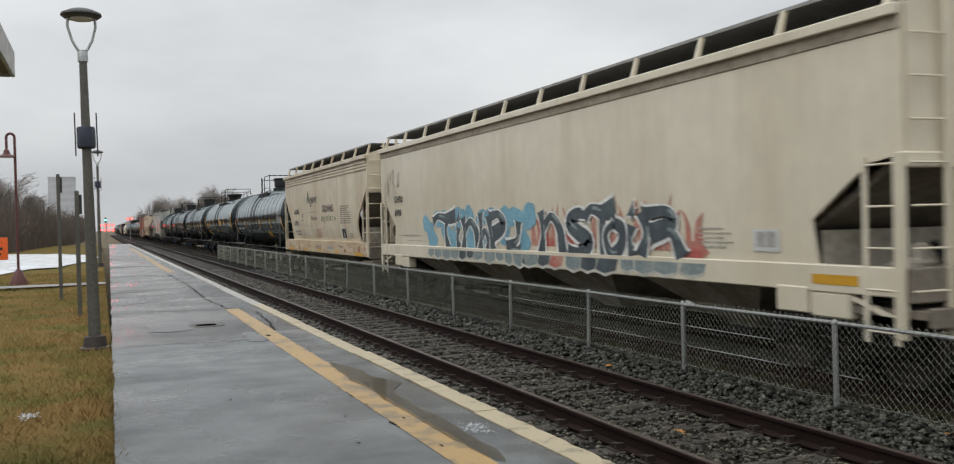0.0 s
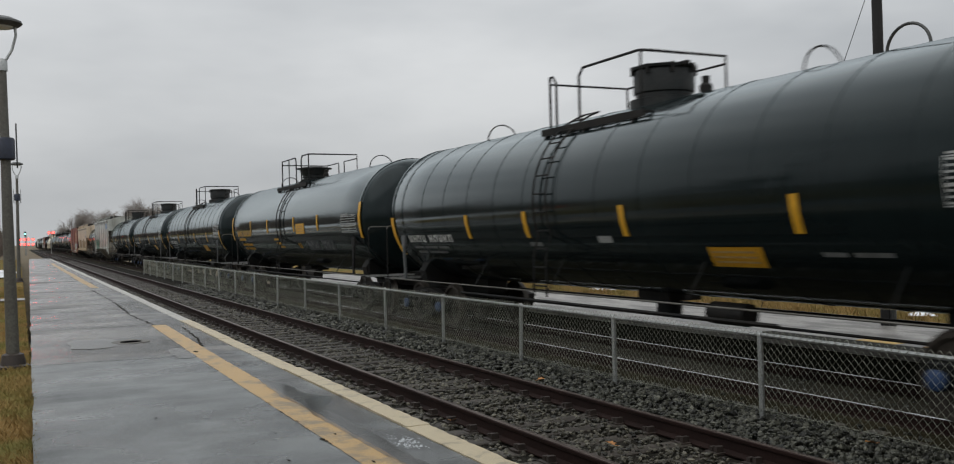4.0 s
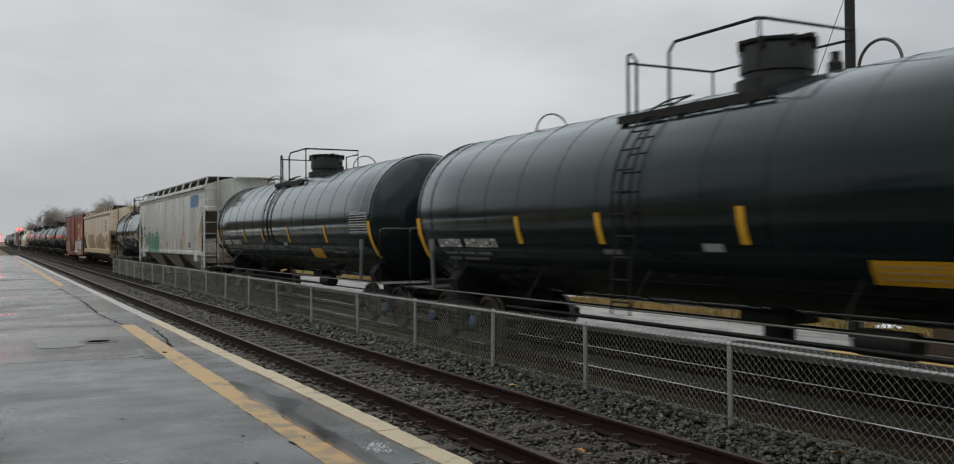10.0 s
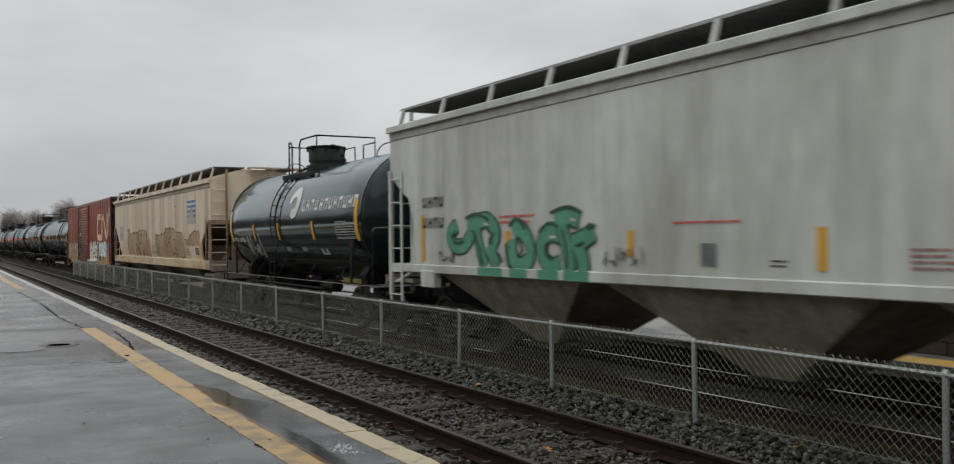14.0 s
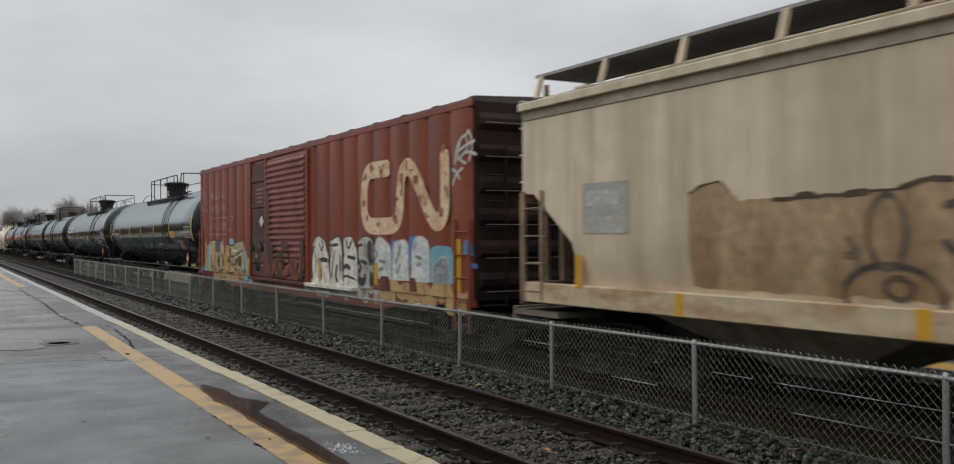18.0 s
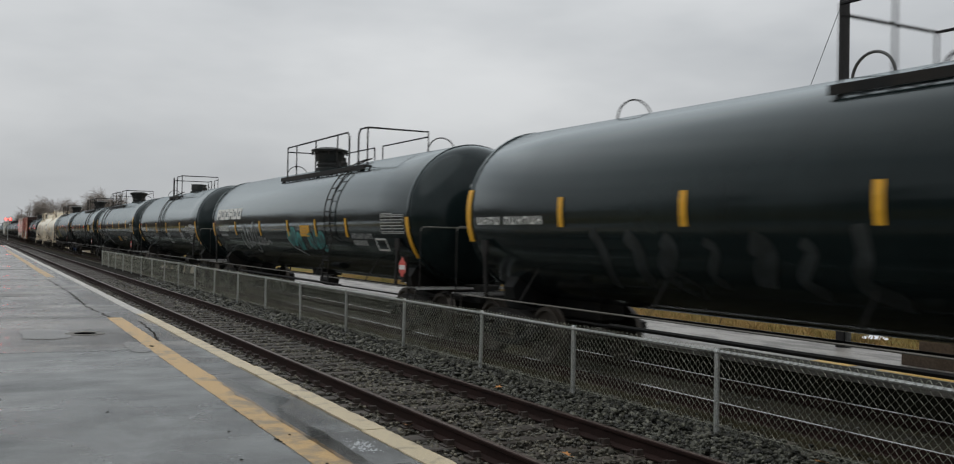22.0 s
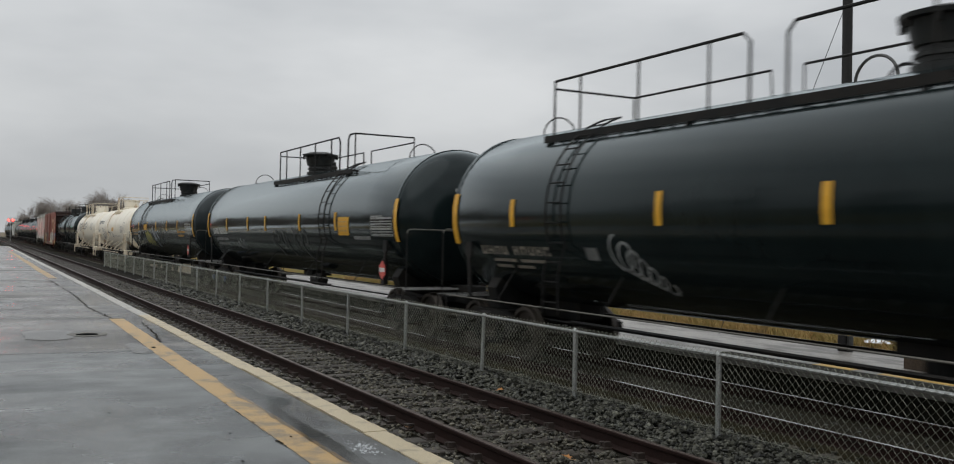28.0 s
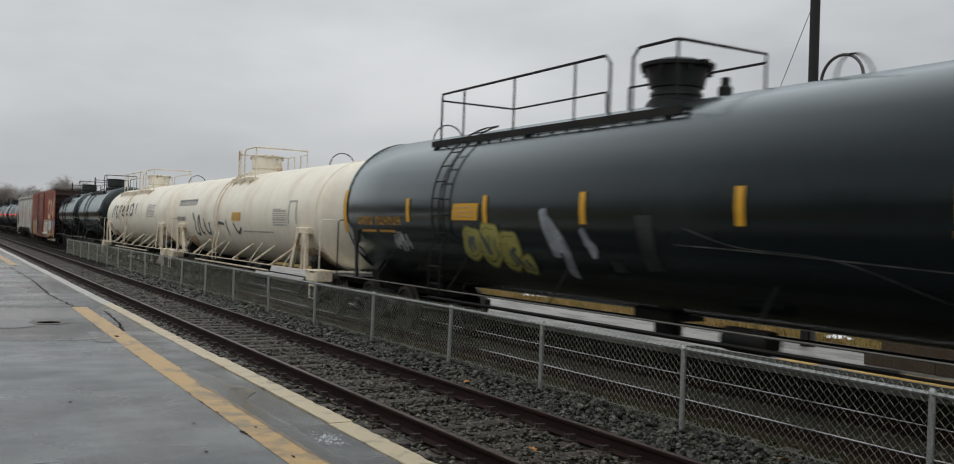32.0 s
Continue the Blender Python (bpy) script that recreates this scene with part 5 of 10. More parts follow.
class Decal(Mesh):
    """Thin paint or plates laid on a car's side: flat, tucked in at the foot, or wrapped on a round shell."""
    tuck = None

    def __init__(self, half, radius=0.0, zc=0.0, proud=0.004, side=-1):
        self.v, self.f = [], []
        self.half, self.radius, self.zc, self.proud, self.side = half, radius, zc, proud, side

    def at(self, y, z, extra=0.0):
        x = self.half
        if self.radius:
            x = math.sqrt(max(0.01, self.radius ** 2 - (z - self.zc) ** 2))
        elif Decal.tuck and self.proud < 0.03:
            x -= tucked(z)
        return (self.side * (x + self.proud + extra), y, z)

    def rect(self, y0, y1, z0, z1, slant=0.0):
        n = max(1, int(abs(z1 - z0) / 0.12)) if self.radius or Decal.tuck else 1
        v = []
        for i in range(n + 1):
            z = z0 + (z1 - z0) * i / n
            s = slant * i / n
            v += [self.at(y0 + s, z), self.at(y1 + s, z)]
        return self.add(v, [(2 * i, 2 * i + 1, 2 * i + 3, 2 * i + 2) for i in range(n)])

    def ribbon(self, pts, w, extra=0.0):
        """A brush stroke of width w along (y, z) points, with blunt round ends."""
        p = [Vector(q) for q in pts]
        v, m = [], len(p)
        for i in range(m):
            d = (p[min(i + 1, m - 1)] - p[max(i - 1, 0)])
            d = d.normalized() if d.length else Vector((1, 0))
            s = Vector((-d.y, d.x)) * (w / 2 * (1.0 if 0 < i < m - 1 else 0.7))
            v += [self.at(*(p[i] + s), extra), self.at(*(p[i] - s), extra)]
        return self.add(v, [(2 * i, 2 * i + 1, 2 * i + 3, 2 * i + 2) for i in range(m - 1)])

    def words(self, y0, y1, z, h, lengths, gap=0.6):
        """Bars in place of writing: one small bar a character, read from the car's rear to its front."""
        total = sum(lengths) + gap * (len(lengths) - 1)
        step = (y1 - y0) / total
        y = y1
        for k in lengths:
            if h < 0.08:
                self.rect(y - k * step, y, z - h / 2, z + h / 2)
            else:
                for i in range(k):
                    a, b = y - (i + 0.7) * step, y - i * step
                    if h < 0.12:
                        self.rect(a, b, z - h / 2, z + h / 2)
                        continue
                    # a wide character: two uprights, joined by a short bar
                    q = (b - a) * 0.28
                    self.rect(a, a + q, z - h / 2, z + h / 2)
                    self.rect(b - q, b, z - h / 2, z + h / 2)
                    c = z + h * (0.36, -0.36, 0.0)[(i + k) % 3]
                    self.rect(a + q, b - q, c - h * 0.13, c + h * 0.13)
            y -= (k + gap) * step
        return self


def curve(knots, n=8):
    """A smooth line through (y, z) knots."""
    k = [Vector(q) for q in knots]
    k = [k[0] * 2 - k[1]] + k + [k[-1] * 2 - k[-2]]
    out = []
    for i in range(1, len(k) - 2):
        a, b, c, d = k[i - 1:i + 3]
        for j in range(n):
            t = j / n
            out.append(0.5 * ((2 * b) + (c - a) * t + (2 * a - 5 * b + 4 * c - d) * t * t + (3 * b - a - 3 * c + d) * t ** 3))
    return [tuple(q) for q in out] + [tuple(k[-2])]


def scribble(car, surf, y0, y1, z0, z1, mat, n, w, seed, label):
    """A loose tag: one thin looping line."""
    rnd = random.Random(seed)
    m = Decal(surf.half, surf.radius, surf.zc, 0.004 + surf.proud, surf.side)
    for k in range(n):
        c = y1 - (y1 - y0) * (k + 0.5) / n
        a = (y1 - y0) / n * 0.6
        pts = [(c + a * rnd.uniform(-1, 1), rnd.uniform(z0, z1)) for _ in range(4)]
        m.ribbon(curve(pts, 9), w * rnd.uniform(0.7, 1.2), 0.0004 * k)
    part("tag", m, mat, car, label, smooth=0)["kind"] = "stuff"


def looping_tag(car, surf, y0, y1, z0, z1, mat, n, w, label):
    """One joined line of round loops, running down as it goes."""
    pts = []
    for i in range(n * 14 + 1):
        t = i / (n * 14)
        a = t * n * 2 * math.pi
        size = 0.23 * (1 - 0.68 * t)
        pts.append((y0 + (y1 - y0) * t + size * 0.9 * math.sin(a), z0 + (z1 - z0) * t + size * math.cos(a)))
    part("tag", Decal(surf.half, surf.radius, surf.zc, 0.006 + surf.proud, surf.side).ribbon(pts, w), mat, car, label, smooth=0)


def sprayed_lines(car, surf, lines, w, mat, label, rim=None, rim_w=0.1, proud=0.006):
    """Sprayed strokes along smooth lines, each outlined if a rim is given."""
    for k, knots in enumerate(lines):
        shape, edge = (Decal(surf.half, surf.radius, surf.zc, surf.proud + proud + up, surf.side) for up in (0.002, 0.0))
        pts = curve(knots, 8)
        body = part("graffiti_stroke", shape.ribbon(pts, w, 0.0004 * k), mat, car, label, smooth=0)
        if rim:
            part("graffiti_outline", edge.ribbon(pts, w + rim_w, 0.0004 * k), rim, body, "dark outline", smooth=0)


def bubble(m, y, z, ry, rz, k, lean=0.0, extra=0.0):
    """A plump sprayed shape, in three rings so that it lies on a round shell."""
    n, v = 22, [m.at(y, z, extra)]
    for share in (0.34, 0.68, 1.0):
        for i in range(n):
            a = 2 * math.pi * i / n
            c, s = math.cos(a), math.sin(a)
            # squarish, with a wavering edge
            q = share * (abs(c) ** 3 + abs(s) ** 3) ** (-1 / 3) * (1 + 0.07 * math.sin(3 * a + k) + 0.05 * math.sin(5 * a + 2 * k))
            v.append(m.at(y + ry * q * c + lean * rz * q * s, z + rz * q * s, extra))
    f = [(0, 1 + i, 1 + (i + 1) % n) for i in range(n)]
    for b in (1, 1 + n):
        f += [(b + i, b + n + i, b + n + (i + 1) % n, b + (i + 1) % n) for i in range(n)]
    m.add(v, f)


def bubble_letters(car, surf, spots, fill, rim, ink, label, seed, grow=0.06, lines=2, ink_w=0.05):
    """Plump crowded letter-like shapes that cannot be read, outlined, each with dark inner cuts. spots: (y, z, half width, half height, lean)."""
    rnd = random.Random(seed)
    for i, (y, z, ry, rz, lean) in enumerate(spots):
        k, up = rnd.uniform(0, 6), 0.0009 * i
        edge, body, cuts = (Decal(surf.half, surf.radius, surf.zc, surf.proud + p, surf.side) for p in (0.006, 0.0064, 0.0068))
        bubble(edge, y, z, ry + grow, rz + grow, k, lean, up)
        bubble(body, y, z, ry, rz, k, lean, up)
        letter = part("graffiti_letter", body, fill[i % len(fill)], car, label, smooth=0)
        part("graffiti_outline", edge, rim, letter, "outline", smooth=0)
        for j in range(lines):
            a, b = y + ry * rnd.uniform(-0.55, 0.55), z + rz * rnd.uniform(-0.5, 0.1)
            cuts.ribbon(curve([(a, b - rz * 0.3), (a + ry * rnd.uniform(-0.25, 0.25), b + rz * 0.2), (a + ry * rnd.uniform(-0.6, 0.6), b + rz * rnd.uniform(0.4, 0.8))], 6), ink_w * rnd.uniform(0.7, 1.4), up + 0.0001 * j)
        part("graffiti_cut", cuts, ink, letter, "dark inner lines", smooth=0)


# -- running gear, shared by all cars --
def gear_meshes():
    wheel = Mesh()
    for s in (-1, 1):
        x = s * 0.752
        wheel.lathe([(0.1, x - 0.09 * s), (0.16, x - 0.06 * s), (0.36, x - 0.02 * s), (0.39, x - 0.065 * s), (0.485, x - 0.065 * s), (0.485, x - 0.035 * s), (WHEEL_R + 0.004, x - 0.028 * s),
                     (WHEEL_R - 0.004, x + 0.065 * s), (0.39, x + 0.065 * s), (0.37, x + 0.02 * s), (0.17, x + 0.0 * s), (0.14, x + 0.09 * s), (0.1, x + 0.09 * s)], 32, "x")
        for k in range(6):
            a = k * math.pi / 3
            c, q = 0.265 * math.cos(a), 0.265 * math.sin(a)
            wheel.box(x + s * 0.008, x + s * 0.03, c - 0.035, c + 0.035, q - 0.035, q + 0.035)
    wheel.lathe([(0.085, -1.12), (0.085, 1.12)], 14, "x")
    frame_ = Mesh()
    for s in (-1, 1):
        x0, x1 = s * 0.98 - 0.07, s * 0.98 + 0.07
        top = [(-1.15, 0.52), (-1.15, 0.64), (-0.85, 0.7), (-0.45, 0.82), (0.45, 0.82), (0.85, 0.7), (1.15, 0.64), (1.15, 0.52), (0.8, 0.5), (0.42, 0.62), (0.3, 0.66), (-0.3, 0.66), (-0.42, 0.62), (-0.8, 0.5)]
        frame_.prism(top, x0, x1, "x")
        frame_.prism([(-0.78, 0.5), (-0.34, 0.24), (0.34, 0.24), (0.78, 0.5), (0.62, 0.5), (0.3, 0.33), (-0.3, 0.33), (-0.62, 0.5)], x0, x1, "x")
        for y in (-0.34, 0.34):
            frame_.box(x0, x1, y - 0.05, y + 0.05, 0.3, 0.66)
        for y in (-0.89, 0.89):
            frame_.lathe([(0.0, s * 0.9), (0.12, s * 0.9), (0.12, s * 1.1), (0.07, s * 1.14), (0.0, s * 1.14)], 12, "x", (0, y, WHEEL_R))
            frame_.box(s * 0.98 - 0.1, s * 0.98 + 0.1, y - 0.14, y + 0.14, 0.5, 0.62, 0.015)
    frame_.box(-1.1, 1.1, -0.2, 0.2, 0.52, 0.78, 0.03)
    springs = Mesh()
    for s in (-1, 1):
        for y in (-0.18, 0.0, 0.18):
            for j in range(5):
                springs.lathe([(0.05, 0.33 + j * 0.05), (0.075, 0.35 + j * 0.05), (0.05, 0.37 + j * 0.05)], 10, "z", (s * 0.98, y, 0))
    coupler = Mesh()
    coupler.box(-0.09, 0.09, -0.35, 0.0, -0.1, 0.1, 0.015)
    coupler.box(-0.16, 0.12, 0.0, 0.16, -0.14, 0.14, 0.03)
    coupler.box(-0.18, -0.05, 0.14, 0.3, -0.14, 0.14, 0.03)
    out = {}
    for name, m, mat in (("wheelset", wheel, M["wheel"]), ("truck_frame", frame_, M["under"]), ("springs", springs, M["wheel"]), ("coupler", coupler, M["under"])):
        out[name] = m.data(name)
        out[name].materials.append(mat)
    return out


GEAR = gear_meshes()


def running_gear(car, L, inset, mat_gear=None, spin=True, blue=False):
    for s in (-1, 1):
        y = s * (L / 2 - inset)
        truck = part("truck", GEAR["truck_frame"], None, car, "cast steel two-axle truck", at=(0, y, 0))
        part("spring_nest", GEAR["springs"], None, truck)["kind"] = "stuff"
        for d in (-0.89, 0.89):
            w = part("wheelset", GEAR["wheelset"], None, truck, at=(0, d, WHEEL_R))
            if spin:
                WHEELSETS.append((w, d))
        part("coupler", GEAR["coupler"], None, car, at=pose(0, s * (L / 2 - 0.16), 0.86, 0, 0, 0 if s > 0 else 180))
    if blue:
        for e, d in ((1, -0.89), (1, 0.89)) + (((-1, -0.89), (-1, 0.89)) if blue > 1 else ()):
            part("bearing_cap", Mesh().lathe([(0.0, -1.17), (0.08, -1.17), (0.105, -1.155), (0.105, -1.1)], 16, "x", (0, e * (L / 2 - inset) + d, WHEEL_R)), M["cap_blue"], car, "blue bearing cap")


def rail_bar(name, car, pts, r=0.02, mat=None, n=6):
    return part(name, Mesh().tube(pts, r, n), mat or M["under"], car)


def ladder(car, x, y0, y1, z0, z1, step=0.32, r=0.014, mat=None, name="ladder"):
    m = Mesh()
    for y in (y0, y1):
        m.box(x - 0.012, x + 0.012, y - 0.03, y + 0.03, z0, z1)
    lad = part(name, m, mat or M["under"], car)
    rung = Mesh().tube([(x, y0, 0), (x, y1, 0)], r, 6).data("rung")
    rung.materials.append(mat or M["under"])
    z = z0 + 0.12
    while z < z1:
        part("rung", rung, None, lad, at=(0, 0, z))
        z += step
    return lad


TANK_R, TANK_Z = 1.47, 2.46


def tank_car(u0, u1, label, paint="tank", banded=False, deck=(1.7, 1.5, 0.78, -0.9), dome=-0.4, dome_size=(1.0, 1.0), ladder_at=0.9, stripes=(), stripe_z=2.4, hoops=(), panel=None, blocks=(), words=(), placards=(),
             radius=TANK_R, spin=True, detail=True, rear_gap=1.2, trim="under", ink="white", group="tank cars", ends=None, stripe_span=(1.95, 2.84), caps=False, bowl=False):
    L, uc = u1 - u0, (u0 + u1) / 2
    R, zc = radius, TANK_Z - (TANK_R - radius) * 1.2
    half = L / 2 - rear_gap
    if ends:
        # the shell need not sit midway between its couplers
        half, off = (ends[0] + ends[1]) / 2, (ends[1] - ends[0]) / 2
        uc, dome, ladder_at = uc + off, dome - off, ladder_at - off
        deck, stripes, hoops = [y - off for y in deck], [y - off for y in stripes], [y - off for y in hoops]
        panel = panel and (panel[0] - off, panel[1] - off, panel[2], panel[3])
        blocks = [(a - off, b - off, c, d) for a, b, c, d in blocks]
        words = [(a - off, b - off, c, d, e) for a, b, c, d, e in words]
        placards = [(a - off, b) for a, b in placards]
    car = thing("tank_car", label, "tank car", (T2, uc, Z2), group)
    CARS.append((car, uc))
    skin, dark = M[paint], M[trim]
    prof = []
    for i in range(9):
        a = radians(90 * i / 8)
        prof.append((max(0.01, R * math.sin(a)), -half - 0.72 * math.cos(a)))
    prof += [(R, -half * k / 5) for k in (4, 3, 2, 1, 0, -1, -2, -3, -4)]
    for i in range(9):
        a = radians(90 - 90 * i / 8)
        prof.append((max(0.01, R * math.sin(a)), half + 0.72 * math.cos(a)))
    part("shell", Mesh().lathe(prof, 56, "y", (0, 0, zc)), skin, car, smooth=30)
    n = 14 if banded else 2
    ring = Mesh().lathe([(R, -0.045), (R + 0.007, -0.04), (R + 0.007, 0.04), (R, 0.045)], 48, "y", (0, 0, zc)).data("band") if banded else None
    if banded:
        ring.materials.append(skin)
        for i in range(n):
            part("band", ring, None, car, at=(0, -half + 2 * half * (i + 0.5) / n, 0))
    for s in (-1, 1):
        part("head_ring", Mesh().lathe([(R, s * half - 0.05), (R + 0.012, s * half - 0.04), (R + 0.012, s * half + 0.02), (R, s * half + 0.03)], 48, "y", (0, 0, zc)), skin, car)
    # manway dome and its lid
    top = zc + R
    if bowl:
        # a flared bonnet on a ringed neck, with a wide flange
        walls = [(0.4, -0.14), (0.4, 0.02), (0.34, 0.05), (0.34, 0.1), (0.37, 0.11), (0.37, 0.15), (0.345, 0.16), (0.345, 0.22), (0.385, 0.23), (0.4, 0.3), (0.43, 0.42), (0.44, 0.5)]
        cap = [(0.44, 0.5), (0.52, 0.51), (0.53, 0.56), (0.46, 0.58), (0.3, 0.63), (0.0, 0.64)]
    else:
        walls = [(0.54, -0.14), (0.54, 0.04), (0.44, 0.07), (0.44, 0.13), (0.47, 0.15), (0.47, 0.46), (0.45, 0.5)]
        cap = [(0.45, 0.5), (0.49, 0.51), (0.5, 0.55), (0.4, 0.57), (0.0, 0.59)]
    walls, cap = ([(r * dome_size[0], z * dome_size[1] if z > 0 else z) for r, z in ring_] for ring_ in (walls, cap))
    part("dome", Mesh().lathe([(r, top + z) for r, z in walls], 32, "z", (0, dome, 0)), skin if paint == "cream" else M["dome_black"], car)
    lid = part("lid", Mesh().lathe([(r, top + z) for r, z in cap], 32, "z", (0, dome, 0)), skin if paint == "cream" else M["dome_black"], car)
    if detail and dome_size == (1.0, 1.0):
        for s in (-1, 1):
            part("lid_handle", Mesh().box(-0.05, 0.05, dome + s * 0.5 - 0.1, dome + s * 0.5 + 0.1, top + 0.5, top + 0.57, 0.012), dark, lid)
        bolts = Mesh()
        for k in range(8):
            a = (k + 0.5) * math.pi / 4
            bolts.box(0.49 * math.cos(a) - 0.025, 0.49 * math.cos(a) + 0.025, dome + 0.49 * math.sin(a) - 0.025, dome + 0.49 * math.sin(a) + 0.025, top + 0.42, top + 0.56)
        part("lid_bolts", bolts, dark, car)["kind"] = "stuff"
    # deck round the dome, with its railings: the near rail is open where the ladder comes up
    d1, g1, g0, d0 = deck
    zt, zr, x = top - 0.25, top + 0.69, 0.8
    deckm = Mesh()
    for xa, xb, a0, a1 in ((-0.98, -0.5, d0 - 0.3, d1), (0.5, 0.98, d0, d1)):
        for k in range(7):
            xx = xa + (xb - xa) * k / 6
            deckm.box(xx - 0.008, xx + 0.008, a0, a1, zt - 0.02, zt + 0.02)
        for y in np.linspace(a0, a1, max(3, int((a1 - a0) / 0.35))):
            deckm.box(xa, xb, y - 0.012, y + 0.012, zt - 0.03, zt + 0.01)
        deckm.box(xa - 0.015, xa + 0.01, a0, a1, zt - 0.08, zt + 0.03).box(xb - 0.01, xb + 0.015, a0, a1, zt - 0.08, zt + 0.03)
    part("deck", deckm, dark, car, "open grating deck")["kind"] = "stuff"
    for y in (d1 - 0.1, (d0 + d1) / 2, d0):
        for s in (-1, 1):
            part("deck_bracket", Mesh().prism([(s * 0.95, zt - 0.02), (s * 0.5, zt - 0.02), (s * 0.55, zt - 0.12), (s * 1.05, zt - 0.4), (s * 1.1, zt - 0.38)], y - 0.02, y + 0.02, "y"), dark, car)
    low = zr - 0.12
    rail_bar("handrail", car, [(-x, d1, zt), (-x, d1, zr), (-x, g1 + 0.12, zr), (-x, g1, zr - 0.12), (-x, g1, zt)], 0.022, dark)
    rail_bar("handrail", car, [(-x, g0, zt), (-x, g0, zr - 0.12), (-x, g0 - 0.12, zr), (-x, d0 + 0.05, zr), (-x + 0.1, d0, zr), (x, d0, zr), (x, d0, zt)], 0.022, dark)
    rail_bar("handrail", car, [(-x, d1, low), (x, d1, low), (x, d1 - 0.1, low), (x, (d0 + d1) / 2 + 0.3, low), (x, (d0 + d1) / 2 + 0.25, zt)], 0.019, dark)
    rail_bar("handrail", car, [(x, (d0 + d1) / 2 - 0.3, zt), (x, (d0 + d1) / 2 - 0.3, low), (x, d0 + 0.1, low), (x, d0, low)], 0.019, dark)
    n = max(1, round(abs(d1 - g1) / 1.5))
    for i in range(n):
        if d1 - g1 > 0.8:
            rail_bar("rail_post", car, [(-x, d1 + (g1 - d1) * (i + 0.5) / n, zt), (-x, d1 + (g1 - d1) * (i + 0.5) / n, zr)], 0.018, dark)
    rail_bar("rail_post", car, [(-x, d0, zt), (-x, d0, zr)], 0.018, dark)
    rail_bar("rail_post", car, [(x, d1, zt), (x, d1, low)], 0.018, dark)
    rail_bar("vent_pipe", car, arc((0.25, dome + 0.75, top - 0.02), 0.22, 0, 180, 8), 0.022, dark)
    if detail:
        v = Mesh().lathe([(0.1, top - 0.05), (0.1, top + 0.16), (0.06, top + 0.2), (0.06, top + 0.3), (0.0, top + 0.31)], 12, "z", (0.15, dome - 0.8, 0))
        part("relief_valve", v, dark, car)
    # hooped grab irons on the crown
    for y in hoops:
        rail_bar("hoop", car, arc((0.0, y, top - 0.06), 0.34, 0, 180, 14, "xz"), 0.014, M["under"])
    # ladder down the near and the far side
    for s in (-1, 1):
        m = Mesh()
        pts = []
        for i in range(15):
            a = radians(18 + 92 * i / 14)
            pts.append((s * (R + 0.07) * math.sin(a), zc + (R + 0.07) * math.cos(a)))
        pts += [(s * (R + 0.08), zc - 0.9), (s * (R + 0.08), 0.95)]
        for y in (ladder_at - 0.2, ladder_at + 0.2):
            m.tube([(x, y, z) for x, z in pts], 0.017, 5)
        run = 0.0
        for (xa, za), (xb, zb) in zip(pts, pts[1:]):
            seg = math.hypot(xb - xa, zb - za)
            while run < seg:
                k = run / seg
                m.tube([(xa + (xb - xa) * k, ladder_at - 0.2, za + (zb - za) * k), (xa + (xb - xa) * k, ladder_at + 0.2, za + (zb - za) * k)], 0.013, 5)
                run += 0.3
            run -= seg
        part("ladder", m, dark, car)
        # long safety rail beside the shell, on brackets
        rail_bar("side_rail", car, [(s * 1.5, -half - 0.2, 1.02), (s * 1.5, half + 0.2, 1.02)], 0.014, M["lamp"] if paint != "cream" else dark)
        rail_bar("side_pipe", car, [(s * 1.42, -half * 0.55, 0.86), (s * 1.42, half * 0.55, 0.86)], 0.025, dark)
        for k in (-0.75, -0.35, 0.1, 0.45, 0.8):
            rail_bar("bracket", car, [(s * 1.5, half * k, 1.02), (s * 1.15, half * k, 1.55)], 0.011, dark)
        for e in (-1, 1):
            y = e * (half - 0.6)
            m = Mesh().prism([(y - 0.045, 1.0), (y + 0.045, 1.0), (y + 0.07 * e + 0.045, 1.72), (y + 0.07 * e + 0.1, 1.76), (y + 0.07 * e + 0.1, 1.98), (y + 0.07 * e - 0.1, 1.98), (y + 0.07 * e - 0.1, 1.76), (y + 0.07 * e - 0.045, 1.72)], s * 1.41, s * 1.45, "x")
            part("bolster_brace", m, M["cream_rail"] if paint == "cream" else M["brace"] if banded else M["under"], car, "leaning bolster brace")
    # end frames: sill, saddle, end rails, steps
    for e in (-1, 1):
        y0, y1 = sorted((e * (half - 2.2), e * (L / 2 - 0.5)))
        part("stub_sill", Mesh().box(-0.24, 0.24, y0, y1, 0.72, 1.08, 0.02), M["under"], car)
        part("saddle", Mesh().prism([(-1.05, 1.0), (-1.1, 1.2), (-0.9, 1.5), (0.9, 1.5), (1.1, 1.2), (1.05, 1.0), (0.5, 0.82), (-0.5, 0.82)], e * (half - 0.75) - 0.16, e * (half - 0.75) + 0.16, "y"), M["under"], car)
        ye = e * (half + 0.55)
        plate_ = part("end_platform", Mesh().box(-1.5, 1.5, min(ye, ye - e * 0.35), max(ye, ye - e * 0.35), 0.985, 1.02), M["under"] if paint != "cream" else skin, car, "dark end platform grating")
        # thin pale strips paint the highlight along the platform's edges
        for yy in (ye, ye - e * 0.35):
            part("edge_angle", Mesh().box(-1.5, 1.5, yy - 0.012, yy + 0.012, 0.99, 1.03), M["walk_edge"] if paint != "cream" else skin, plate_, "pale strip along the platform edge, its highlight put into the colour")
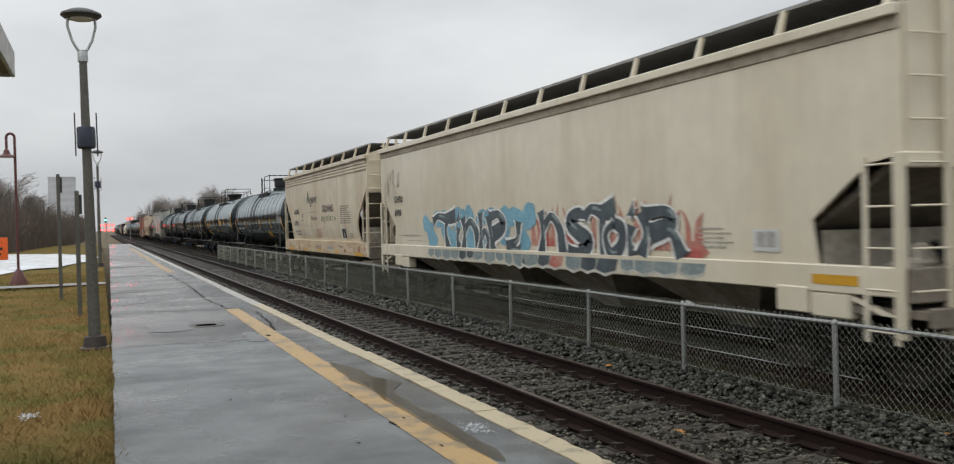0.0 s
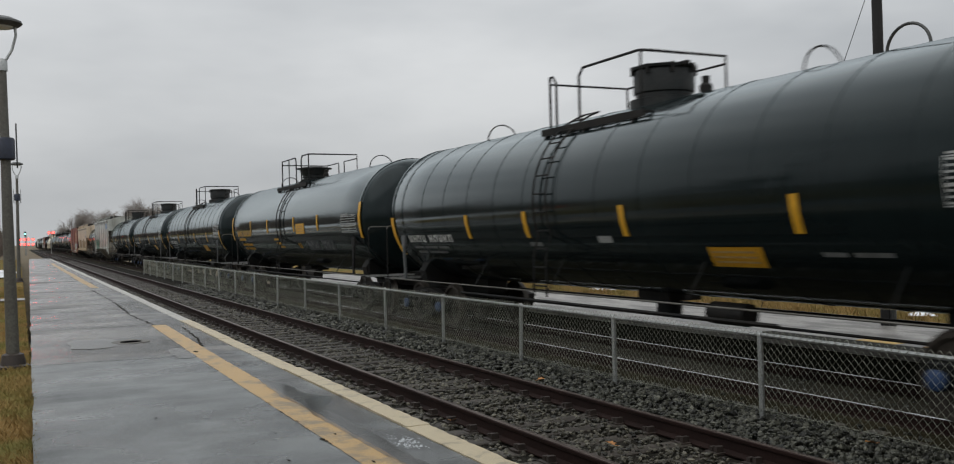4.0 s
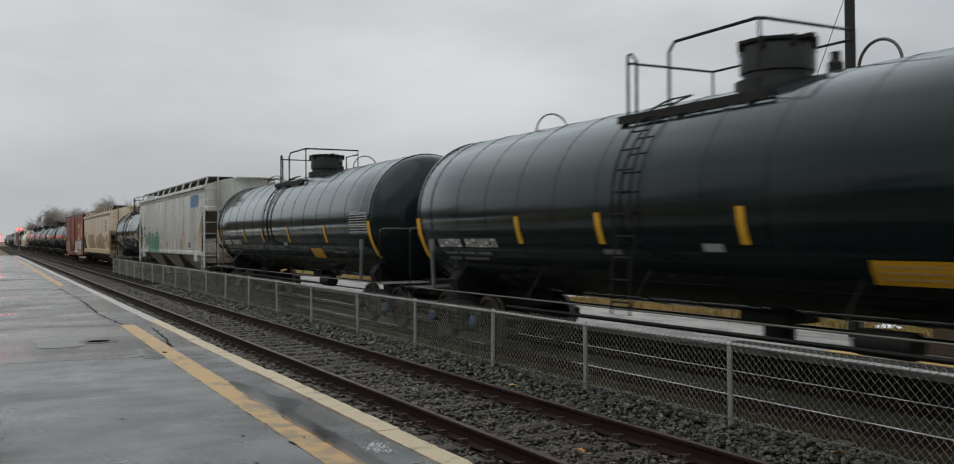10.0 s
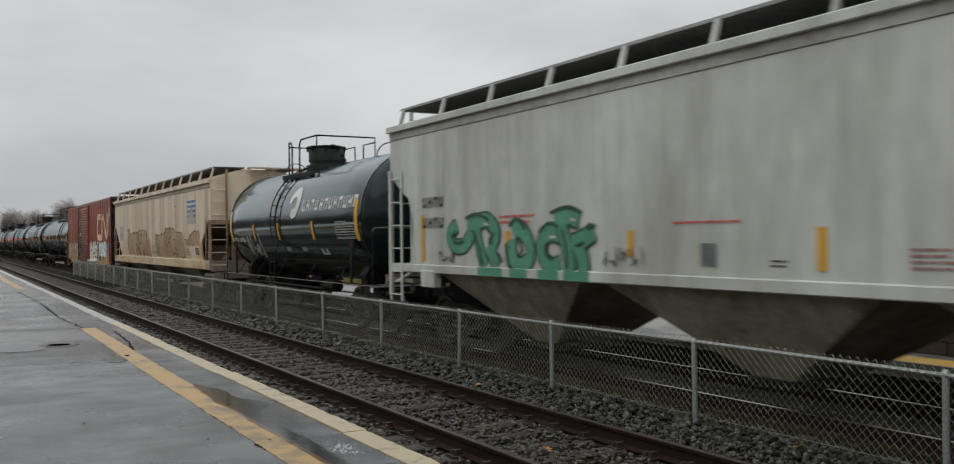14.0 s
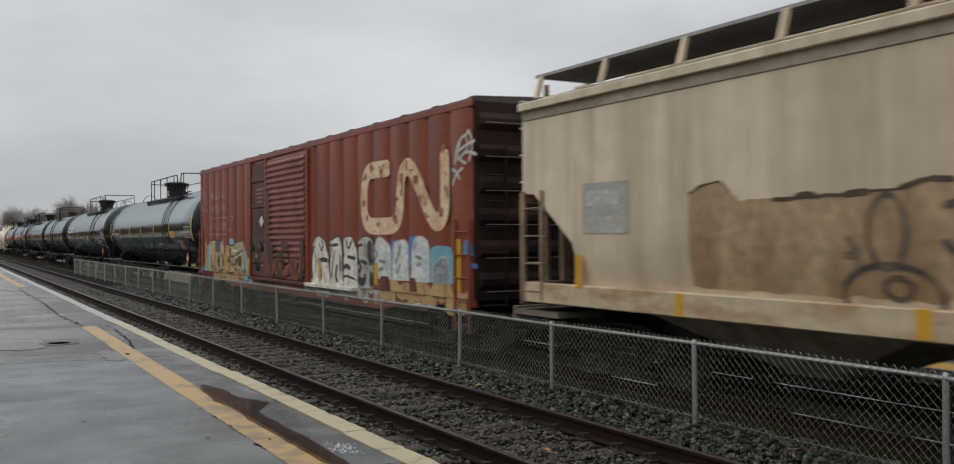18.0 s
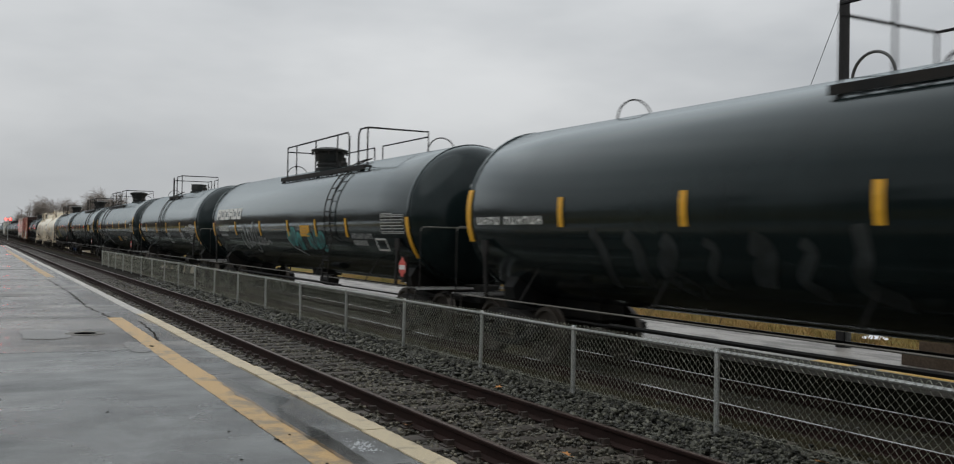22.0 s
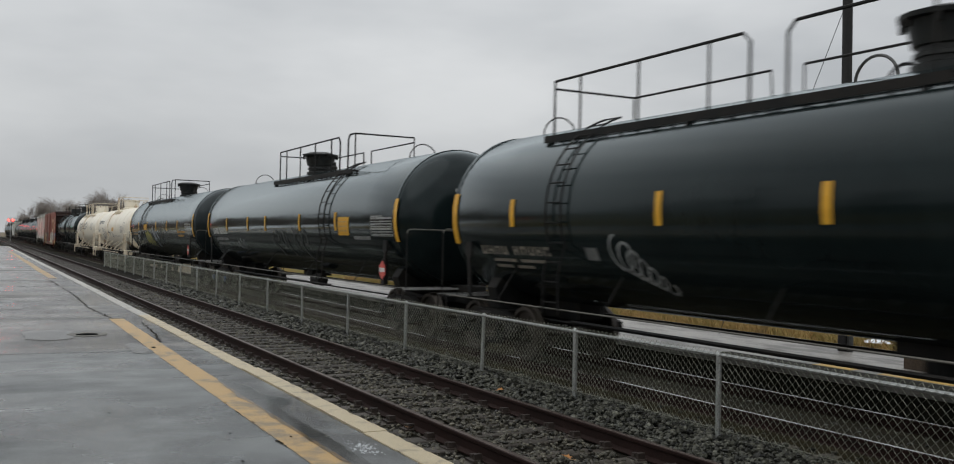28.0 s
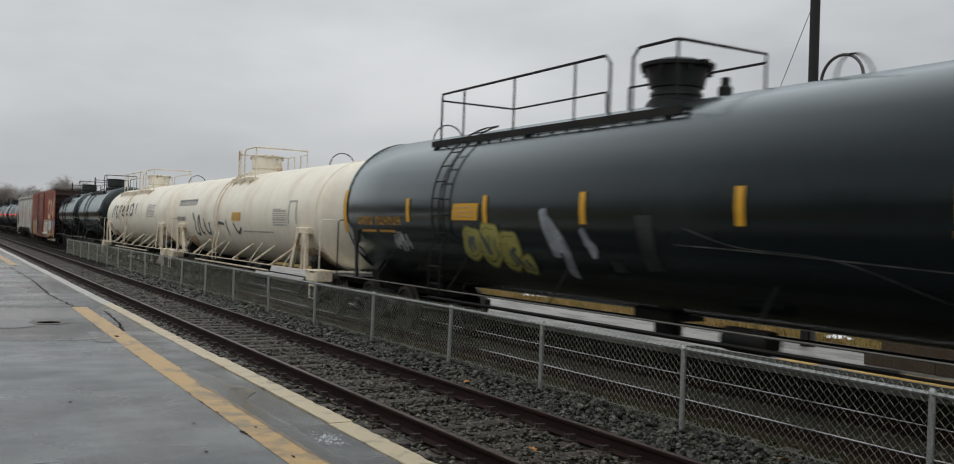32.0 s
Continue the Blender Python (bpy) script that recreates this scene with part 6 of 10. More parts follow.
        bar = rail_bar("end_rail", car, [(-1.42, ye, 2.12), (-1.41, ye, 2.17), (-1.37, ye, 2.205), (-1.3, ye + e * 0.06, 2.21), (-0.9, ye + e * 0.24, 2.205), (0.9, ye + e * 0.24, 2.195), (1.3, ye + e * 0.06, 2.19), (1.37, ye, 2.185), (1.41, ye, 2.15), (1.42, ye, 2.1)], 0.013, M["lamp"] if paint != "cream" else skin)
        for s in (-1, 1):
            rail_bar("end_rail_post", bar, [(s * 1.42, ye, 1.0), (s * 1.42, ye, 2.13)], 0.014, M["under"] if paint != "cream" else skin)
        for s in (-1, 1):
            m = Mesh()
            m.tube([(s * 1.5, ye - e * 0.36, 1.0), (s * 1.5, ye - e * 0.36, 0.4), (s * 1.5, ye, 0.4), (s * 1.5, ye, 1.0)], 0.018, 6)
            m.tube([(s * 1.5, ye - e * 0.36, 0.7), (s * 1.5, ye, 0.7)], 0.018, 6)
            part("step", m, dark, car)
        part("brake_post" if e > 0 else "end_post", Mesh().box(0.5, 0.58, ye - 0.05, ye + 0.05, 0.9, 2.0), M["under"], car)
    # belly: outlet valve, brake cylinder and rods
    belly = Mesh()
    belly.lathe([(0.2, zc - R - 0.32), (0.2, zc - R + 0.05)], 14, "z", (0, dome, 0))
    belly.box(-0.3, 0.3, dome - 0.4, dome + 0.4, zc - R - 0.1, zc - R + 0.1)
    belly.lathe([(0.15, -0.35), (0.15, 0.35)], 12, "y", (-0.7, dome - 2.2, 0.85))
    belly.tube([(-0.6, -half + 1.6, 0.72), (-0.6, half - 1.6, 0.72)], 0.02, 6)
    belly.tube([(0.4, -half + 1.0, 0.8), (0.4, half - 1.0, 0.8)], 0.03, 6)
    part("brake_gear", belly, M["under"], car)
    running_gear(car, L, rear_gap + 0.75, spin=spin, blue=2 if banded else 1 if caps else 0)
    # markings on the near side
    surf = Decal(0, R, zc, 0.002)
    for y in stripes:
        tall = abs(y) > half - 0.7
        m = Decal(0, R, zc, 0.016)
        if tall:
            m.rect(y - 0.085, y + 0.085, stripe_span[0], stripe_span[1], 0.0)
        else:
            m.rect(y - 0.065, y + 0.065, stripe_z - 0.22, stripe_z + 0.22)
        part("stripe", m, M["yellow"], car, "yellow reflective stripe", smooth=0)
    if panel:
        y0, y1, z0, z1 = panel
        m = Decal(0, R, zc, 0.012).rect(y0, y1, z0, z1, -0.06)
        pn = part("warning_panel", m, M["yellow"], car, "yellow warning panel with unreadable small print", smooth=0)
        m = Decal(0, R, zc, 0.016)
        for k in range(3):
            zz = z0 + (z1 - z0) * (0.25 + 0.25 * k)
            m.rect(y0 + 0.08, y1 - 0.1, zz - 0.012, zz + 0.012)
        part("lettering", m, M["ochre"], pn, smooth=0)
    for y0, y1, z0, z1 in blocks:
        m = Decal(0, R, zc, 0.01)
        k, dice = max(2, int((z1 - z0) / 0.056)), random.Random(int(abs(y0) * 100))
        for i in range(k):
            zz, y = z0 + (z1 - z0) * (i + 0.5) / k, y1 - 0.03
            stop = y0 + (0.03 if i < k - 1 else (y1 - y0) * 0.45)
            while y > stop + 0.05:
                w = min(dice.uniform(0.06, 0.26), y - stop)
                m.rect(y - w, y, zz - 0.011, zz + 0.011)
                y -= w + 0.03
        for zz in (z0, z0 + (z1 - z0) * 0.36, z1 - 0.06):
            m.rect(y0, y1, zz - 0.007, zz + 0.007)
        for yy in (y0, (y0 + y1) / 2, y1 - 0.014):
            m.rect(yy, yy + 0.014, z0, z1 - 0.06)
        part("data_block", m, M["block_ink"], car, "ruled block of unreadable data", smooth=0)["kind"] = "stuff"
    for y0, y1, z, h, lengths in words:
        part("lettering", Decal(0, R, zc, 0.008).words(y0, y1, z, h, lengths), M[ink] if h >= 0.125 or ink != "white" else M["row_ink"] if h >= 0.08 else M["faint"], car, "reporting marks as plain bars", smooth=0)["kind"] = "stuff"
    for e in (-1, 1):
        if detail:
            m = Mesh()
            for zz, x0, x1, hh in ((3.03, -0.4, 0.0, 0.04), (3.03, 0.06, 0.4, 0.04), (2.93, -0.26, 0.32, 0.016), (2.87, -0.26, 0.28, 0.016), (2.81, -0.2, 0.3, 0.016), (2.74, -0.26, 0.2, 0.016), (2.67, -0.2, 0.26, 0.016)):
                # lettering on the end, wrapped on the dished head
                row = []
                for i in range(7):
                    x = -e * (x0 + (x1 - x0) * i / 6)
                    for dz in (-hh, hh):
                        rr = min(0.999, math.hypot(x, zz + dz - zc) / R)
                        row.append((x, e * (half + 0.72 * math.sqrt(1 - rr * rr) + 0.012), zz + dz))
                m.add(row, [(2 * i, 2 * i + 1, 2 * i + 3, 2 * i + 2) for i in range(6)])
            part("end_lettering", m, M["row_ink"] if ink == "white" else M[ink], car, "unreadable end lettering", smooth=0)["kind"] = "stuff"
    for y, z in placards:
        q, x = 0.2, -1.46
        shape = [(0, -q), (0.78 * q, -0.42 * q), (0.78 * q, 0.42 * q), (0, q), (-0.78 * q, 0.42 * q), (-0.78 * q, -0.42 * q)]
        band = [(-0.7 * q, -0.045), (0.7 * q, -0.045), (0.7 * q, 0.045), (-0.7 * q, 0.045)]
        pl = part("placard", Mesh().prism([(y + a, z + b) for a, b in shape], x - 0.006, x, "x"), M["red"], car, "red hazard placard")
        part("placard_bar", Mesh().prism([(y + a, z + b) for a, b in band], x - 0.012, x - 0.006, "x"), M["white"], pl, "white bar across the placard")
        part("placard_holder", Mesh().box(x, x + 0.1, y - 0.08, y + 0.08, z - 0.3, z + 0.22), M["under"], car)
        e = 1 if y > 0 else -1
        # its twin faces along the train from the end frame
        ye = e * (half + 0.57)
        pe = part("placard", Mesh().prism([(0.42 + a, z + b) for a, b in shape], ye, ye + e * 0.006, "y"), M["red"], car, "red hazard placard")
        part("placard_bar", Mesh().prism([(0.42 + a, z + b) for a, b in band], ye + e * 0.006, ye + e * 0.012, "y"), M["white"], pe, "white bar across the placard")
    return car, surf


def cream_frame(car, half, surf):
    """The painted braces, posts and rusty skirts of the cream cars."""
    for e in (-1, 1):
        for s in (-1, 1):
            x0, x1 = sorted((s * 1.36, s * 1.43))
            y = e * (half - 0.9)
            part("bolster_leg", Mesh().prism([(y - e * 0.62, 1.04), (y - e * 0.44, 1.04), (y + e * 0.02, 1.9), (y - e * 0.16, 1.9)], x0, x1, "x"), M["cream_rail"], car, "leaning cream bolster leg")
            part("bolster_leg", Mesh().box(x0, x1, min(y + e * 0.42, y + e * 0.56), max(y + e * 0.42, y + e * 0.56), 1.0, 1.95), M["cream_rail"], car, "upright cream bolster leg")
            part("bolster_pad", Mesh().box(min(s * 1.22, s * 1.42), max(s * 1.22, s * 1.42), min(y - e * 0.25, y + e * 0.6), max(y - e * 0.25, y + e * 0.6), 1.86, 2.02, 0.02), M["cream_rail"], car)
            part("end_box", Mesh().box(min(s * 1.1, s * 1.5), max(s * 1.1, s * 1.5), min(e * (half - 0.1), e * (half + 0.6)), max(e * (half - 0.1), e * (half + 0.6)), 0.78, 1.05, 0.02), M["cream_rail"], car, "cream step box at the corner")
        skirt = Decal(0, surf.radius, surf.zc, 0.006)
        for i in range(5):
            bubble(skirt, e * (half - 0.5 - 0.35 * i), 1.3 + 0.05 * i, 0.3, 0.2 - 0.02 * i, i * 1.9, 0.0, 0.0004 * i)
        part("rust_skirt", skirt, M["rust_run"], car, "brown rust creeping up from the saddle", smooth=0)["kind"] = "stuff"
    for s in (-1, 1):
        for k in (-0.62, -0.4, -0.12, 0.3, 0.55):
            rail_bar("rail_brace", car, [(s * 1.5, half * k, 1.03), (s * 1.12, half * k - 0.75, 1.5)], 0.035, M["cream_rail"])


HOP_HALF = 1.6


def hopper_car(u0, u1, label, paint, eave=3.95, sill=(1.15, 1.38), nose=(2.72, 1.5, 2.05), bays=3, deep=False, ends="straight", trim=None, sill_paint=None, chord=None, cut=None, tuck=None, spin=True, walk_dark=True, seams=True, walk_up=0.0, low_ends=True, end_mats=("slope_shade", "end_dust", None), rung_gap=0.43, ladder_top=None, group="covered hoppers"):
    L, uc = u1 - u0, (u0 + u1) / 2
    H, W = L / 2 - 0.75, HOP_HALF
    car = thing("hopper_car", label, "hopper car", (T2, uc, Z2), group)
    CARS.append((car, uc))
    skin = M[paint]
    z0, z1 = sill[0] - Z2, sill[1] - Z2
    ev = eave - Z2
    nz, nin, nz2 = nose[0] - Z2, nose[1], nose[2] - Z2
    # side sheets, cut back at the lower corners
    Decal.tuck = tuck and (z1, tuck, 0.75)
    out = [(-H, ev), (-H, nz)]
    lip = nz - 0.07
    if cut:
        out += [(-H + a, z + 0.05) for a, z in cut] + [(-H + cut[-1][0], z1)]
    elif ends == "round":
        out += [(-H + nin * (0.25 + 0.6 * k / 5), nz - (nz - z1) * ((k + 0.6) / 6) ** 1.25) for k in range(6)]
        out += [(-H + nin, z1)]
    else:
        out += [(-H + nin * 0.35, lip), (-H + nin, nz2), (-H + nin, nz2 - 0.08), (-H + nin * 0.94, z1)]
    right = [(-y, z) for y, z in reversed(out)]
    for s in (-1, 1):
        sheet_ = Mesh().prism(out + right, s * (W - 0.05), s * W, "x").data("side")
        if tuck:
            bm = bmesh.new()
            bm.from_mesh(sheet_)
            for k in range(1, 9):
                bmesh.ops.bisect_plane(bm, geom=bm.verts[:] + bm.edges[:] + bm.faces[:], plane_co=(0, 0, z1 + 0.75 * k / 8), plane_no=(0, 0, 1))
            for v in bm.verts:
                v.co.x -= s * tucked(v.co.z)
            bm.to_mesh(sheet_)
            bm.free()
        part("side", sheet_, skin, car, "painted steel side sheet")
        part("top_chord", Mesh().box(min(s * W, s * (W + 0.09)), max(s * W, s * (W + 0.09)), -H, H, ev - 0.06, ev + 0.06, 0.012), skin, car)
        # the chord's shadow line, painted as a darker band below it
        part("chord_web", Mesh().prism([(s * W, ev - 0.2), (s * (W + 0.02), ev - 0.19), (s * (W + 0.02), ev - 0.06), (s * W, ev - 0.06)], -H + 0.02, H - 0.02, "y"), M[chord or "chord_soft"], car, "darker band under the chord, its shade put into the colour")
        part("side_sill", Mesh().box(min(s * (W - 0.12), s * (W + 0.03)), max(s * (W - 0.12), s * (W + 0.03)), -H + 0.05, H - 0.05, z0, z1, 0.015), M[sill_paint or paint], car)
        n = int(2 * H / 1.9)
        for i in range(1, n):
            y = -H + 2 * H * i / n
            if abs(y) < H - nin - 0.1 and not tuck and seams:
                part("seam", Mesh().box(min(s * W, s * (W + 0.005)), max(s * W, s * (W + 0.005)), y - 0.03, y + 0.03, z1, ev - 0.2), skin, car)
    # vaulted roof
    roof = [(-W - 0.02, ev), (-W - 0.02, ev + 0.03)]
    for i in range(9):
        a = -1 + 2 * i / 8
        roof.append((a * (W - 0.03), ev + 0.05 + 0.34 * (1 - abs(a) ** 2.2)))
    roof += [(W + 0.02, ev + 0.03), (W + 0.02, ev)]
    part("roof", Mesh().prism(roof, -H, H, "y"), skin, car)
    ridge = ev + 0.39 + walk_up
    # roof walk on stands, and the loading hatches
    for s in (-1, 1):
        wm = Mesh()
        for k in range(16):
            x = s * (0.5 + 0.058 * k)
            wm.box(x - 0.02, x + 0.02, -H + 0.1, H - 0.1, ridge - 0.02, ridge + 0.015)
        wm.box(s * 0.48 - 0.015, s * 0.48 + 0.015, -H + 0.1, H - 0.1, ridge - 0.03, ridge + 0.02)
        grate = part("roof_walk", wm, M["walk_steel"] if walk_dark else M["galv"], car, "dark open grating roof walk")
        grate["kind"] = "stuff"
        part("walk_edge", Mesh().box(s * 1.42 - 0.012, s * 1.42 + 0.012, -H + 0.1, H - 0.1, ridge - 0.015, ridge + 0.025), M["walk_edge"], grate, "thin pale edge angle")
        n = int(2 * H / 1.55)
        for i in range(n + 1):
            y = -H + 0.25 + (2 * H - 0.5) * i / n
            part("walk_stand", Mesh().prism([(s * 1.385, ridge), (s * 1.44, ridge), (s * 1.545, ridge - 0.33), (s * 1.48, ridge - 0.33)], y - 0.032, y + 0.032, "y"), skin, car)
    for e in (-1, 1):
        em = Mesh()
        for k in range(5):
            yk = e * (H + 0.02 + 0.075 * k)
            em.box(-0.4, 1.36, yk - 0.02, yk + 0.02, ridge - 0.03, ridge + 0.005)
        for x in (-0.36, 0.5, 1.32):
            em.box(x - 0.02, x + 0.02, min(e * (H - 0.1), e * (H + 0.36)), max(e * (H - 0.1), e * (H + 0.36)), ridge - 0.07, ridge - 0.03)
        part("end_walk", em, skin, car, "grating walk across the roof's end")["kind"] = "stuff"
    part("hatch_cover", Mesh().box(-0.35, 0.35, -H + 0.8, H - 0.8, ridge - 0.06, ridge + 0.03, 0.03), skin, car)
    post = M[end_mats[2]] if end_mats[2] else skin
    for e in (-1, 1):
        # end wall above, slope sheet below with its shade in a dark colour, dark underneath
        part("end_wall", Mesh().prism([(-W + 0.05, nz), (-W + 0.05, ev)] + roof[2:-2] + [(W - 0.05, ev), (W - 0.05, nz)], e * H - 0.03, e * H + 0.03, "y"), skin, car)
        part("slope_sheet", Mesh().prism([(e * (H - 0.05), nz), (e * (H - nin * 1.9), z0 + 0.1), (e * (H - nin * 1.9 - 0.1), z0 + 0.1), (e * (H - 0.16), nz + 0.05)], -W + 0.17, W - 0.17, "x"), M[end_mats[0]], car, "sloping end sheet of the hopper, shade put into its dark colour")
        part("bulkhead", Mesh().box(-W + 0.14, W - 0.14, min(e * (H - nin * 0.97), e * (H - nin * 1.0)), max(e * (H - nin * 0.97), e * (H - nin * 1.0)), z0, nz2 - 0.12), M[end_mats[1]], car, "dusty plate below the slope")
        part("end_beam", Mesh().box(-W, W, e * H - 0.06, e * H + 0.06, nz - 0.14, nz + 0.02, 0.015), post, car)
        part("end_sill", Mesh().box(-W, W, min(e * H, e * (H + 0.1)), max(e * H, e * (H + 0.1)), z0 - 0.05, z1, 0.015), M["chord_dirt"], car, "grimy end sill")
        part("centre_sill", Mesh().box(-0.25, 0.25, min(e * (H + 0.2), e * (H - nin * 2)), max(e * (H + 0.2), e * (H - nin * 2)), 0.72, 1.1, 0.02), M["under"], car)
        part("end_deck", Mesh().box(-W + 0.1, W - 0.1, min(e * (H - nin), e * H), max(e * (H - nin), e * H), z0 - 0.02, z0 + 0.04), M["under"], car)
        for x in (-0.85, 0.85):
            part("end_post", Mesh().box(x - 0.07, x + 0.07, e * H - 0.06, e * H + 0.04, z1, nz), post, car)
        for s in (-1, 1):
            part("corner_post", Mesh().box(s * W - 0.04, s * W + 0.03, e * (H - 0.02) - 0.05, e * (H - 0.02) + 0.05, max(z0 - 0.45, 0.68) if low_ends else z0, nz + 0.02, 0.01), post, car)
            ladder(car, s * (W + 0.03), e * (H - 0.5) - 0.03, e * (H - 0.06), max(z0 - 0.55, 0.62) if low_ends else z1 - 0.25, ladder_top or nz, rung_gap, 0.013, post)
            lad = part("end_ladder", Mesh().box(s * (W - 0.5) - 0.03, s * (W - 0.5) + 0.03, e * (H + 0.1) - 0.03, e * (H + 0.1) + 0.03, z0 - 0.4, ev + 0.4), post, car)
            rung = Mesh().tube([(s * (W - 0.02), e * (H + 0.1), 0), (s * (W - 0.5), e * (H + 0.1), 0)], 0.013, 5).data("rung")
            rung.materials.append(skin)
            z = (max(z0 - 0.55, 0.62) if low_ends else z1 - 0.25) + 0.12
            while z < ev + 0.3:
                part("rung", rung, None, lad, at=(0, 0, z))
                z += rung_gap
        # end platform with a low channel, pads over the trucks
        part("end_platform", Mesh().box(-W + 0.02, W - 0.02, min(e * (H - 0.85), e * (H + 0.3)), max(e * (H - 0.85), e * (H + 0.3)), z0 - 0.2, z0 - 0.12).box(-W + 0.02, W - 0.02, e * (H + 0.3) - 0.03, e * (H + 0.3) + 0.03, z0 - 0.28, z0 - 0.08, 0.01), M["chord_dirt"], car, "grimy end platform")
        for s in (-1, 1) if low_ends else ():
            yp = e * (H - 1.6)
            part("jacking_pad", Mesh().box(min(s * (W - 0.1), s * (W + 0.05)), max(s * (W - 0.1), s * (W + 0.05)), yp - 0.26, yp + 0.26, z0 - 0.25, z0 + 0.05, 0.015), M[sill_paint or paint], car)
            part("platform_bracket", Mesh().prism([(e * (H - 0.9), z0), (e * (H - 0.75), z0), (e * (H - 0.1), z0 - 0.2), (e * (H - 0.3), z0 - 0.2)], s * (W - 0.06), s * W, "x"), skin, car)
        if e < 0:
            zw = z0 + 0.78
            hub = Mesh().lathe([(0.22, -0.02), (0.28, -0.02), (0.28, 0.02), (0.22, 0.02)], 20, "y", (-0.62, e * (H + 0.2), zw))
            for k in range(5):
                a = 2 * math.pi * k / 5
                hub.tube([(-0.62, e * (H + 0.2), zw), (-0.62 + 0.25 * math.cos(a), e * (H + 0.2), zw + 0.25 * math.sin(a))], 0.016, 5)
            part("brake_wheel", hub, M["chord_dirt"], car, "rusty hand brake wheel")
            part("brake_housing", Mesh().box(-0.78, -0.46, e * (H + 0.06) - 0.1, e * (H + 0.06) + 0.1, zw - 0.24, zw + 0.14, 0.05), M[end_mats[1]], car, "dusty hand brake housing")
            part("brake_chain", Mesh().tube([(-0.5, e * (H + 0.05), zw - 0.15), (-0.45, e * (H - 0.1), z0 - 0.1)], 0.018, 5), M["under"], car)
            part("control_valve", Mesh().box(-1.15, -0.85, e * (H - 0.35) - 0.12, e * (H - 0.35) + 0.12, z0 + 0.0, z0 + 0.38, 0.05).lathe([(0.0, 0.3), (0.09, 0.3), (0.09, 0.52), (0.0, 0.55)], 10, "z", (-1.0, e * (H - 0.35), z0)), M[end_mats[1]], car, "dusty brake control valve")
            part("brake_cylinder", Mesh().lathe([(0.0, -0.35), (0.16, -0.35), (0.18, -0.28), (0.18, 0.22), (0.08, 0.3), (0.03, 0.3), (0.03, 0.62), (0.0, 0.62)], 14, "x", (-0.5, e * (H - 0.95), z0 + 0.14)), M[end_mats[1]], car, "dusty brake cylinder")
            for k, (xa, za, xb, zb) in enumerate(((-1.25, 0.08, 0.9, 0.12), (-1.0, 0.3, 0.6, 0.42), (-1.3, -0.1, 1.2, -0.06))):
                yk = e * (H - 0.2 - 0.17 * k)
                part("brake_pipe", Mesh().tube([(xa, yk, z0 + za), ((xa + xb) / 2, yk - e * 0.06, z0 + za + 0.05), (xb, yk, z0 + zb), (xb + 0.1, yk - e * 0.1, z0 - 0.15)], 0.02, 6), M["chord_dirt"], car)
            part("brake_lever", Mesh().prism([(-1.2, z0 + 0.55), (-1.12, z0 + 0.58), (-0.55, z0 - 0.05), (-0.62, z0 - 0.1)], e * (H - 0.05) - 0.012, e * (H - 0.05) + 0.012, "y"), M["under"], car)
            part("air_hose", Mesh().tube([(-0.35, e * (H + 0.25), z0 - 0.3), (-0.33, e * (H + 0.45), z0 - 0.5), (-0.3, e * (H + 0.62), z0 - 0.55)], 0.025, 6), M["under"], car, "black rubber air hose")
        part("brake_tank", Mesh().lathe([(0.05, -0.5), (0.2, -0.45), (0.2, 0.45), (0.05, 0.5)], 14, "x", (0.1, e * (H - 0.6), z0 + 0.3)), M[end_mats[1]], car)
    # bottom bays with their gates
    span = 2 * (H - nin * 1.5)
    for i in range(bays):
        c = -span / 2 + span * (i + 0.5) / bays
        w = span / bays * (0.46 if deep else 0.4)
        zb = 0.42 if not deep else 0.3
        m = Mesh()
        v = [(-W + 0.1, c - w, z0 + 0.05), (W - 0.1, c - w, z0 + 0.05), (W - 0.1, c + w, z0 + 0.05), (-W + 0.1, c + w, z0 + 0.05),
             (-0.62, c - 0.3, zb), (0.62, c - 0.3, zb), (0.62, c + 0.3, zb), (-0.62, c + 0.3, zb)]
        m.add(v, [(0, 1, 2, 3), (4, 7, 6, 5), (0, 4, 5, 1), (1, 5, 6, 2), (2, 6, 7, 3), (3, 7, 4, 0)])
        bay = part("hopper_bay", m, M["bay_dust"], car, "tapering bottom hopper")
        part("gate", Mesh().box(-0.72, 0.72, c - 0.36, c + 0.36, zb - 0.12, zb, 0.02), M["under"], bay)
    running_gear(car, L, 2.35, spin=spin)
    return car, Decal(W, proud=0.002), H


def stripes_on(car, name, spots, mat, label, proud=0.012):
    """Flat strips of tape on a car's side, each a part of its own: (y0, y1, z0, z1)."""
    for y0, y1, z0, z1 in spots:
        part(name, Decal(HOP_HALF, proud=proud).rect(y0, y1, z0, z1), mat, car, label, smooth=0)


def hopper_stencils(car, H, y_marks, ink, z=2.6, rows=((1.1, 0.16), (0.85, 0.16))):
    m = Decal(HOP_HALF, proud=0.012)
    zz = z
    for w, h in rows:
        m.words(y_marks - w, y_marks, zz, h, (4,))
        zz -= 0.36
    part("lettering", m, M[ink], car, "reporting marks as plain bars", smooth=0)


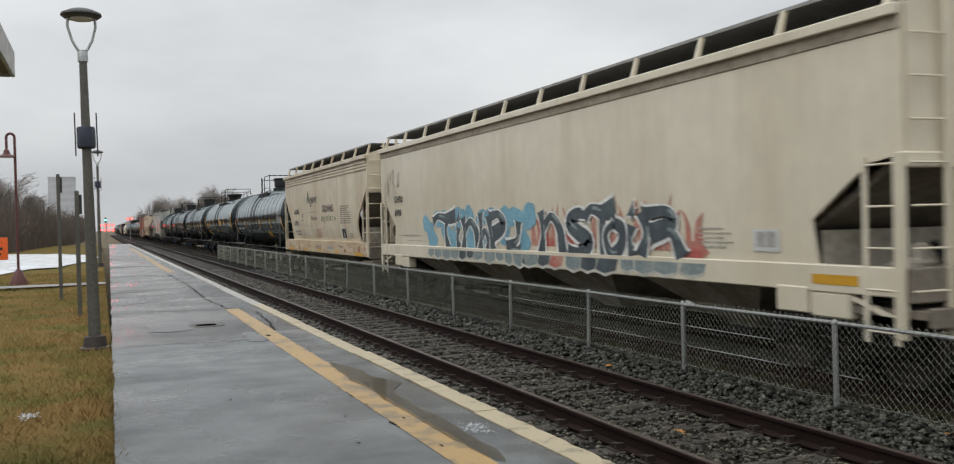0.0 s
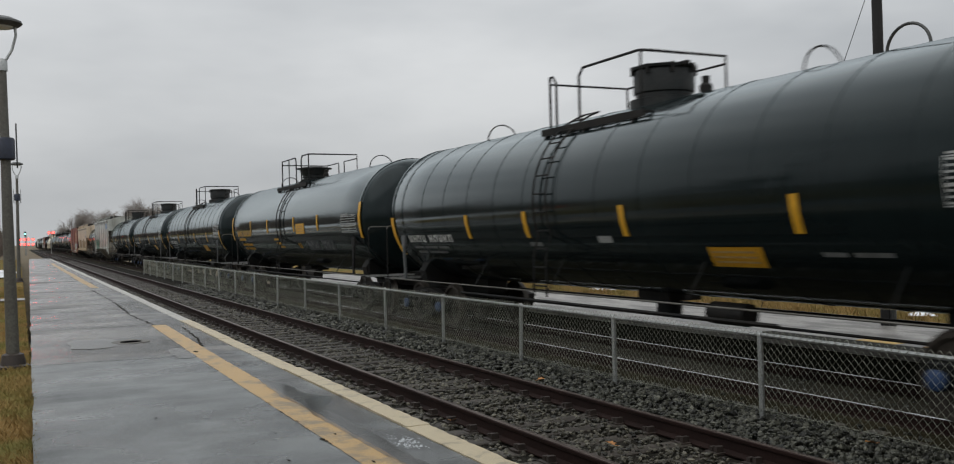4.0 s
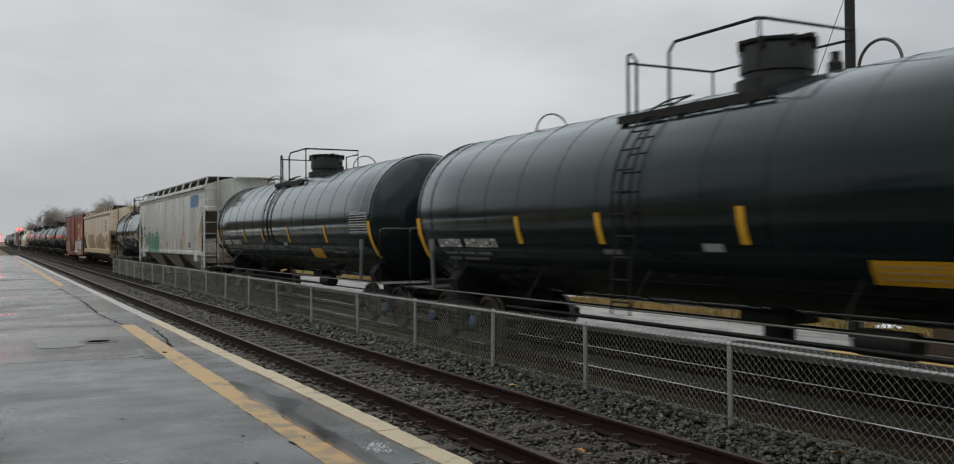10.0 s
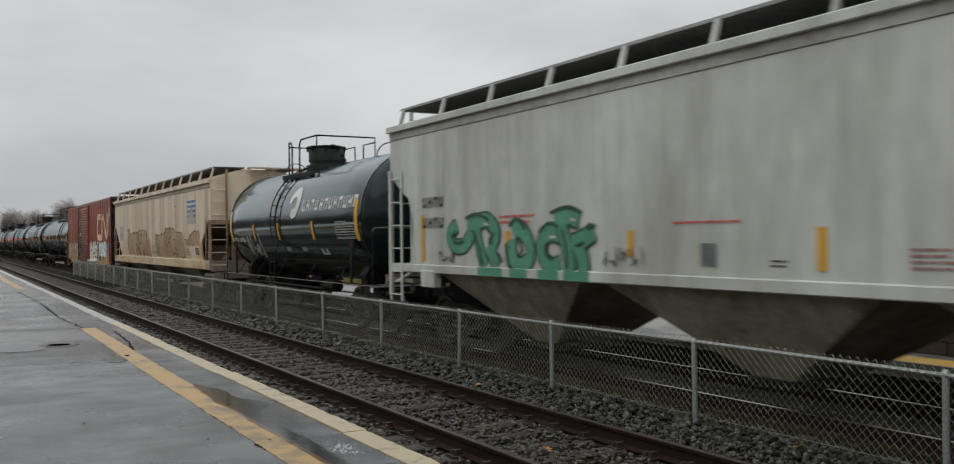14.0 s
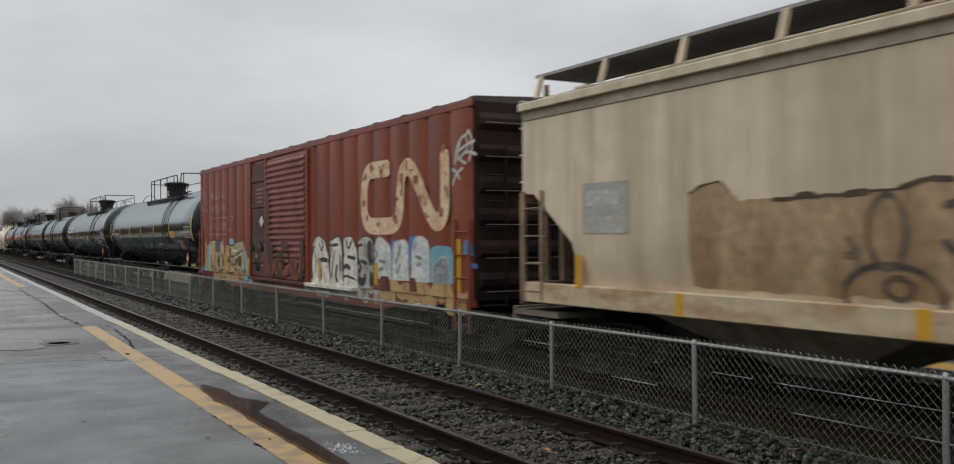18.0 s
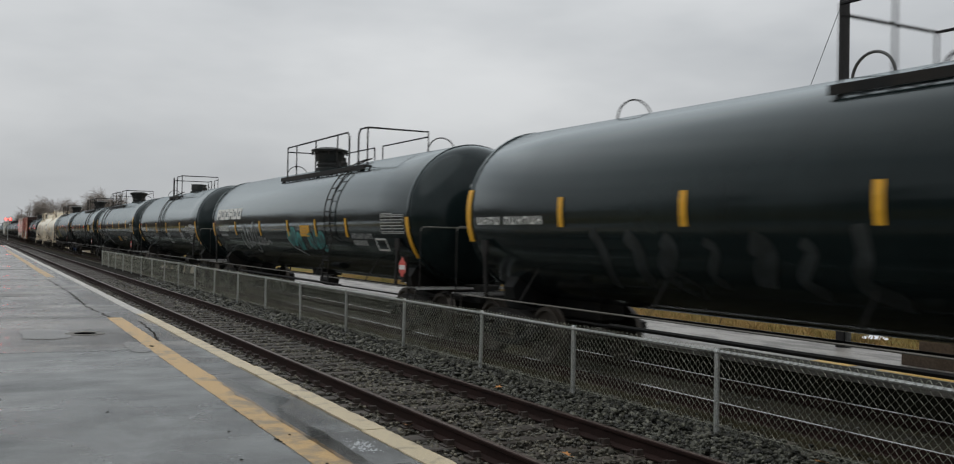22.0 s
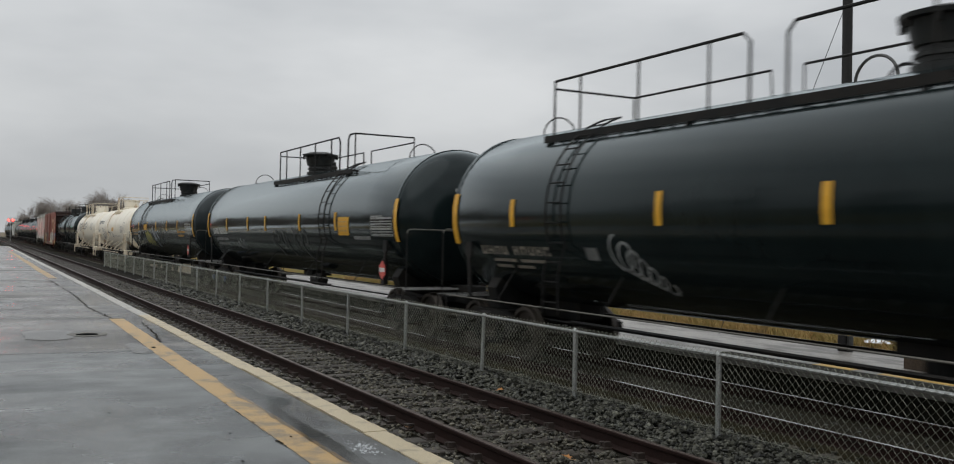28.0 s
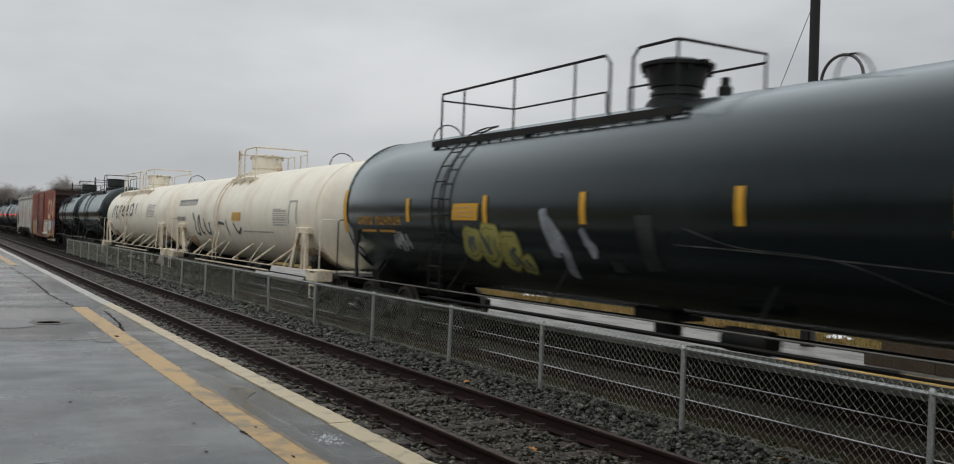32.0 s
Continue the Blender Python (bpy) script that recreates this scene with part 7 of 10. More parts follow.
def small_print(car, y0, y1, z0, z1, rows, ink, name="small_print", surf=None):
    m = Decal(HOP_HALF, proud=0.012) if surf is None else Decal(surf.half, surf.radius, surf.zc, 0.01)
    rnd = random.Random(int(abs(y0 * 37 + z0 * 91)))
    for i in range(rows):
        z = z1 - (z1 - z0) * (i + 0.5) / rows
        h = (z1 - z0) / rows * 0.4
        y, stop = y1, y0 + rnd.uniform(0, 0.3) * (y1 - y0)
        while y > stop + 0.04:
            w = min(rnd.uniform(0.06, 0.24), y - stop)
            m.rect(y - w, y, z - h / 2, z + h / 2)
            y -= w + 0.028
    part(name, m, M[ink], car, "small print as plain bars", smooth=0)["kind"] = "stuff"


# narrow grooves between the pressed panels of the box car's sides
RISE = 0.045
GROOVES = [-9.146 + 0.807 * i for i in range(10)] + [3.23 + 0.807 * i for i in range(8)]


def side_fill(half, y0, y1, top, foot, proud):
    """Paint that follows the pressed panels, from the foot up to the line top(y)."""
    n = max(6, int((y1 - y0) / 0.035))
    v = []
    for i in range(n + 1):
        y = y0 + (y1 - y0) * i / n
        gap = min(abs(y - g) for g in GROOVES)
        x = -(half + RISE * max(0.0, min(1.0, (gap - 0.03) / 0.1)) + proud)
        v += [(x, y, foot), (x, y, max(foot + 0.002, top(y)))]
    return Mesh().add(v, [(2 * i, 2 * i + 2, 2 * i + 3, 2 * i + 1) for i in range(n)])


def box_car(u0, u1, label, spin=True, group="box cars"):
    L, uc = u1 - u0, (u0 + u1) / 2
    H, W = L / 2 - 0.72, 1.58
    car = thing("box_car", label, "box car", (T2, uc, Z2), group)
    CARS.append((car, uc))
    skin = M["rustbrown"]
    z0, ev = 0.98, 4.2
    for s in (-1, 1):
        part("side", Mesh().box(min(s * (W - 0.06), s * W), max(s * (W - 0.06), s * W), -H, H, z0, ev), skin, car)
        for g in GROOVES:
            a, b = g + 0.03, min(g + 0.777, H)
            if s < 0 and -1.8 < g < 3.1:
                continue
            part("side_panel", Mesh().prism([(s * W, a), (s * (W + RISE), a + 0.1), (s * (W + RISE), b - 0.1), (s * W, b)], z0 + 0.03, ev - 0.08, "z"), skin, car)
        part("side_sill", Mesh().prism([(-H, z0), (H, z0), (H, z0 - 0.12), (H - 2.4, z0 - 0.16), (H - 3.6, z0 - 0.36), (-H + 3.6, z0 - 0.36), (-H + 2.4, z0 - 0.16), (-H, z0 - 0.12)], s * (W - 0.05), s * (W + 0.005), "x"), skin, car)
        part("top_chord", Mesh().box(min(s * W, s * (W + 0.05)), max(s * W, s * (W + 0.05)), -H, H, ev - 0.08, ev + 0.04, 0.01), skin, car)
    # sliding door with pressed ribs, and the plug door behind it
    x = -W
    door = part("sliding_door", Mesh().box(x - 0.09, x - 0.02, -1.4, 1.68, z0 + 0.02, ev - 0.16, 0.01), M["door_pale"], car, "chalky ribbed sliding door")
    for k in range(20):
        z = z0 + 0.16 + k * (ev - z0 - 0.45) / 19
        part("door_rib", Mesh().prism([(x - 0.09, z - 0.06), (x - 0.14, z - 0.02), (x - 0.14, z + 0.02), (x - 0.09, z + 0.06)], -1.32, 1.6, "y"), M["door_pale"], door)
    for k, (y, z, ry, rz) in enumerate(((1.3, 1.5, 0.3, 0.5), (0.5, 1.25, 0.5, 0.22), (-0.8, 1.2, 0.5, 0.18), (1.45, 2.6, 0.12, 0.7), (0.1, 1.85, 0.3, 0.1), (-1.2, 1.6, 0.16, 0.4))):
        stain = Decal(W, proud=0.1405)
        bubble(stain, y, z, ry, rz, k * 1.9, 0.0, 0.0004 * k)
        part("grime", stain, M["door_soot"], door, "dark greasy grime over the lower ribs", smooth=0)
    plug = part("plug_door", Mesh().box(x - 0.075, x - 0.01, 1.8, 3.1, z0 + 0.02, ev - 0.16, 0.01), M["door_grime"], car, "grimy plug door with dark bars")
    for z in (1.4, 2.1, 2.9, 3.6):
        part("door_bar", Mesh().box(x - 0.1, x - 0.07, 1.85, 3.05, z - 0.05, z + 0.05), M["door_grime"], plug)
        # a black strip paints the shadow below each bar
        part("door_gap", Mesh().box(x - 0.085, x - 0.07, 1.84, 3.06, z - 0.085, z - 0.052), M["under"], plug, "dark strip painted as the shadow under the bar")
    for y, z in ((2.05, 1.72), (2.9, 1.72), (2.45, 1.2)):
        part("door_latch", Mesh().box(x - 0.13, x - 0.07, y - 0.12, y + 0.12, z - 0.05, z + 0.06, 0.012).tube([(x - 0.12, y - 0.1, z), (x - 0.14, y + 0.05, z + 0.22)], 0.02, 5), M["under"], plug, "dark iron latch")
    part("door_plate", Mesh().box(x - 0.085, x - 0.075, 2.05, 2.21, 1.28, 1.47), M["white"], plug, "small pale plate")
    for y in (1.74, 3.16, -1.46):
        part("door_post", Mesh().box(x - 0.12, x, y - 0.06, y + 0.06, z0, ev - 0.1, 0.008), skin, car)
    part("door_track", Mesh().box(x - 0.16, x, -4.3, -1.4, z0 - 0.08, z0, 0.008), M["bone_dirty"], car, "paint-smeared door track")
    part("door_track", Mesh().box(x - 0.16, x, -1.398, 3.2, z0 - 0.08, z0, 0.008), M["door_grime"], car, "grimy door track")
    m = Mesh().prism([(1.9, 2.45), (2.08, 2.62), (2.3, 2.48), (2.12, 2.31)], x - 0.11, x - 0.1, "x")
    part("placard", m, M["white"], car, "blank white diamond placard")
    # roof: low ridge with raised carlines
    ridge = ev + 0.13
    part("roof", Mesh().prism([(-W - 0.03, ev), (-W - 0.03, ev + 0.06), (0, ridge), (W + 0.03, ev + 0.06), (W + 0.03, ev)], -H, H, "y"), M["roof"], car, "dull grey metal roof")
    for i in range(15):
        y = -H + 0.1 + (2 * H - 0.2) * i / 14
        part("carline", Mesh().prism([(-W, ev + 0.06), (0, ridge), (W, ev + 0.06), (W, ev + 0.09), (0, ridge + 0.035), (-W, ev + 0.09)], y - 0.1, y + 0.1, "y"), M["roof"], car)
    for e in (-1, 1):
        # the end's dark colour holds dirt and the shade of the gap between cars
        part("end_wall", Mesh().box(-W, W, e * H - 0.04, e * H + 0.04, z0, ev), M["end_grime_shade"], car, "corrugated end, dark with dirt and the painted shade between cars")
        for k in range(6):
            z = z0 + 0.3 + k * 0.52
            part("end_rib", Mesh().prism([(e * (H + 0.03), z - 0.16), (e * (H + 0.12), z - 0.05), (e * (H + 0.12), z + 0.05), (e * (H + 0.03), z + 0.16)], -W + 0.05, W - 0.05, "x"), M["end_grime_shade"], car)
        for z in (1.12, 1.66, 2.2, 2.75, 3.3, 3.85):
            part("grab_bar", Mesh().tube([(-W + 0.12, e * (H + 0.17), z), (0.55, e * (H + 0.17), z)], 0.008, 5), M["end_bar"], car, "thin pale grab bar")
        part("centre_sill", Mesh().box(-0.25, 0.25, min(e * (H - 2.5), e * (H + 0.2)), max(e * (H - 2.5), e * (H + 0.2)), 0.68, z0, 0.02), M["under"], car)
        for s in (-1, 1):
            ladder(car, s * (W + 0.08), e * (H - 0.55), e * (H - 0.06), 0.45, 2.3, 0.38, 0.013, skin)
            lad = part("end_ladder", Mesh().box(s * (W - 0.5) - 0.02, s * (W - 0.5) + 0.02, e * (H + 0.16) - 0.015, e * (H + 0.16) + 0.015, 0.85, 3.5), M["end_grime_shade"], car)
            rung = Mesh().tube([(s * (W - 0.05), e * (H + 0.16), 0), (s * (W - 0.5), e * (H + 0.16), 0)], 0.013, 5).data("rung")
            rung.materials.append(M["end_grime_shade"])
            for k in range(7):
                part("rung", rung, None, lad, at=(0, 0, 0.9 + k * 0.42))
    part("underframe", Mesh().box(-0.9, 0.9, -H + 2.6, H - 2.6, 0.72, z0, 0.02), M["under"], car)
    running_gear(car, L, 2.35, spin=spin)
    face = W + RISE
    # worn cream ribbon emblem, a plain bent band in place of the railway's mark
    band = curve([(-6.0, 3.33), (-5.3, 3.34), (-4.95, 3.3), (-4.78, 3.1), (-4.73, 2.7), (-4.8, 2.4), (-5.05, 2.25), (-5.6, 2.23), (-6.15, 2.25), (-6.4, 2.45), (-6.46, 2.9), (-6.55, 3.2), (-6.8, 3.3),
                  (-7.05, 3.15), (-7.4, 2.75), (-7.72, 2.38), (-7.98, 2.27), (-8.2, 2.42), (-8.24, 2.8), (-8.23, 3.49)], 6)
    emb = part("emblem", Decal(face).ribbon(band, 0.33), M["worn_cream"], car, "worn cream bent-band emblem", smooth=0)
    rust = Decal(face, proud=0.0065)
    rnd = random.Random(41)
    for i in range(34):
        y, z = rnd.choice(band)
        bubble(rust, y + rnd.uniform(-0.12, 0.12), z + rnd.uniform(-0.13, 0.13), rnd.uniform(0.02, 0.09), rnd.uniform(0.02, 0.11), i, 0.0, 0.0001 * i)
    part("rust_patch", rust, M["rust_peel"], emb, "rust showing through the peeling paint", smooth=0)["kind"] = "stuff"
    # reporting marks in three panels, cut by the grooves, as bars
    m = Decal(face, proud=0.005)
    for a, b, n in ((7.36, 7.92, 3), (6.56, 7.17, 3), (5.86, 6.35, 3)):
        m.words(a, b, 3.36, 0.26, (n,)).words(a, b, 2.95, 0.24, (n,)).words(a, b, 2.4, 0.24, (n,))
        m.rect(a - 0.03, b + 0.03, 2.64, 2.67).rect(a - 0.03, b + 0.03, 2.14, 2.17)
    m.words(5.16, 5.32, 2.66, 0.07, (3,)).words(5.35, 5.55, 2.28, 0.05, (3,))
    part("lettering", m, M["faded"], car, "faded reporting marks as plain bars", smooth=0)["kind"] = "stuff"
    part("stencil_frame", Decal(face, proud=0.005).rect(5.08, 5.4, 2.54, 2.555).rect(5.08, 5.4, 2.8, 2.815).rect(5.08, 5.095, 2.54, 2.815).rect(5.385, 5.4, 2.54, 2.815), M["faded"], car, "thin pale square frame", smooth=0)
    looping_tag(car, Decal(face, proud=0.005), 8.2, 8.9, 3.25, 3.6, M["faded"], 3, 0.045, "pale looping tag")
    scribble(car, Decal(face, proud=0.005), 8.15, 8.95, 2.85, 3.1, M["faded"], 6, 0.05, 71, "pale chalked tag")
    for a, b, c, d in ((2.41, 2.68, 1.5, 1.58), (1.95, 2.2, 1.02, 1.06), (1.95, 2.6, 3.3, 3.34), (2.0, 2.6, 3.19, 3.23), (1.95, 2.5, 3.08, 3.12), (2.0, 2.55, 2.97, 3.01)):
        part("door_stencil", Decal(W, proud=0.104).rect(a, b, c, d), M["faded_pink"], plug, "worn pale stencil", smooth=0)
    for k, (y, z, ry, rz) in enumerate(((2.35, 1.95, 0.5, 0.22), (2.0, 1.6, 0.3, 0.3), (2.75, 1.75, 0.25, 0.35), (2.2, 1.15, 0.6, 0.1))):
        stain = Decal(W, proud=0.0985)
        bubble(stain, y, z, ry, rz, k * 1.7, 0.2, 0.0004 * k)
        part("grime", stain, M["door_soot"], plug, "dark greasy grime", smooth=0)

    # crowded bone-white letters along the sill, turning to grey-blue, over ochre and pale blue
    def fill(name, mat, words_, y0, y1, top, foot=0.985, proud=0.004, parent=None):
        return part(name, side_fill(W, y0, y1, top, foot, proud), M[mat], parent or car, words_, smooth=0)

    def hump(y0, y1, z0, z1, power=4.0, lean=0.0, wave=0.0):
        """The rounded top of a letter over the side."""
        def top(y):
            u = (2 * y - y0 - y1) / (y1 - y0)
            return z0 + (z1 - z0) * max(0.0, 1 - abs(u) ** power) ** (1 / power) + lean * u + wave * math.sin(9 * y)
        return top

    fill("graffiti_cloud", "ochre", "ochre spray below the letters", -9.0, -5.45, lambda y: 1.2 + 0.07 * math.sin(6 * y) + 0.04 * math.sin(15 * y) - 0.12 * max(0, -8.2 - y), 0.985, 0.002)
    for y0, y1, z0, z1 in ((-6.3, -5.95, 1.3, 1.97), (-7.25, -6.65, 1.45, 2.03), (-8.62, -7.5, 1.22, 1.86), (-9.15, -8.85, 1.7, 1.95), (-9.35, -9.05, 1.5, 1.58)):
        fill("graffiti_cloud", "sky_blue" if y0 > -8.3 and y0 < -7.4 or y0 == -8.62 else "strong_blue", "blue spray between the letters", y0, y1, hump(y0, y1, z0, z1, 3.0), z0, 0.003)
    letters = ((-2.67, -1.62, 2.04, "bone_dirty"), (-3.46, -2.69, 1.99, "bone_dirty"), (-4.3, -3.5, 2.02, "bone_dirty"), (-5.12, -4.33, 2.0, "worn_bone"), (-6.02, -5.2, 1.99, "pale_spray"),
               (-6.72, -6.1, 1.95, "pale_spray"), (-7.62, -6.92, 2.02, "pale_spray"), (-8.3, -7.78, 1.62, "grey_spray"))
    inks = ((((0.62, 0.98), (0.72, 0.85), (0.62, 0.72), (0.5, 0.9)), ((0.4, 0.46), (0.7, 0.52), (1.0, 0.5)), ((0.55, 0.42), (0.64, 0.2), (0.55, 0.03)), ((0.06, 0.05), (0.03, 0.5), (0.16, 0.84)), ((0.2, 0.7), (0.3, 0.5), (0.2, 0.2))),
            (((0.5, 0.75), (0.35, 0.4), (0.25, 0.1)), ((0.72, 0.45), (0.6, 0.2), (0.75, 0.05)), ((0.12, 0.95), (0.3, 0.8), (0.22, 0.6)), ((0.3, 0.88), (0.8, 0.9)), ((0.9, 0.7), (0.95, 0.3))),
            (((0.3, 0.98), (0.5, 0.8), (0.75, 0.98)), ((0.02, 0.33), (0.35, 0.42), (0.6, 0.36)), ((0.05, 0.1), (0.3, 0.2), (0.95, 0.14)), ((0.42, 0.62), (0.95, 0.58)), ((0.12, 0.9), (0.2, 0.6))),
            (((0.85, 0.98), (0.8, 0.7), (0.95, 0.5)), ((0.3, 0.55), (0.7, 0.5)), ((0.08, 0.18), (0.4, 0.1), (0.62, 0.26)), ((0.96, 0.34), (0.9, 0.03)), ((0.1, 0.86), (0.42, 0.9)), ((0.1, 0.6), (0.3, 0.4), (0.12, 0.3))),
            (((0.03, 0.85), (0.2, 0.62), (0.04, 0.45)), ((0.35, 0.45), (0.75, 0.42)), ((0.3, 0.2), (0.6, 0.26))),
            (((0.2, 0.4), (0.5, 0.7), (0.58, 0.95)), ((0.3, 0.15), (0.6, 0.42))),
            (((0.2, 0.58), (0.62, 0.52)), ((0.3, 0.36), (0.55, 0.42)), ((0.15, 0.75), (0.3, 0.9))),
            (((0.1, 0.7), (0.5, 0.85), (0.9, 0.7)), ((0.3, 0.3), (0.7, 0.35))))
    for k, ((y0, y1, zt, mat), lines) in enumerate(zip(letters, inks)):
        z0 = 0.985 if k < 4 else 1.2
        body = fill("graffiti_letter", mat, "bone-white sprayed letter with black cuts" if k < 4 else "grey-blue sprayed letter", y0, y1, hump(y0, y1, z0, zt, (3.0, 5.0, 3.6, 6.0, 2.6, 4.0, 2.8, 4.0)[k], 0.05 * (-1) ** k, 0.018), z0, 0.006 + 0.0002 * k)
        fill("graffiti_outline", "soot" if k < 4 else "chalk_thin", "thin outline", y0 - 0.025, y1 + 0.025, hump(y0 - 0.025, y1 + 0.025, z0, zt + 0.025, (3.0, 5.0, 3.6, 6.0, 2.6, 4.0, 2.8, 4.0)[k], 0.05 * (-1) ** k, 0.018), z0, 0.0045 + 0.0002 * k, body)
        cut = Decal(face, proud=0.009)
        for q, line in enumerate(lines):
            w = ((0.06, 0.1, 0.05, 0.07, 0.045, 0.08)[q] if k < 3 else (0.16, 0.08, 0.17, 0.13, 0.06, 0.1)[q] if k == 3 else 0.07)
            cut.ribbon(curve([(y1 - (y1 - y0) * a, z0 + 0.02 + (zt - z0 - 0.05) * b) for a, b in line], 6), w, 0.0002 * q)
        part("graffiti_cut", cut, M["soot" if k < 4 else "grey_ink"], body, "dark inner strokes", smooth=0)
    for y0, y1, z0, z1 in ((-5.9, -5.5, 0.99, 1.26), (-7.14, -6.84, 1.02, 1.27)):
        fill("graffiti_patch", "maroon", "dull red sprayed patch", y0, y1, hump(y0, y1, z0, z1, 6.0), z0, 0.011)
    # pale and ochre paint run down over the side sill
    rnd = random.Random(8)
    for k, (y0, y1, mat) in enumerate(((-5.6, -1.25, "worn_bone"), (-8.9, -5.6, "ochre"), (4.1, 7.3, "ochre"), (3.3, 4.0, "sky_blue"))):
        m = Decal(W, proud=0.009 + 0.002 * k)
        y = y0
        while y < y1:
            w, drop = rnd.uniform(0.18, 0.5), rnd.uniform(0.66, 0.86)
            m.add([m.at(y, 0.975), m.at(y, drop + 0.05), m.at(y + w * 0.5, drop), m.at(y + w, drop + 0.06), m.at(y + w, 0.975)], [(0, 1, 2, 3, 4)])
            y += w + rnd.choice((0.0, 0.0, 0.05))
        part("graffiti_drip", m, M[mat], car, "sprayed paint run down over the sill", smooth=0)["kind"] = "stuff"

    # the ochre piece beyond the doors
    for y0, y1, z0, z1, power in ((7.75, 8.3, 1.0, 1.86, 3.0), (8.3, 9.0, 0.985, 1.2, 3.0), (5.0, 5.65, 1.7, 2.03, 3.0), (6.2, 6.5, 1.8, 2.04, 3.0), (3.5, 4.15, 1.0, 1.68, 1.6), (3.2, 3.8, 0.985, 1.08, 3.0)):
        fill("graffiti_cloud", "sky_blue", "pale blue spray round the letters", y0, y1, hump(y0, y1, z0, z1, power), z0, 0.003)
    for k, (y0, y1, knots, mat) in enumerate(((7.0, 8.05, ((8.05, 1.2), (7.98, 1.7), (7.8, 1.95), (7.3, 1.97), (7.0, 1.95)), "ochre"), (6.1, 7.05, ((7.05, 1.96), (6.4, 1.93), (6.1, 1.8)), "tan_spray"),
                                              (5.0, 6.12, ((6.12, 1.55), (5.85, 1.8), (5.4, 1.84), (5.0, 1.83)), "ochre"), (4.06, 5.02, ((5.02, 1.83), (4.6, 1.92), (4.12, 1.96), (4.06, 1.7)), "tan_spray"), (3.6, 4.3, ((4.3, 1.4), (4.1, 1.3), (3.8, 1.08), (3.6, 1.0)), "tan_spray"))):
        ys, zs = [q[0] for q in reversed(knots)], [q[1] for q in reversed(knots)]
        fill("graffiti_letter", mat, "ochre sprayed letter in thin dark outlines", y0, y1, lambda y: float(np.interp(y, ys, zs)) + 0.015 * math.sin(11 * y), 0.985, 0.005 + 0.0004 * k)
    cut = Decal(face, proud=0.0095)
    for q, (w, line) in enumerate(((0.04, ((7.8, 1.94), (7.3, 1.98), (6.4, 1.93))), (0.05, ((5.75, 1.83), (5.0, 1.82), (4.6, 1.91), (4.1, 1.95))), (0.06, ((5.6, 1.47), (5.2, 1.5), (4.85, 1.49), (4.6, 1.56), (4.1, 1.68))),
                                   (0.04, ((7.78, 1.85), (7.6, 1.5), (7.72, 1.1))), (0.05, ((7.55, 1.3), (7.35, 1.1), (7.5, 1.0))), (0.05, ((7.15, 1.55), (7.22, 1.2), (7.0, 1.0))), (0.06, ((6.5, 1.6), (6.3, 1.35), (6.42, 1.02))),
                                   (0.04, ((6.2, 1.45), (5.95, 1.68))), (0.12, ((5.58, 1.42), (5.45, 1.3))), (0.05, ((5.6, 1.3), (5.5, 1.15), (5.6, 1.0))), (0.04, ((5.08, 1.22), (4.7, 1.38))), (0.04, ((5.02, 1.28), (4.75, 1.27))),
                                   (0.04, ((5.0, 1.12), (4.66, 1.1))), (0.05, ((4.22, 1.22), (4.0, 1.02))), (0.04, ((3.95, 1.2), (3.7, 1.02))), (0.04, ((6.8, 1.0), (6.2, 1.08), (5.6, 1.0), (5.0, 1.03))), (0.05, ((6.95, 1.3), (6.6, 1.4))))):
        cut.ribbon(curve(line, 6), w, 0.0001 * q)
    part("graffiti_cut", cut, M["soot"], car, "thin dark strokes through the ochre letters", smooth=0)["kind"] = "stuff"
    part("graffiti_cut", Decal(face, proud=0.0098).ribbon(curve([(7.75, 1.9), (7.3, 1.93), (6.5, 1.89)], 6), 0.035).ribbon(curve([(5.0, 1.79), (4.6, 1.87), (4.12, 1.92)], 6), 0.035).ribbon(curve([(5.0, 1.45), (4.6, 1.51), (4.1, 1.63)], 6), 0.05), M["bone"], car, "pale highlights along the letters", smooth=0)["kind"] = "stuff"
    part("graffiti_patch", Decal(face, proud=0.012).rect(6.62, 7.14, 1.6, 1.93), M["slate"], car, "dark slate square", smooth=0)
    part("graffiti_patch", Decal(face, proud=0.012).rect(4.22, 4.6, 1.23, 1.51), M["maroon"], car, "dull maroon square", smooth=0)
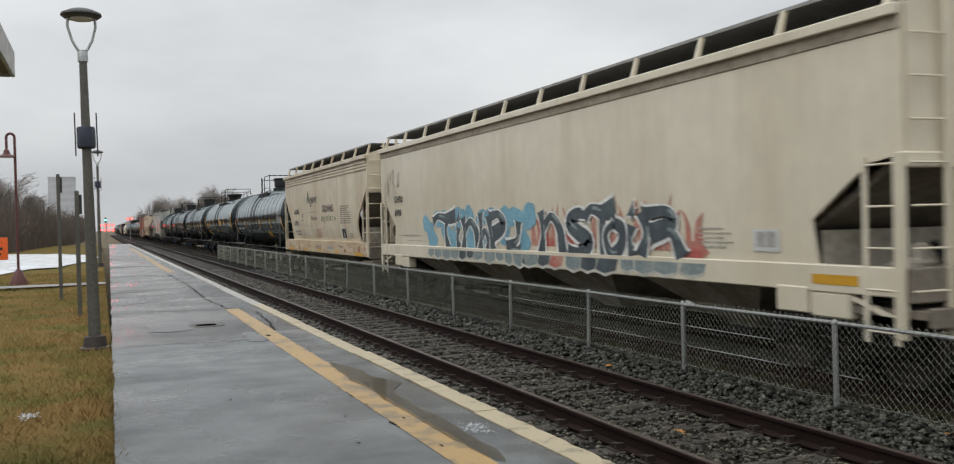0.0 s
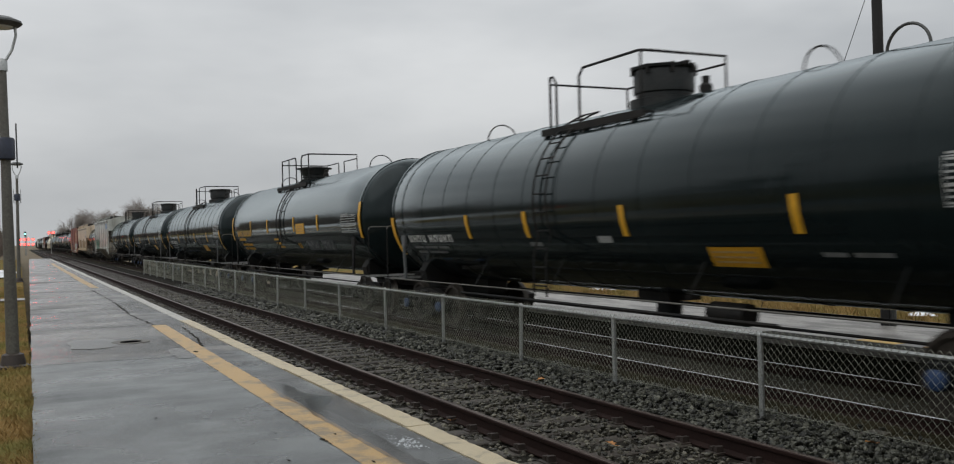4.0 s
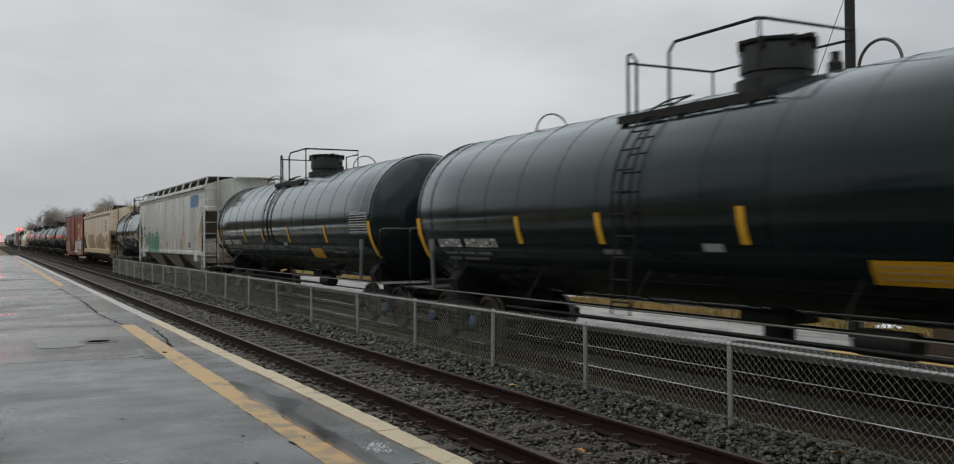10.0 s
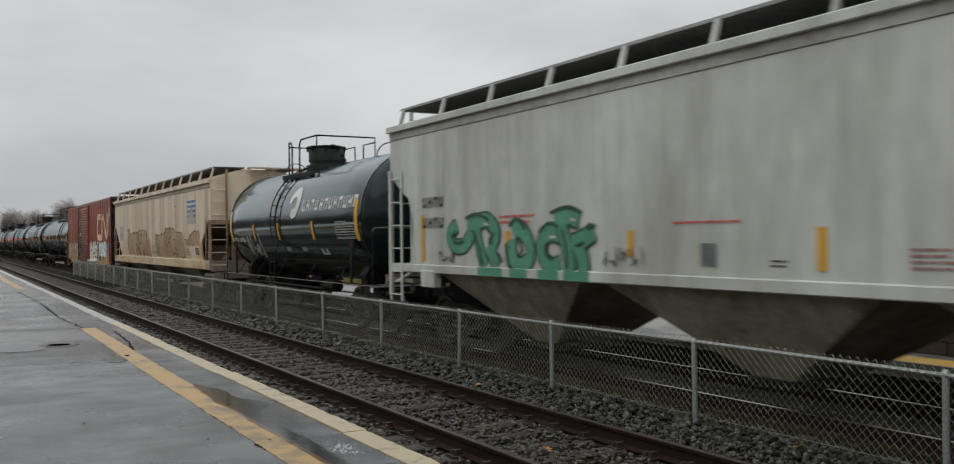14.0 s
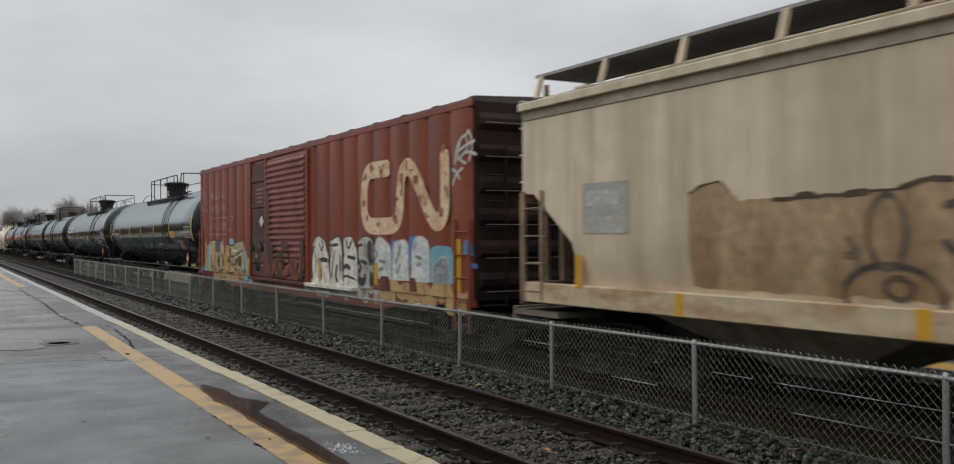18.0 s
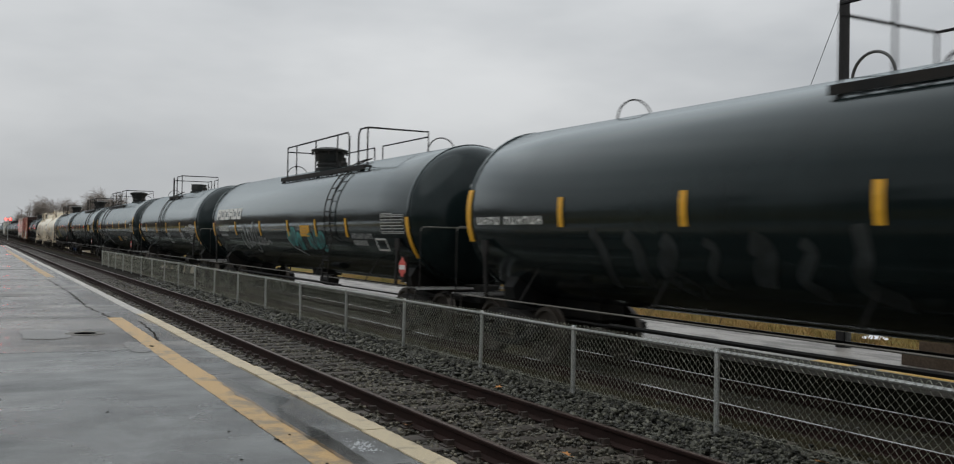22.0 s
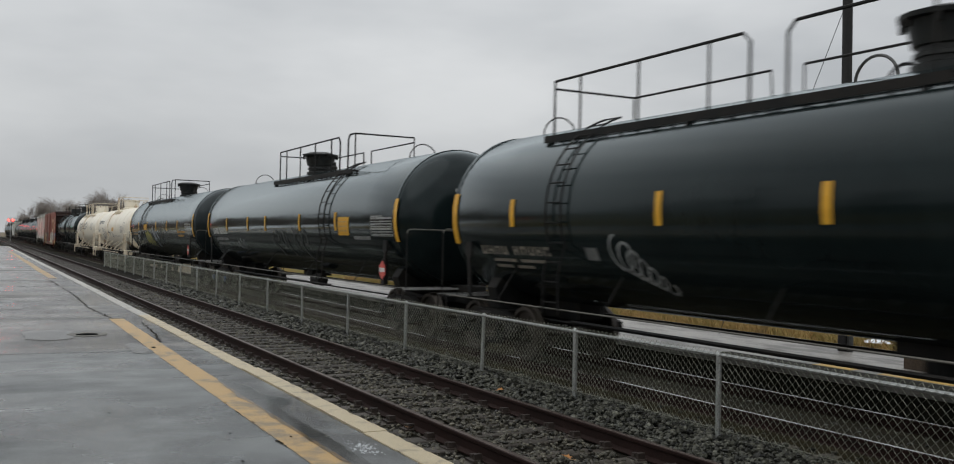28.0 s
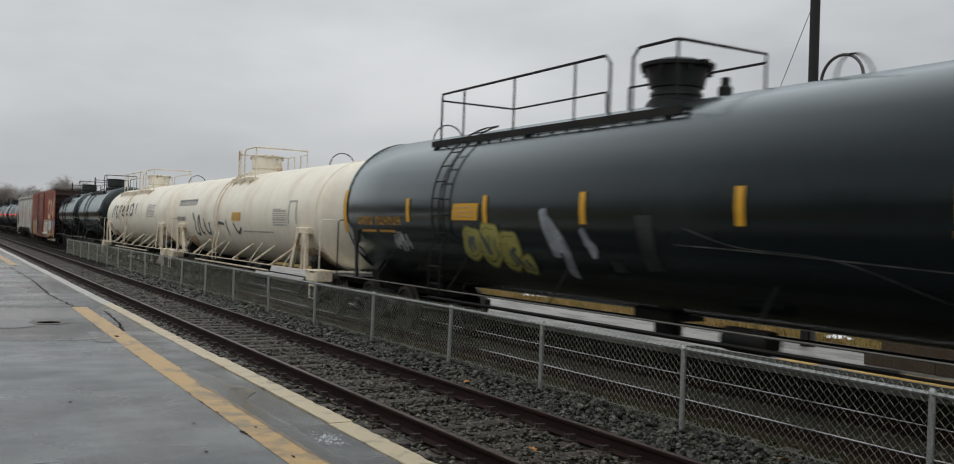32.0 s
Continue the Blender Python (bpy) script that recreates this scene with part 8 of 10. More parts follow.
    for k, (y, z, ry, rz, mat, words_) in enumerate(((7.2, 1.04, 0.24, 0.1, "red_smudge", "faded red smudge"), (5.25, 1.34, 0.18, 0.14, "red_smudge", "faded red smudge"), (4.45, 1.06, 0.16, 0.08, "red_smudge", "faded red smudge"), (7.7, 1.68, 0.1, 0.18, "sill_patch", "pinkish sprayed patch"),
                                                     (6.3, 1.72, 0.12, 0.14, "sill_patch", "pinkish sprayed patch"), (5.62, 1.38, 0.09, 0.07, "soot", "black sprayed chip"), (7.5, 1.14, 0.1, 0.05, "soot", "black sprayed chip"), (6.15, 1.3, 0.07, 0.1, "slate", "dark sprayed chip"),
                                                     (6.75, 1.32, 0.1, 0.2, "crust", "brown sprayed shadow"), (5.42, 1.62, 0.08, 0.1, "crust", "brown sprayed shadow"), (4.75, 1.38, 0.12, 0.05, "soot", "black sprayed chip"), (4.05, 1.2, 0.08, 0.1, "pale_spray", "pale sprayed patch"), (4.9, 1.66, 0.3, 0.04, "pale_spray", "pale sprayed highlight"))):
        smudge = Decal(face, proud=0.0105)
        bubble(smudge, y, z, ry, rz, k, 0.15, 0.0003 * k)
        part("graffiti_patch", smudge, M[mat], car, words_, smooth=0)
    scribble(car, Decal(W, proud=0.142), -1.3, 1.5, 1.05, 1.6, M["orange_spray"], 9, 0.08, 23, "faded orange scrawl")
    scribble(car, Decal(W, proud=0.144), -1.3, 1.5, 1.0, 1.75, M["crust"], 9, 0.07, 24, "dark scrawl")
    for y, a, b in ((-8.72, 1.1, 1.97), (-5.33, 1.08, 1.52), (-2.17, 1.07, 1.51), (8.33, 1.11, 1.93), (5.93, 1.04, 1.48)):
        part("stripe", Decal(face, proud=0.014).rect(y - 0.085, y + 0.085, a, b), M["yellow"], car, "yellow reflective striping", smooth=0)
    part("stripe", Decal(face, proud=0.014).rect(3.34, 3.62, 1.24, 1.47).rect(3.46, 3.62, 1.03, 1.24), M["yellow"], car, "wide yellow reflective stripe", smooth=0)
    # a spiky pale tag with its tail, above the end ladder
    sprayed_lines(car, Decal(face, proud=0.004), (((-8.62, 3.2), (-8.7, 3.5), (-8.95, 3.66), (-9.05, 3.45), (-8.8, 3.3), (-9.0, 3.2)), ((-8.75, 3.42), (-9.0, 3.5), (-9.3, 3.55)), ((-8.95, 3.4), (-9.2, 3.36), (-9.36, 3.32)),
                  ((-9.0, 3.65), (-9.1, 3.72), (-9.2, 3.5), (-9.1, 3.22)), ((-8.8, 3.6), (-8.72, 3.3), (-8.9, 3.36))), 0.055, M["bone"], "thin pale spiky tag")
    sprayed_lines(car, Decal(face, proud=0.004), (((-8.9, 3.14), (-8.68, 3.05), (-8.52, 2.86)), ((-8.52, 3.14), (-8.66, 3.08), (-8.8, 2.95))), 0.05, M["bone"], "pale sprayed arrow")
    return car


M["end_bar"] = material("dull_bar_steel", (0.16, 0.15, 0.14), 0.6, other=(0.08, 0.07, 0.06), size=0.3, fine=20, bump=0.0)
M["end_grime_shade"] = material("grimy_shaded_end_paint", (0.03, 0.012, 0.008), 0.75, other=(0.007, 0.005, 0.005), size=0.7, amount=0.9, fine=12, bump=0.04, spec=0.3)
M["red_smudge"] = material("dull_red_spray", (0.26, 0.08, 0.05), 0.6, other=(0.45, 0.28, 0.14), size=0.15, amount=0.9, fine=16, bump=0.0)
M["worn_dark"] = material("worn_dark_letters", (0.05, 0.05, 0.048), 0.55, other=(0.28, 0.25, 0.2), size=0.12, amount=0.9, fine=20, bump=0.0, edge=(0.48, 0.68))
M["faded_green"] = material("faded_green_letters", (0.16, 0.22, 0.13), 0.6, other=(0.38, 0.34, 0.27), size=0.12, amount=0.9, fine=20, bump=0.0, edge=(0.46, 0.68))
M["leaf_green"] = material("leaf_green_paint", (0.1, 0.3, 0.12), 0.55, other=(0.3, 0.34, 0.22), size=0.1, amount=0.8, fine=20, bump=0.0)
M["sill_patch"] = material("pinkish_repaint", (0.6, 0.46, 0.36), 0.55, other=(0.5, 0.36, 0.25), size=0.2, fine=20, bump=0.0)
M["tan_slope"] = material("dark_brown_slope", (0.045, 0.028, 0.018), 0.75, other=(0.09, 0.055, 0.034), size=0.6, fine=10, bump=0.05)
M["tan_plate"] = material("rust_brown_plate", (0.15, 0.085, 0.05), 0.75, other=(0.075, 0.045, 0.03), size=0.5, amount=0.8, fine=10, bump=0.05)
M["tan_post"] = material("rust_tan_post", (0.3, 0.2, 0.125), 0.7, other=(0.16, 0.1, 0.06), size=0.4, amount=0.8, fine=12, bump=0.04)
M["tan_stain"] = material("thin_brown_stain", (0.29, 0.185, 0.098), 0.6, other=(0.46, 0.335, 0.2), size=0.55, amount=0.9, fine=8, bump=0.02, streak=(1, 1, 0.35))
M["block_ink"] = material("dull_block_stencil", (0.36, 0.365, 0.35), 0.6, other=(0.24, 0.245, 0.235), size=0.2, fine=40, bump=0.0)
M["row_ink"] = material("dull_row_stencil", (0.3, 0.305, 0.295), 0.6, other=(0.17, 0.175, 0.17), size=0.2, fine=40, bump=0.0)
M["buffed"] = material("mottled_buff_paint", (0.035, 0.042, 0.045), 0.55, other=(0.12, 0.13, 0.13), size=0.1, amount=0.9, fine=14, bump=0.0, edge=(0.45, 0.7))
M["rust_peel"] = material("peeled_rust", (0.25, 0.08, 0.04), 0.75, other=(0.45, 0.28, 0.16), size=0.1, amount=0.8, fine=20, bump=0.04)
M["door_soot"] = material("greasy_door_grime", (0.035, 0.018, 0.013), 0.5, other=(0.11, 0.04, 0.025), size=0.25, amount=0.9, fine=12, bump=0.02, edge=(0.4, 0.65))
M["door_pale"] = material("chalky_door_paint", (0.27, 0.088, 0.062), 0.45, other=(0.14, 0.04, 0.028), size=0.6, amount=0.8, fine=14, bump=0.05)
M["bone_dirty"] = material("dirty_bone_spray", (0.72, 0.69, 0.6), 0.55, other=(0.3, 0.24, 0.18), size=0.22, amount=0.8, fine=12, bump=0.0, edge=(0.46, 0.7))
M["pale_spray"] = material("pale_grey_blue_spray", (0.66, 0.67, 0.62), 0.55, other=(0.46, 0.5, 0.49), size=0.4, amount=0.8, fine=12, bump=0.0)
M["chalk_thin"] = material("thin_chalk_spray", (0.5, 0.46, 0.42), 0.6, other=(0.3, 0.25, 0.22), size=0.2, fine=20, bump=0.0)
M["grey_ink"] = material("soft_grey_spray", (0.17, 0.17, 0.165), 0.6, other=(0.36, 0.37, 0.36), size=0.12, amount=0.8, fine=16, bump=0.0)
M["strong_blue"] = material("clear_blue_spray", (0.05, 0.18, 0.42), 0.5, other=(0.16, 0.3, 0.45), size=0.2, fine=16, bump=0.0)
M["slope_shade"] = material("shaded_slope_steel", (0.21, 0.185, 0.15), 0.75, other=(0.09, 0.075, 0.055), size=0.6, fine=10, bump=0.05)
M["end_dust"] = material("dusty_end_paint", (0.44, 0.4, 0.33), 0.7, other=(0.27, 0.235, 0.18), size=0.5, fine=8, bump=0.03, streak=(1, 1, 0.4))
M["cap_blue"] = material("blue_cap_enamel", (0.02, 0.05, 0.13), 0.5, other=(0.03, 0.055, 0.11), size=0.1, fine=30, bump=0.0)
M["chord_soft"] = material("chord_shade_paint", (0.36, 0.31, 0.235), 0.6, other=(0.23, 0.185, 0.13), size=0.5, fine=10, bump=0.04, streak=(1, 0.5, 1))
M["walk_steel"] = material("dull_walk_grating", (0.05, 0.05, 0.049), 0.6, other=(0.03, 0.03, 0.029), size=0.4, fine=20, bump=0.05)
M["dome_black"] = material("dull_dome_black", (0.012, 0.0145, 0.0145), 0.5, spec=0.25, other=(0.026, 0.026, 0.024), size=0.3, fine=20, bump=0.06)
M["olive_dark"] = material("dull_olive_spray", (0.1, 0.1, 0.035), 0.55, other=(0.05, 0.05, 0.02), size=0.3, fine=20, bump=0.0)
M["cream_rail"] = material("rust_flecked_cream", (0.66, 0.58, 0.44), 0.5, other=(0.36, 0.2, 0.09), size=0.35, amount=0.85, fine=14, bump=0.05, edge=(0.5, 0.7))
M["rust_run"] = material("creeping_rust", (0.36, 0.22, 0.11), 0.7, other=(0.6, 0.5, 0.36), size=0.25, amount=0.95, fine=16, bump=0.03, edge=(0.4, 0.62))
M["emblem_blue"] = material("faded_emblem_blue", (0.06, 0.19, 0.43), 0.5, other=(0.16, 0.27, 0.42), size=0.3, amount=0.8, fine=14, bump=0.0)
M["walk_edge"] = material("pale_angle_steel", (0.3, 0.3, 0.29), 0.5, other=(0.2, 0.19, 0.175), size=0.4, fine=20, bump=0.03)
M["orange_ink"] = material("orange_stencil", (0.4, 0.21, 0.03), 0.55, other=(0.22, 0.11, 0.02), size=0.2, fine=30, bump=0.0)
M["grey_spray"] = material("pale_grey_spray", (0.3, 0.32, 0.35), 0.55, other=(0.08, 0.09, 0.1), size=0.3, amount=0.85, fine=16, bump=0.0, edge=(0.42, 0.68))
M["teal_soft"] = material("soft_teal_spray", (0.06, 0.3, 0.28), 0.5, other=(0.012, 0.03, 0.032), size=0.22, amount=0.95, fine=14, bump=0.0, edge=(0.4, 0.62))
M["bone_thin"] = material("thin_white_spray", (0.34, 0.35, 0.345), 0.55, other=(0.1, 0.105, 0.105), size=0.2, amount=0.9, fine=20, bump=0.0, edge=(0.42, 0.66))
M["door_grime"] = material("grimy_door_paint", (0.095, 0.026, 0.015), 0.55, other=(0.035, 0.018, 0.013), size=0.45, amount=0.95, fine=10, bump=0.08, grain=0.25, streak=(1, 0.6, 0.6), edge=(0.44, 0.62))
M["bay_dust"] = material("dusty_bay_steel", (0.34, 0.3, 0.235), 0.7, other=(0.16, 0.13, 0.095), size=0.6, amount=0.85, fine=10, bump=0.05, streak=(1, 1, 0.4))
M["print_grey"] = material("greyed_small_print", (0.2, 0.18, 0.15), 0.6, other=(0.34, 0.3, 0.24), size=0.15, fine=40, bump=0.0)
M["chord_dirt"] = material("grimy_brown_paint", (0.2, 0.17, 0.13), 0.7, other=(0.1, 0.08, 0.06), size=0.6, fine=10, bump=0.05, streak=(1, 0.5, 1))
M["flame"] = material("faded_red_spray", (0.45, 0.1, 0.08), 0.6, other=(0.5, 0.3, 0.22), size=0.3, amount=0.9, fine=20, bump=0.0, edge=(0.38, 0.62))
M["green_dark"] = material("dark_green_spray", (0.012, 0.07, 0.04), 0.5, other=(0.02, 0.03, 0.025), size=0.3, fine=20, bump=0.0)
M["smear"] = material("faint_grey_smear", (0.035, 0.042, 0.044), 0.45, other=(0.008, 0.012, 0.012), size=0.3, amount=0.9, fine=12, bump=0.0, edge=(0.36, 0.6))
M["smoke"] = material("smoky_dark_spray", (0.06, 0.052, 0.042), 0.7, other=(0.22, 0.16, 0.1), size=0.15, amount=0.85, fine=20, bump=0.0, edge=(0.4, 0.62))
M["brace"] = material("grey_brace_steel", (0.085, 0.09, 0.09), 0.5, other=(0.04, 0.043, 0.043), size=0.15, fine=20)
M["faded_pink"] = material("faded_pink_plate", (0.33, 0.16, 0.14), 0.6, other=(0.22, 0.11, 0.1), size=0.3, fine=20, bump=0.0)
M["orange_spray"] = material("orange_red_spray", (0.4, 0.09, 0.03), 0.55, other=(0.25, 0.05, 0.03), size=0.4, fine=20, bump=0.0)
M["crust"] = material("dark_crust", (0.06, 0.04, 0.025), 0.8, other=(0.12, 0.08, 0.045), size=0.2, fine=20, bump=0.0)
M["worn_bone"] = material("worn_bone_spray", (0.46, 0.45, 0.39), 0.6, other=(0.2, 0.17, 0.14), size=0.3, amount=0.9, fine=16, bump=0.0, edge=(0.45, 0.66))
M["soot"] = material("thin_black_spray", (0.03, 0.028, 0.026), 0.6, other=(0.1, 0.09, 0.08), size=0.15, amount=0.8, fine=16, bump=0.0, edge=(0.45, 0.65))
M["chalk"] = material("chalk_white_spray", (0.78, 0.78, 0.74), 0.55, other=(0.62, 0.6, 0.55), size=0.3, fine=20, bump=0.0)
M["tan_spray"] = material("tan_spray_paint", (0.46, 0.36, 0.2), 0.6, other=(0.3, 0.2, 0.1), size=0.3, fine=16, bump=0.0)
M["roof"] = material("dull_roof_metal", (0.09, 0.07, 0.065), 0.6, metal=0.3, other=(0.05, 0.035, 0.03), size=0.8, fine=20)
M["worn_cream"] = material("worn_cream_paint", (0.72, 0.55, 0.37), 0.6, other=(0.5, 0.24, 0.11), size=0.45, amount=0.95, fine=16, bump=0.04, edge=(0.44, 0.72))
M["bone_faint"] = material("faint_white_spray", (0.12, 0.125, 0.12), 0.6, other=(0.03, 0.035, 0.035), size=0.35, amount=0.9, fine=20, bump=0.0, edge=(0.35, 0.6))
M["faded"] = material("faded_marks", (0.5, 0.37, 0.31), 0.6, other=(0.2, 0.06, 0.04), size=0.3, amount=0.9, fine=20, bump=0.0)

G = [6.3, 26.35, 41.1, 58.75, 76.1, 94.5, 112.6, 130.1, 148.6, 160.9, 181.2, 201.0, 221.7, 241.5, 258.3, 277.8, 298.2, 317.7, 334.1, 350.2, 361.0, 371.8]


STROKES = {
    "t": (((-0.05, 0.8), (0.2, 0.97), (0.6, 0.9), (1.0, 0.98)), ((0.62, 0.9), (0.55, 0.5), (0.64, 0.0))),
    "i": (((0.5, 0.62), (0.42, 0.3), (0.55, 0.0)), ((0.45, 0.95), (0.62, 0.82))),
    "n": (((0.08, 1.0), (0.16, 0.5), (0.1, 0.0)), ((0.14, 0.55), (0.5, 0.86), (0.84, 0.55), (0.95, 0.0))),
    "h": (((0.15, 1.0), (0.2, 0.4), (0.12, 0.0)), ((0.2, 0.3), (0.55, 0.5), (0.9, 0.25), (0.85, 0.0))),
    "e": (((0.15, 0.45), (0.8, 0.5), (0.68, 0.88), (0.3, 0.86), (0.08, 0.5), (0.3, 0.08), (0.95, 0.1))),
    "p": (((0.3, 0.0), (0.2, 0.5), (0.1, 0.98)), ((0.12, 0.9), (0.6, 0.98), (0.85, 0.68), (0.3, 0.42))),
    "s": (((0.95, 0.9), (0.45, 0.95), (0.12, 0.74), (0.5, 0.5), (0.9, 0.28), (0.5, 0.03), (0.05, 0.12)),),
    "o": (((0.5, 0.95), (0.12, 0.6), (0.35, 0.08), (0.8, 0.3), (0.85, 0.75), (0.5, 0.95)),),
    "r": (((0.1, 1.0), (0.2, 0.5), (0.06, 0.0)), ((0.1, 0.92), (0.65, 0.98), (0.78, 0.72), (0.28, 0.5)), ((0.3, 0.52), (0.75, 0.55), (1.0, 0.0))),
    "a": (((0.0, 0.95), (0.3, 0.0), (0.6, 1.0), (0.95, 0.05)),),
    "b": (((0.1, 0.0), (0.2, 1.0), (0.85, 0.8)), ((0.5, 0.95), (0.62, 0.5), (0.6, 0.0))),
    "c": (((0.9, 1.0), (0.2, 0.85), (0.7, 0.5), (0.1, 0.12)), ((0.1, 0.3), (0.6, 0.1), (1.0, 0.3))),
    "d": (((0.2, 1.0), (0.1, 0.35), (0.6, 0.0), (0.9, 0.7)), ((0.5, 1.0), (0.5, 0.35))),
    "k": (((0.05, 0.0), (0.3, 0.9), (0.9, 0.1)), ((0.1, 1.0), (0.6, 0.85), (1.0, 1.0))),
    "j": (((0.9, 1.0), (0.8, 0.4), (0.1, 0.08)), ((0.1, 0.02), (1.0, 0.02))),
}
STROKES["e"] = (STROKES["e"],)


def letters_piece(car, half, proud, word, z0, h, fill_mat, line_mat, shine_mat, label, rim=0.12):
    """Heavy sprayed strokes, each letter-like shape outlined and lying over the one before."""
    def stroke(m, pts, w, extra):
        v, n = [], len(pts)
        for i in range(n):
            a, b = Vector(pts[max(0, i - 1)]), Vector(pts[min(n - 1, i + 1)])
            d = (b - a).normalized()
            t = i / (n - 1)
            ww = w / 2 * (0.82 + 0.28 * math.sin(t * 5 + n) + (0.2 if i in (0, n - 1) else 0))
            side = Vector((-d.y, d.x)) * ww
            c = Vector(pts[i])
            v += [m.at(c.x + side.x, max(z0 - 0.01, c.y + side.y), extra), m.at(c.x - side.x, max(z0 - 0.01, c.y - side.y), extra)]
        m.add(v, [(2 * i, 2 * i + 1, 2 * i + 3, 2 * i + 2) for i in range(n - 1)])

    for k, (key, ya, yb, tall, w) in enumerate(word):
        base = proud + 0.0016 * k
        line, fill, shine = Decal(half, proud=base), Decal(half, proud=base + 0.0007), Decal(half, proud=base + 0.0011)
        for q, knots in enumerate(STROKES[key]):
            pts = curve([(ya + (yb - ya) * a, z0 + h * tall * b) for a, b in knots], 7)
            stroke(line, pts, w + rim, 0.0002 * q)
            stroke(fill, pts, w, 0.0002 * q)
            stroke(shine, [(a - 0.05, b + 0.02) for a, b in pts[len(pts) // 3: len(pts) // 3 + 6]], w * 0.2, 0.0)
        letter = part("graffiti_stroke", fill, M[fill_mat], car, label, smooth=0)
        part("graffiti_outline", line, M[line_mat], letter, "outline", smooth=0)
        if shine_mat:
            part("graffiti_highlight", shine, M[shine_mat], letter, "highlight", smooth=0)


def sprayed_piece(car):
    """Two crowded runs of heavy slate strokes with pale outlines, over blue bubbles and red flames."""
    rnd = random.Random(77)
    clouds = {"sky_blue": Decal(HOP_HALF, proud=0.005), "flame": Decal(HOP_HALF, proud=0.005)}

    def blob(m, y, z, ry, rz, extra):
        n = 14
        k = rnd.uniform(0, 6)
        ring_ = [m.at(y + ry * (1 + 0.15 * math.sin(3 * a + k)) * math.cos(a), max(1.37, z + rz * (1 + 0.15 * math.sin(2 * a + k)) * math.sin(a)), extra) for a in (2 * math.pi * i / n for i in range(n))]
        m.add(ring_ + [m.at(y, z, extra)], [(i, (i + 1) % n, n) for i in range(n)])

    for i in range(26):
        y = 5.35 - 6.0 * i / 25
        blob(clouds["sky_blue"], y + rnd.uniform(-0.1, 0.1), rnd.choice((1.55, 1.75, 1.95, 2.05)), rnd.uniform(0.24, 0.36), rnd.uniform(0.18, 0.27), 0.0003 * i)
    for i in range(22):
        y = -0.75 - 5.1 * i / 21
        top = rnd.uniform(1.85, 2.32)
        w = rnd.uniform(0.06, 0.13)
        pts = curve([(y, 1.5), (y + rnd.uniform(-0.1, 0.1), 1.85), (y + rnd.uniform(-0.16, 0.16), top)], 6)
        m = clouds["flame"]
        v = []
        for q, (yy, zz) in enumerate(pts):
            ww = w * (1 - q / (len(pts) - 1)) ** 0.7 + 0.004
            v += [m.at(yy - ww, zz, 0.0003 * i), m.at(yy + ww, zz, 0.0003 * i)]
        m.add(v, [(2 * q, 2 * q + 1, 2 * q + 3, 2 * q + 2) for q in range(len(pts) - 1)])
    blob(clouds["flame"], -5.75, 1.5, 0.28, 0.13, 0.008)
    for key, m in clouds.items():
        part("graffiti_cloud", m, M[key], car, "pale blue bubbles" if key == "sky_blue" else "faded red flames", smooth=0)
    word = (("t", 4.8, 3.35, 0.9, 0.28), ("i", 3.5, 2.85, 0.9, 0.28), ("n", 2.95, 1.95, 0.82, 0.28), ("h", 1.95, 1.35, 0.92, 0.26), ("p", 1.5, 0.5, 0.88, 0.3), ("j", 0.6, -0.15, 0.68, 0.28),
            ("n", -0.98, -1.95, 0.9, 0.27), ("s", -2.05, -2.95, 0.86, 0.26), ("t", -2.75, -3.7, 0.92, 0.3), ("o", -3.3, -4.0, 0.66, 0.22), ("i", -3.85, -4.5, 0.92, 0.26), ("r", -4.35, -5.5, 0.82, 0.28))
    letters_piece(car, HOP_HALF, 0.012, word, 1.38, 0.84, "slate", "chalk", "teal_grey", "heavy slate graffiti stroke", 0.11)
    # the piece runs down over the sill
    low = {"slate": Decal(HOP_HALF, proud=0.034), "bone": Decal(HOP_HALF, proud=0.036), "flame": Decal(HOP_HALF, proud=0.034), "teal_grey": Decal(HOP_HALF, proud=0.034)}
    y = 5.2
    i = 0
    while y > -5.9:
        w = rnd.uniform(0.35, 0.65)
        key = rnd.choice(("slate", "teal_grey", "teal_grey")) if y > -1 else rnd.choice(("teal_grey", "teal_grey", "flame", "slate"))
        drop = rnd.uniform(1.07, 1.16)
        lean = rnd.uniform(-0.1, 0.1)
        low[key].add([low[key].at(y, 1.34), low[key].at(y - w, 1.34), low[key].at(y - w + lean, drop + 0.06), low[key].at(y - w / 2 + lean, drop), low[key].at(y + lean, drop + 0.06)], [(0, 1, 2, 3, 4)])
        low["bone"].ribbon([(y, 1.34), (y + lean, drop + 0.06), (y - w / 2 + lean, drop), (y - w + lean, drop + 0.06)], 0.05)
        y -= w + rnd.uniform(0.02, 0.06)
        i += 1
    for key, m in low.items():
        part("graffiti_drip", m, M[key], car, "graffiti running over the sill", smooth=0)["kind"] = "stuff"


M["teal_grey"] = material("grey_teal_spray", (0.2, 0.25, 0.25), 0.55, other=(0.3, 0.33, 0.31), size=0.4, fine=20, bump=0.0)
M["faint_dark"] = material("faint_grey_spray", (0.36, 0.34, 0.29), 0.6, other=(0.5, 0.45, 0.37), size=0.2, fine=20, bump=0.0)


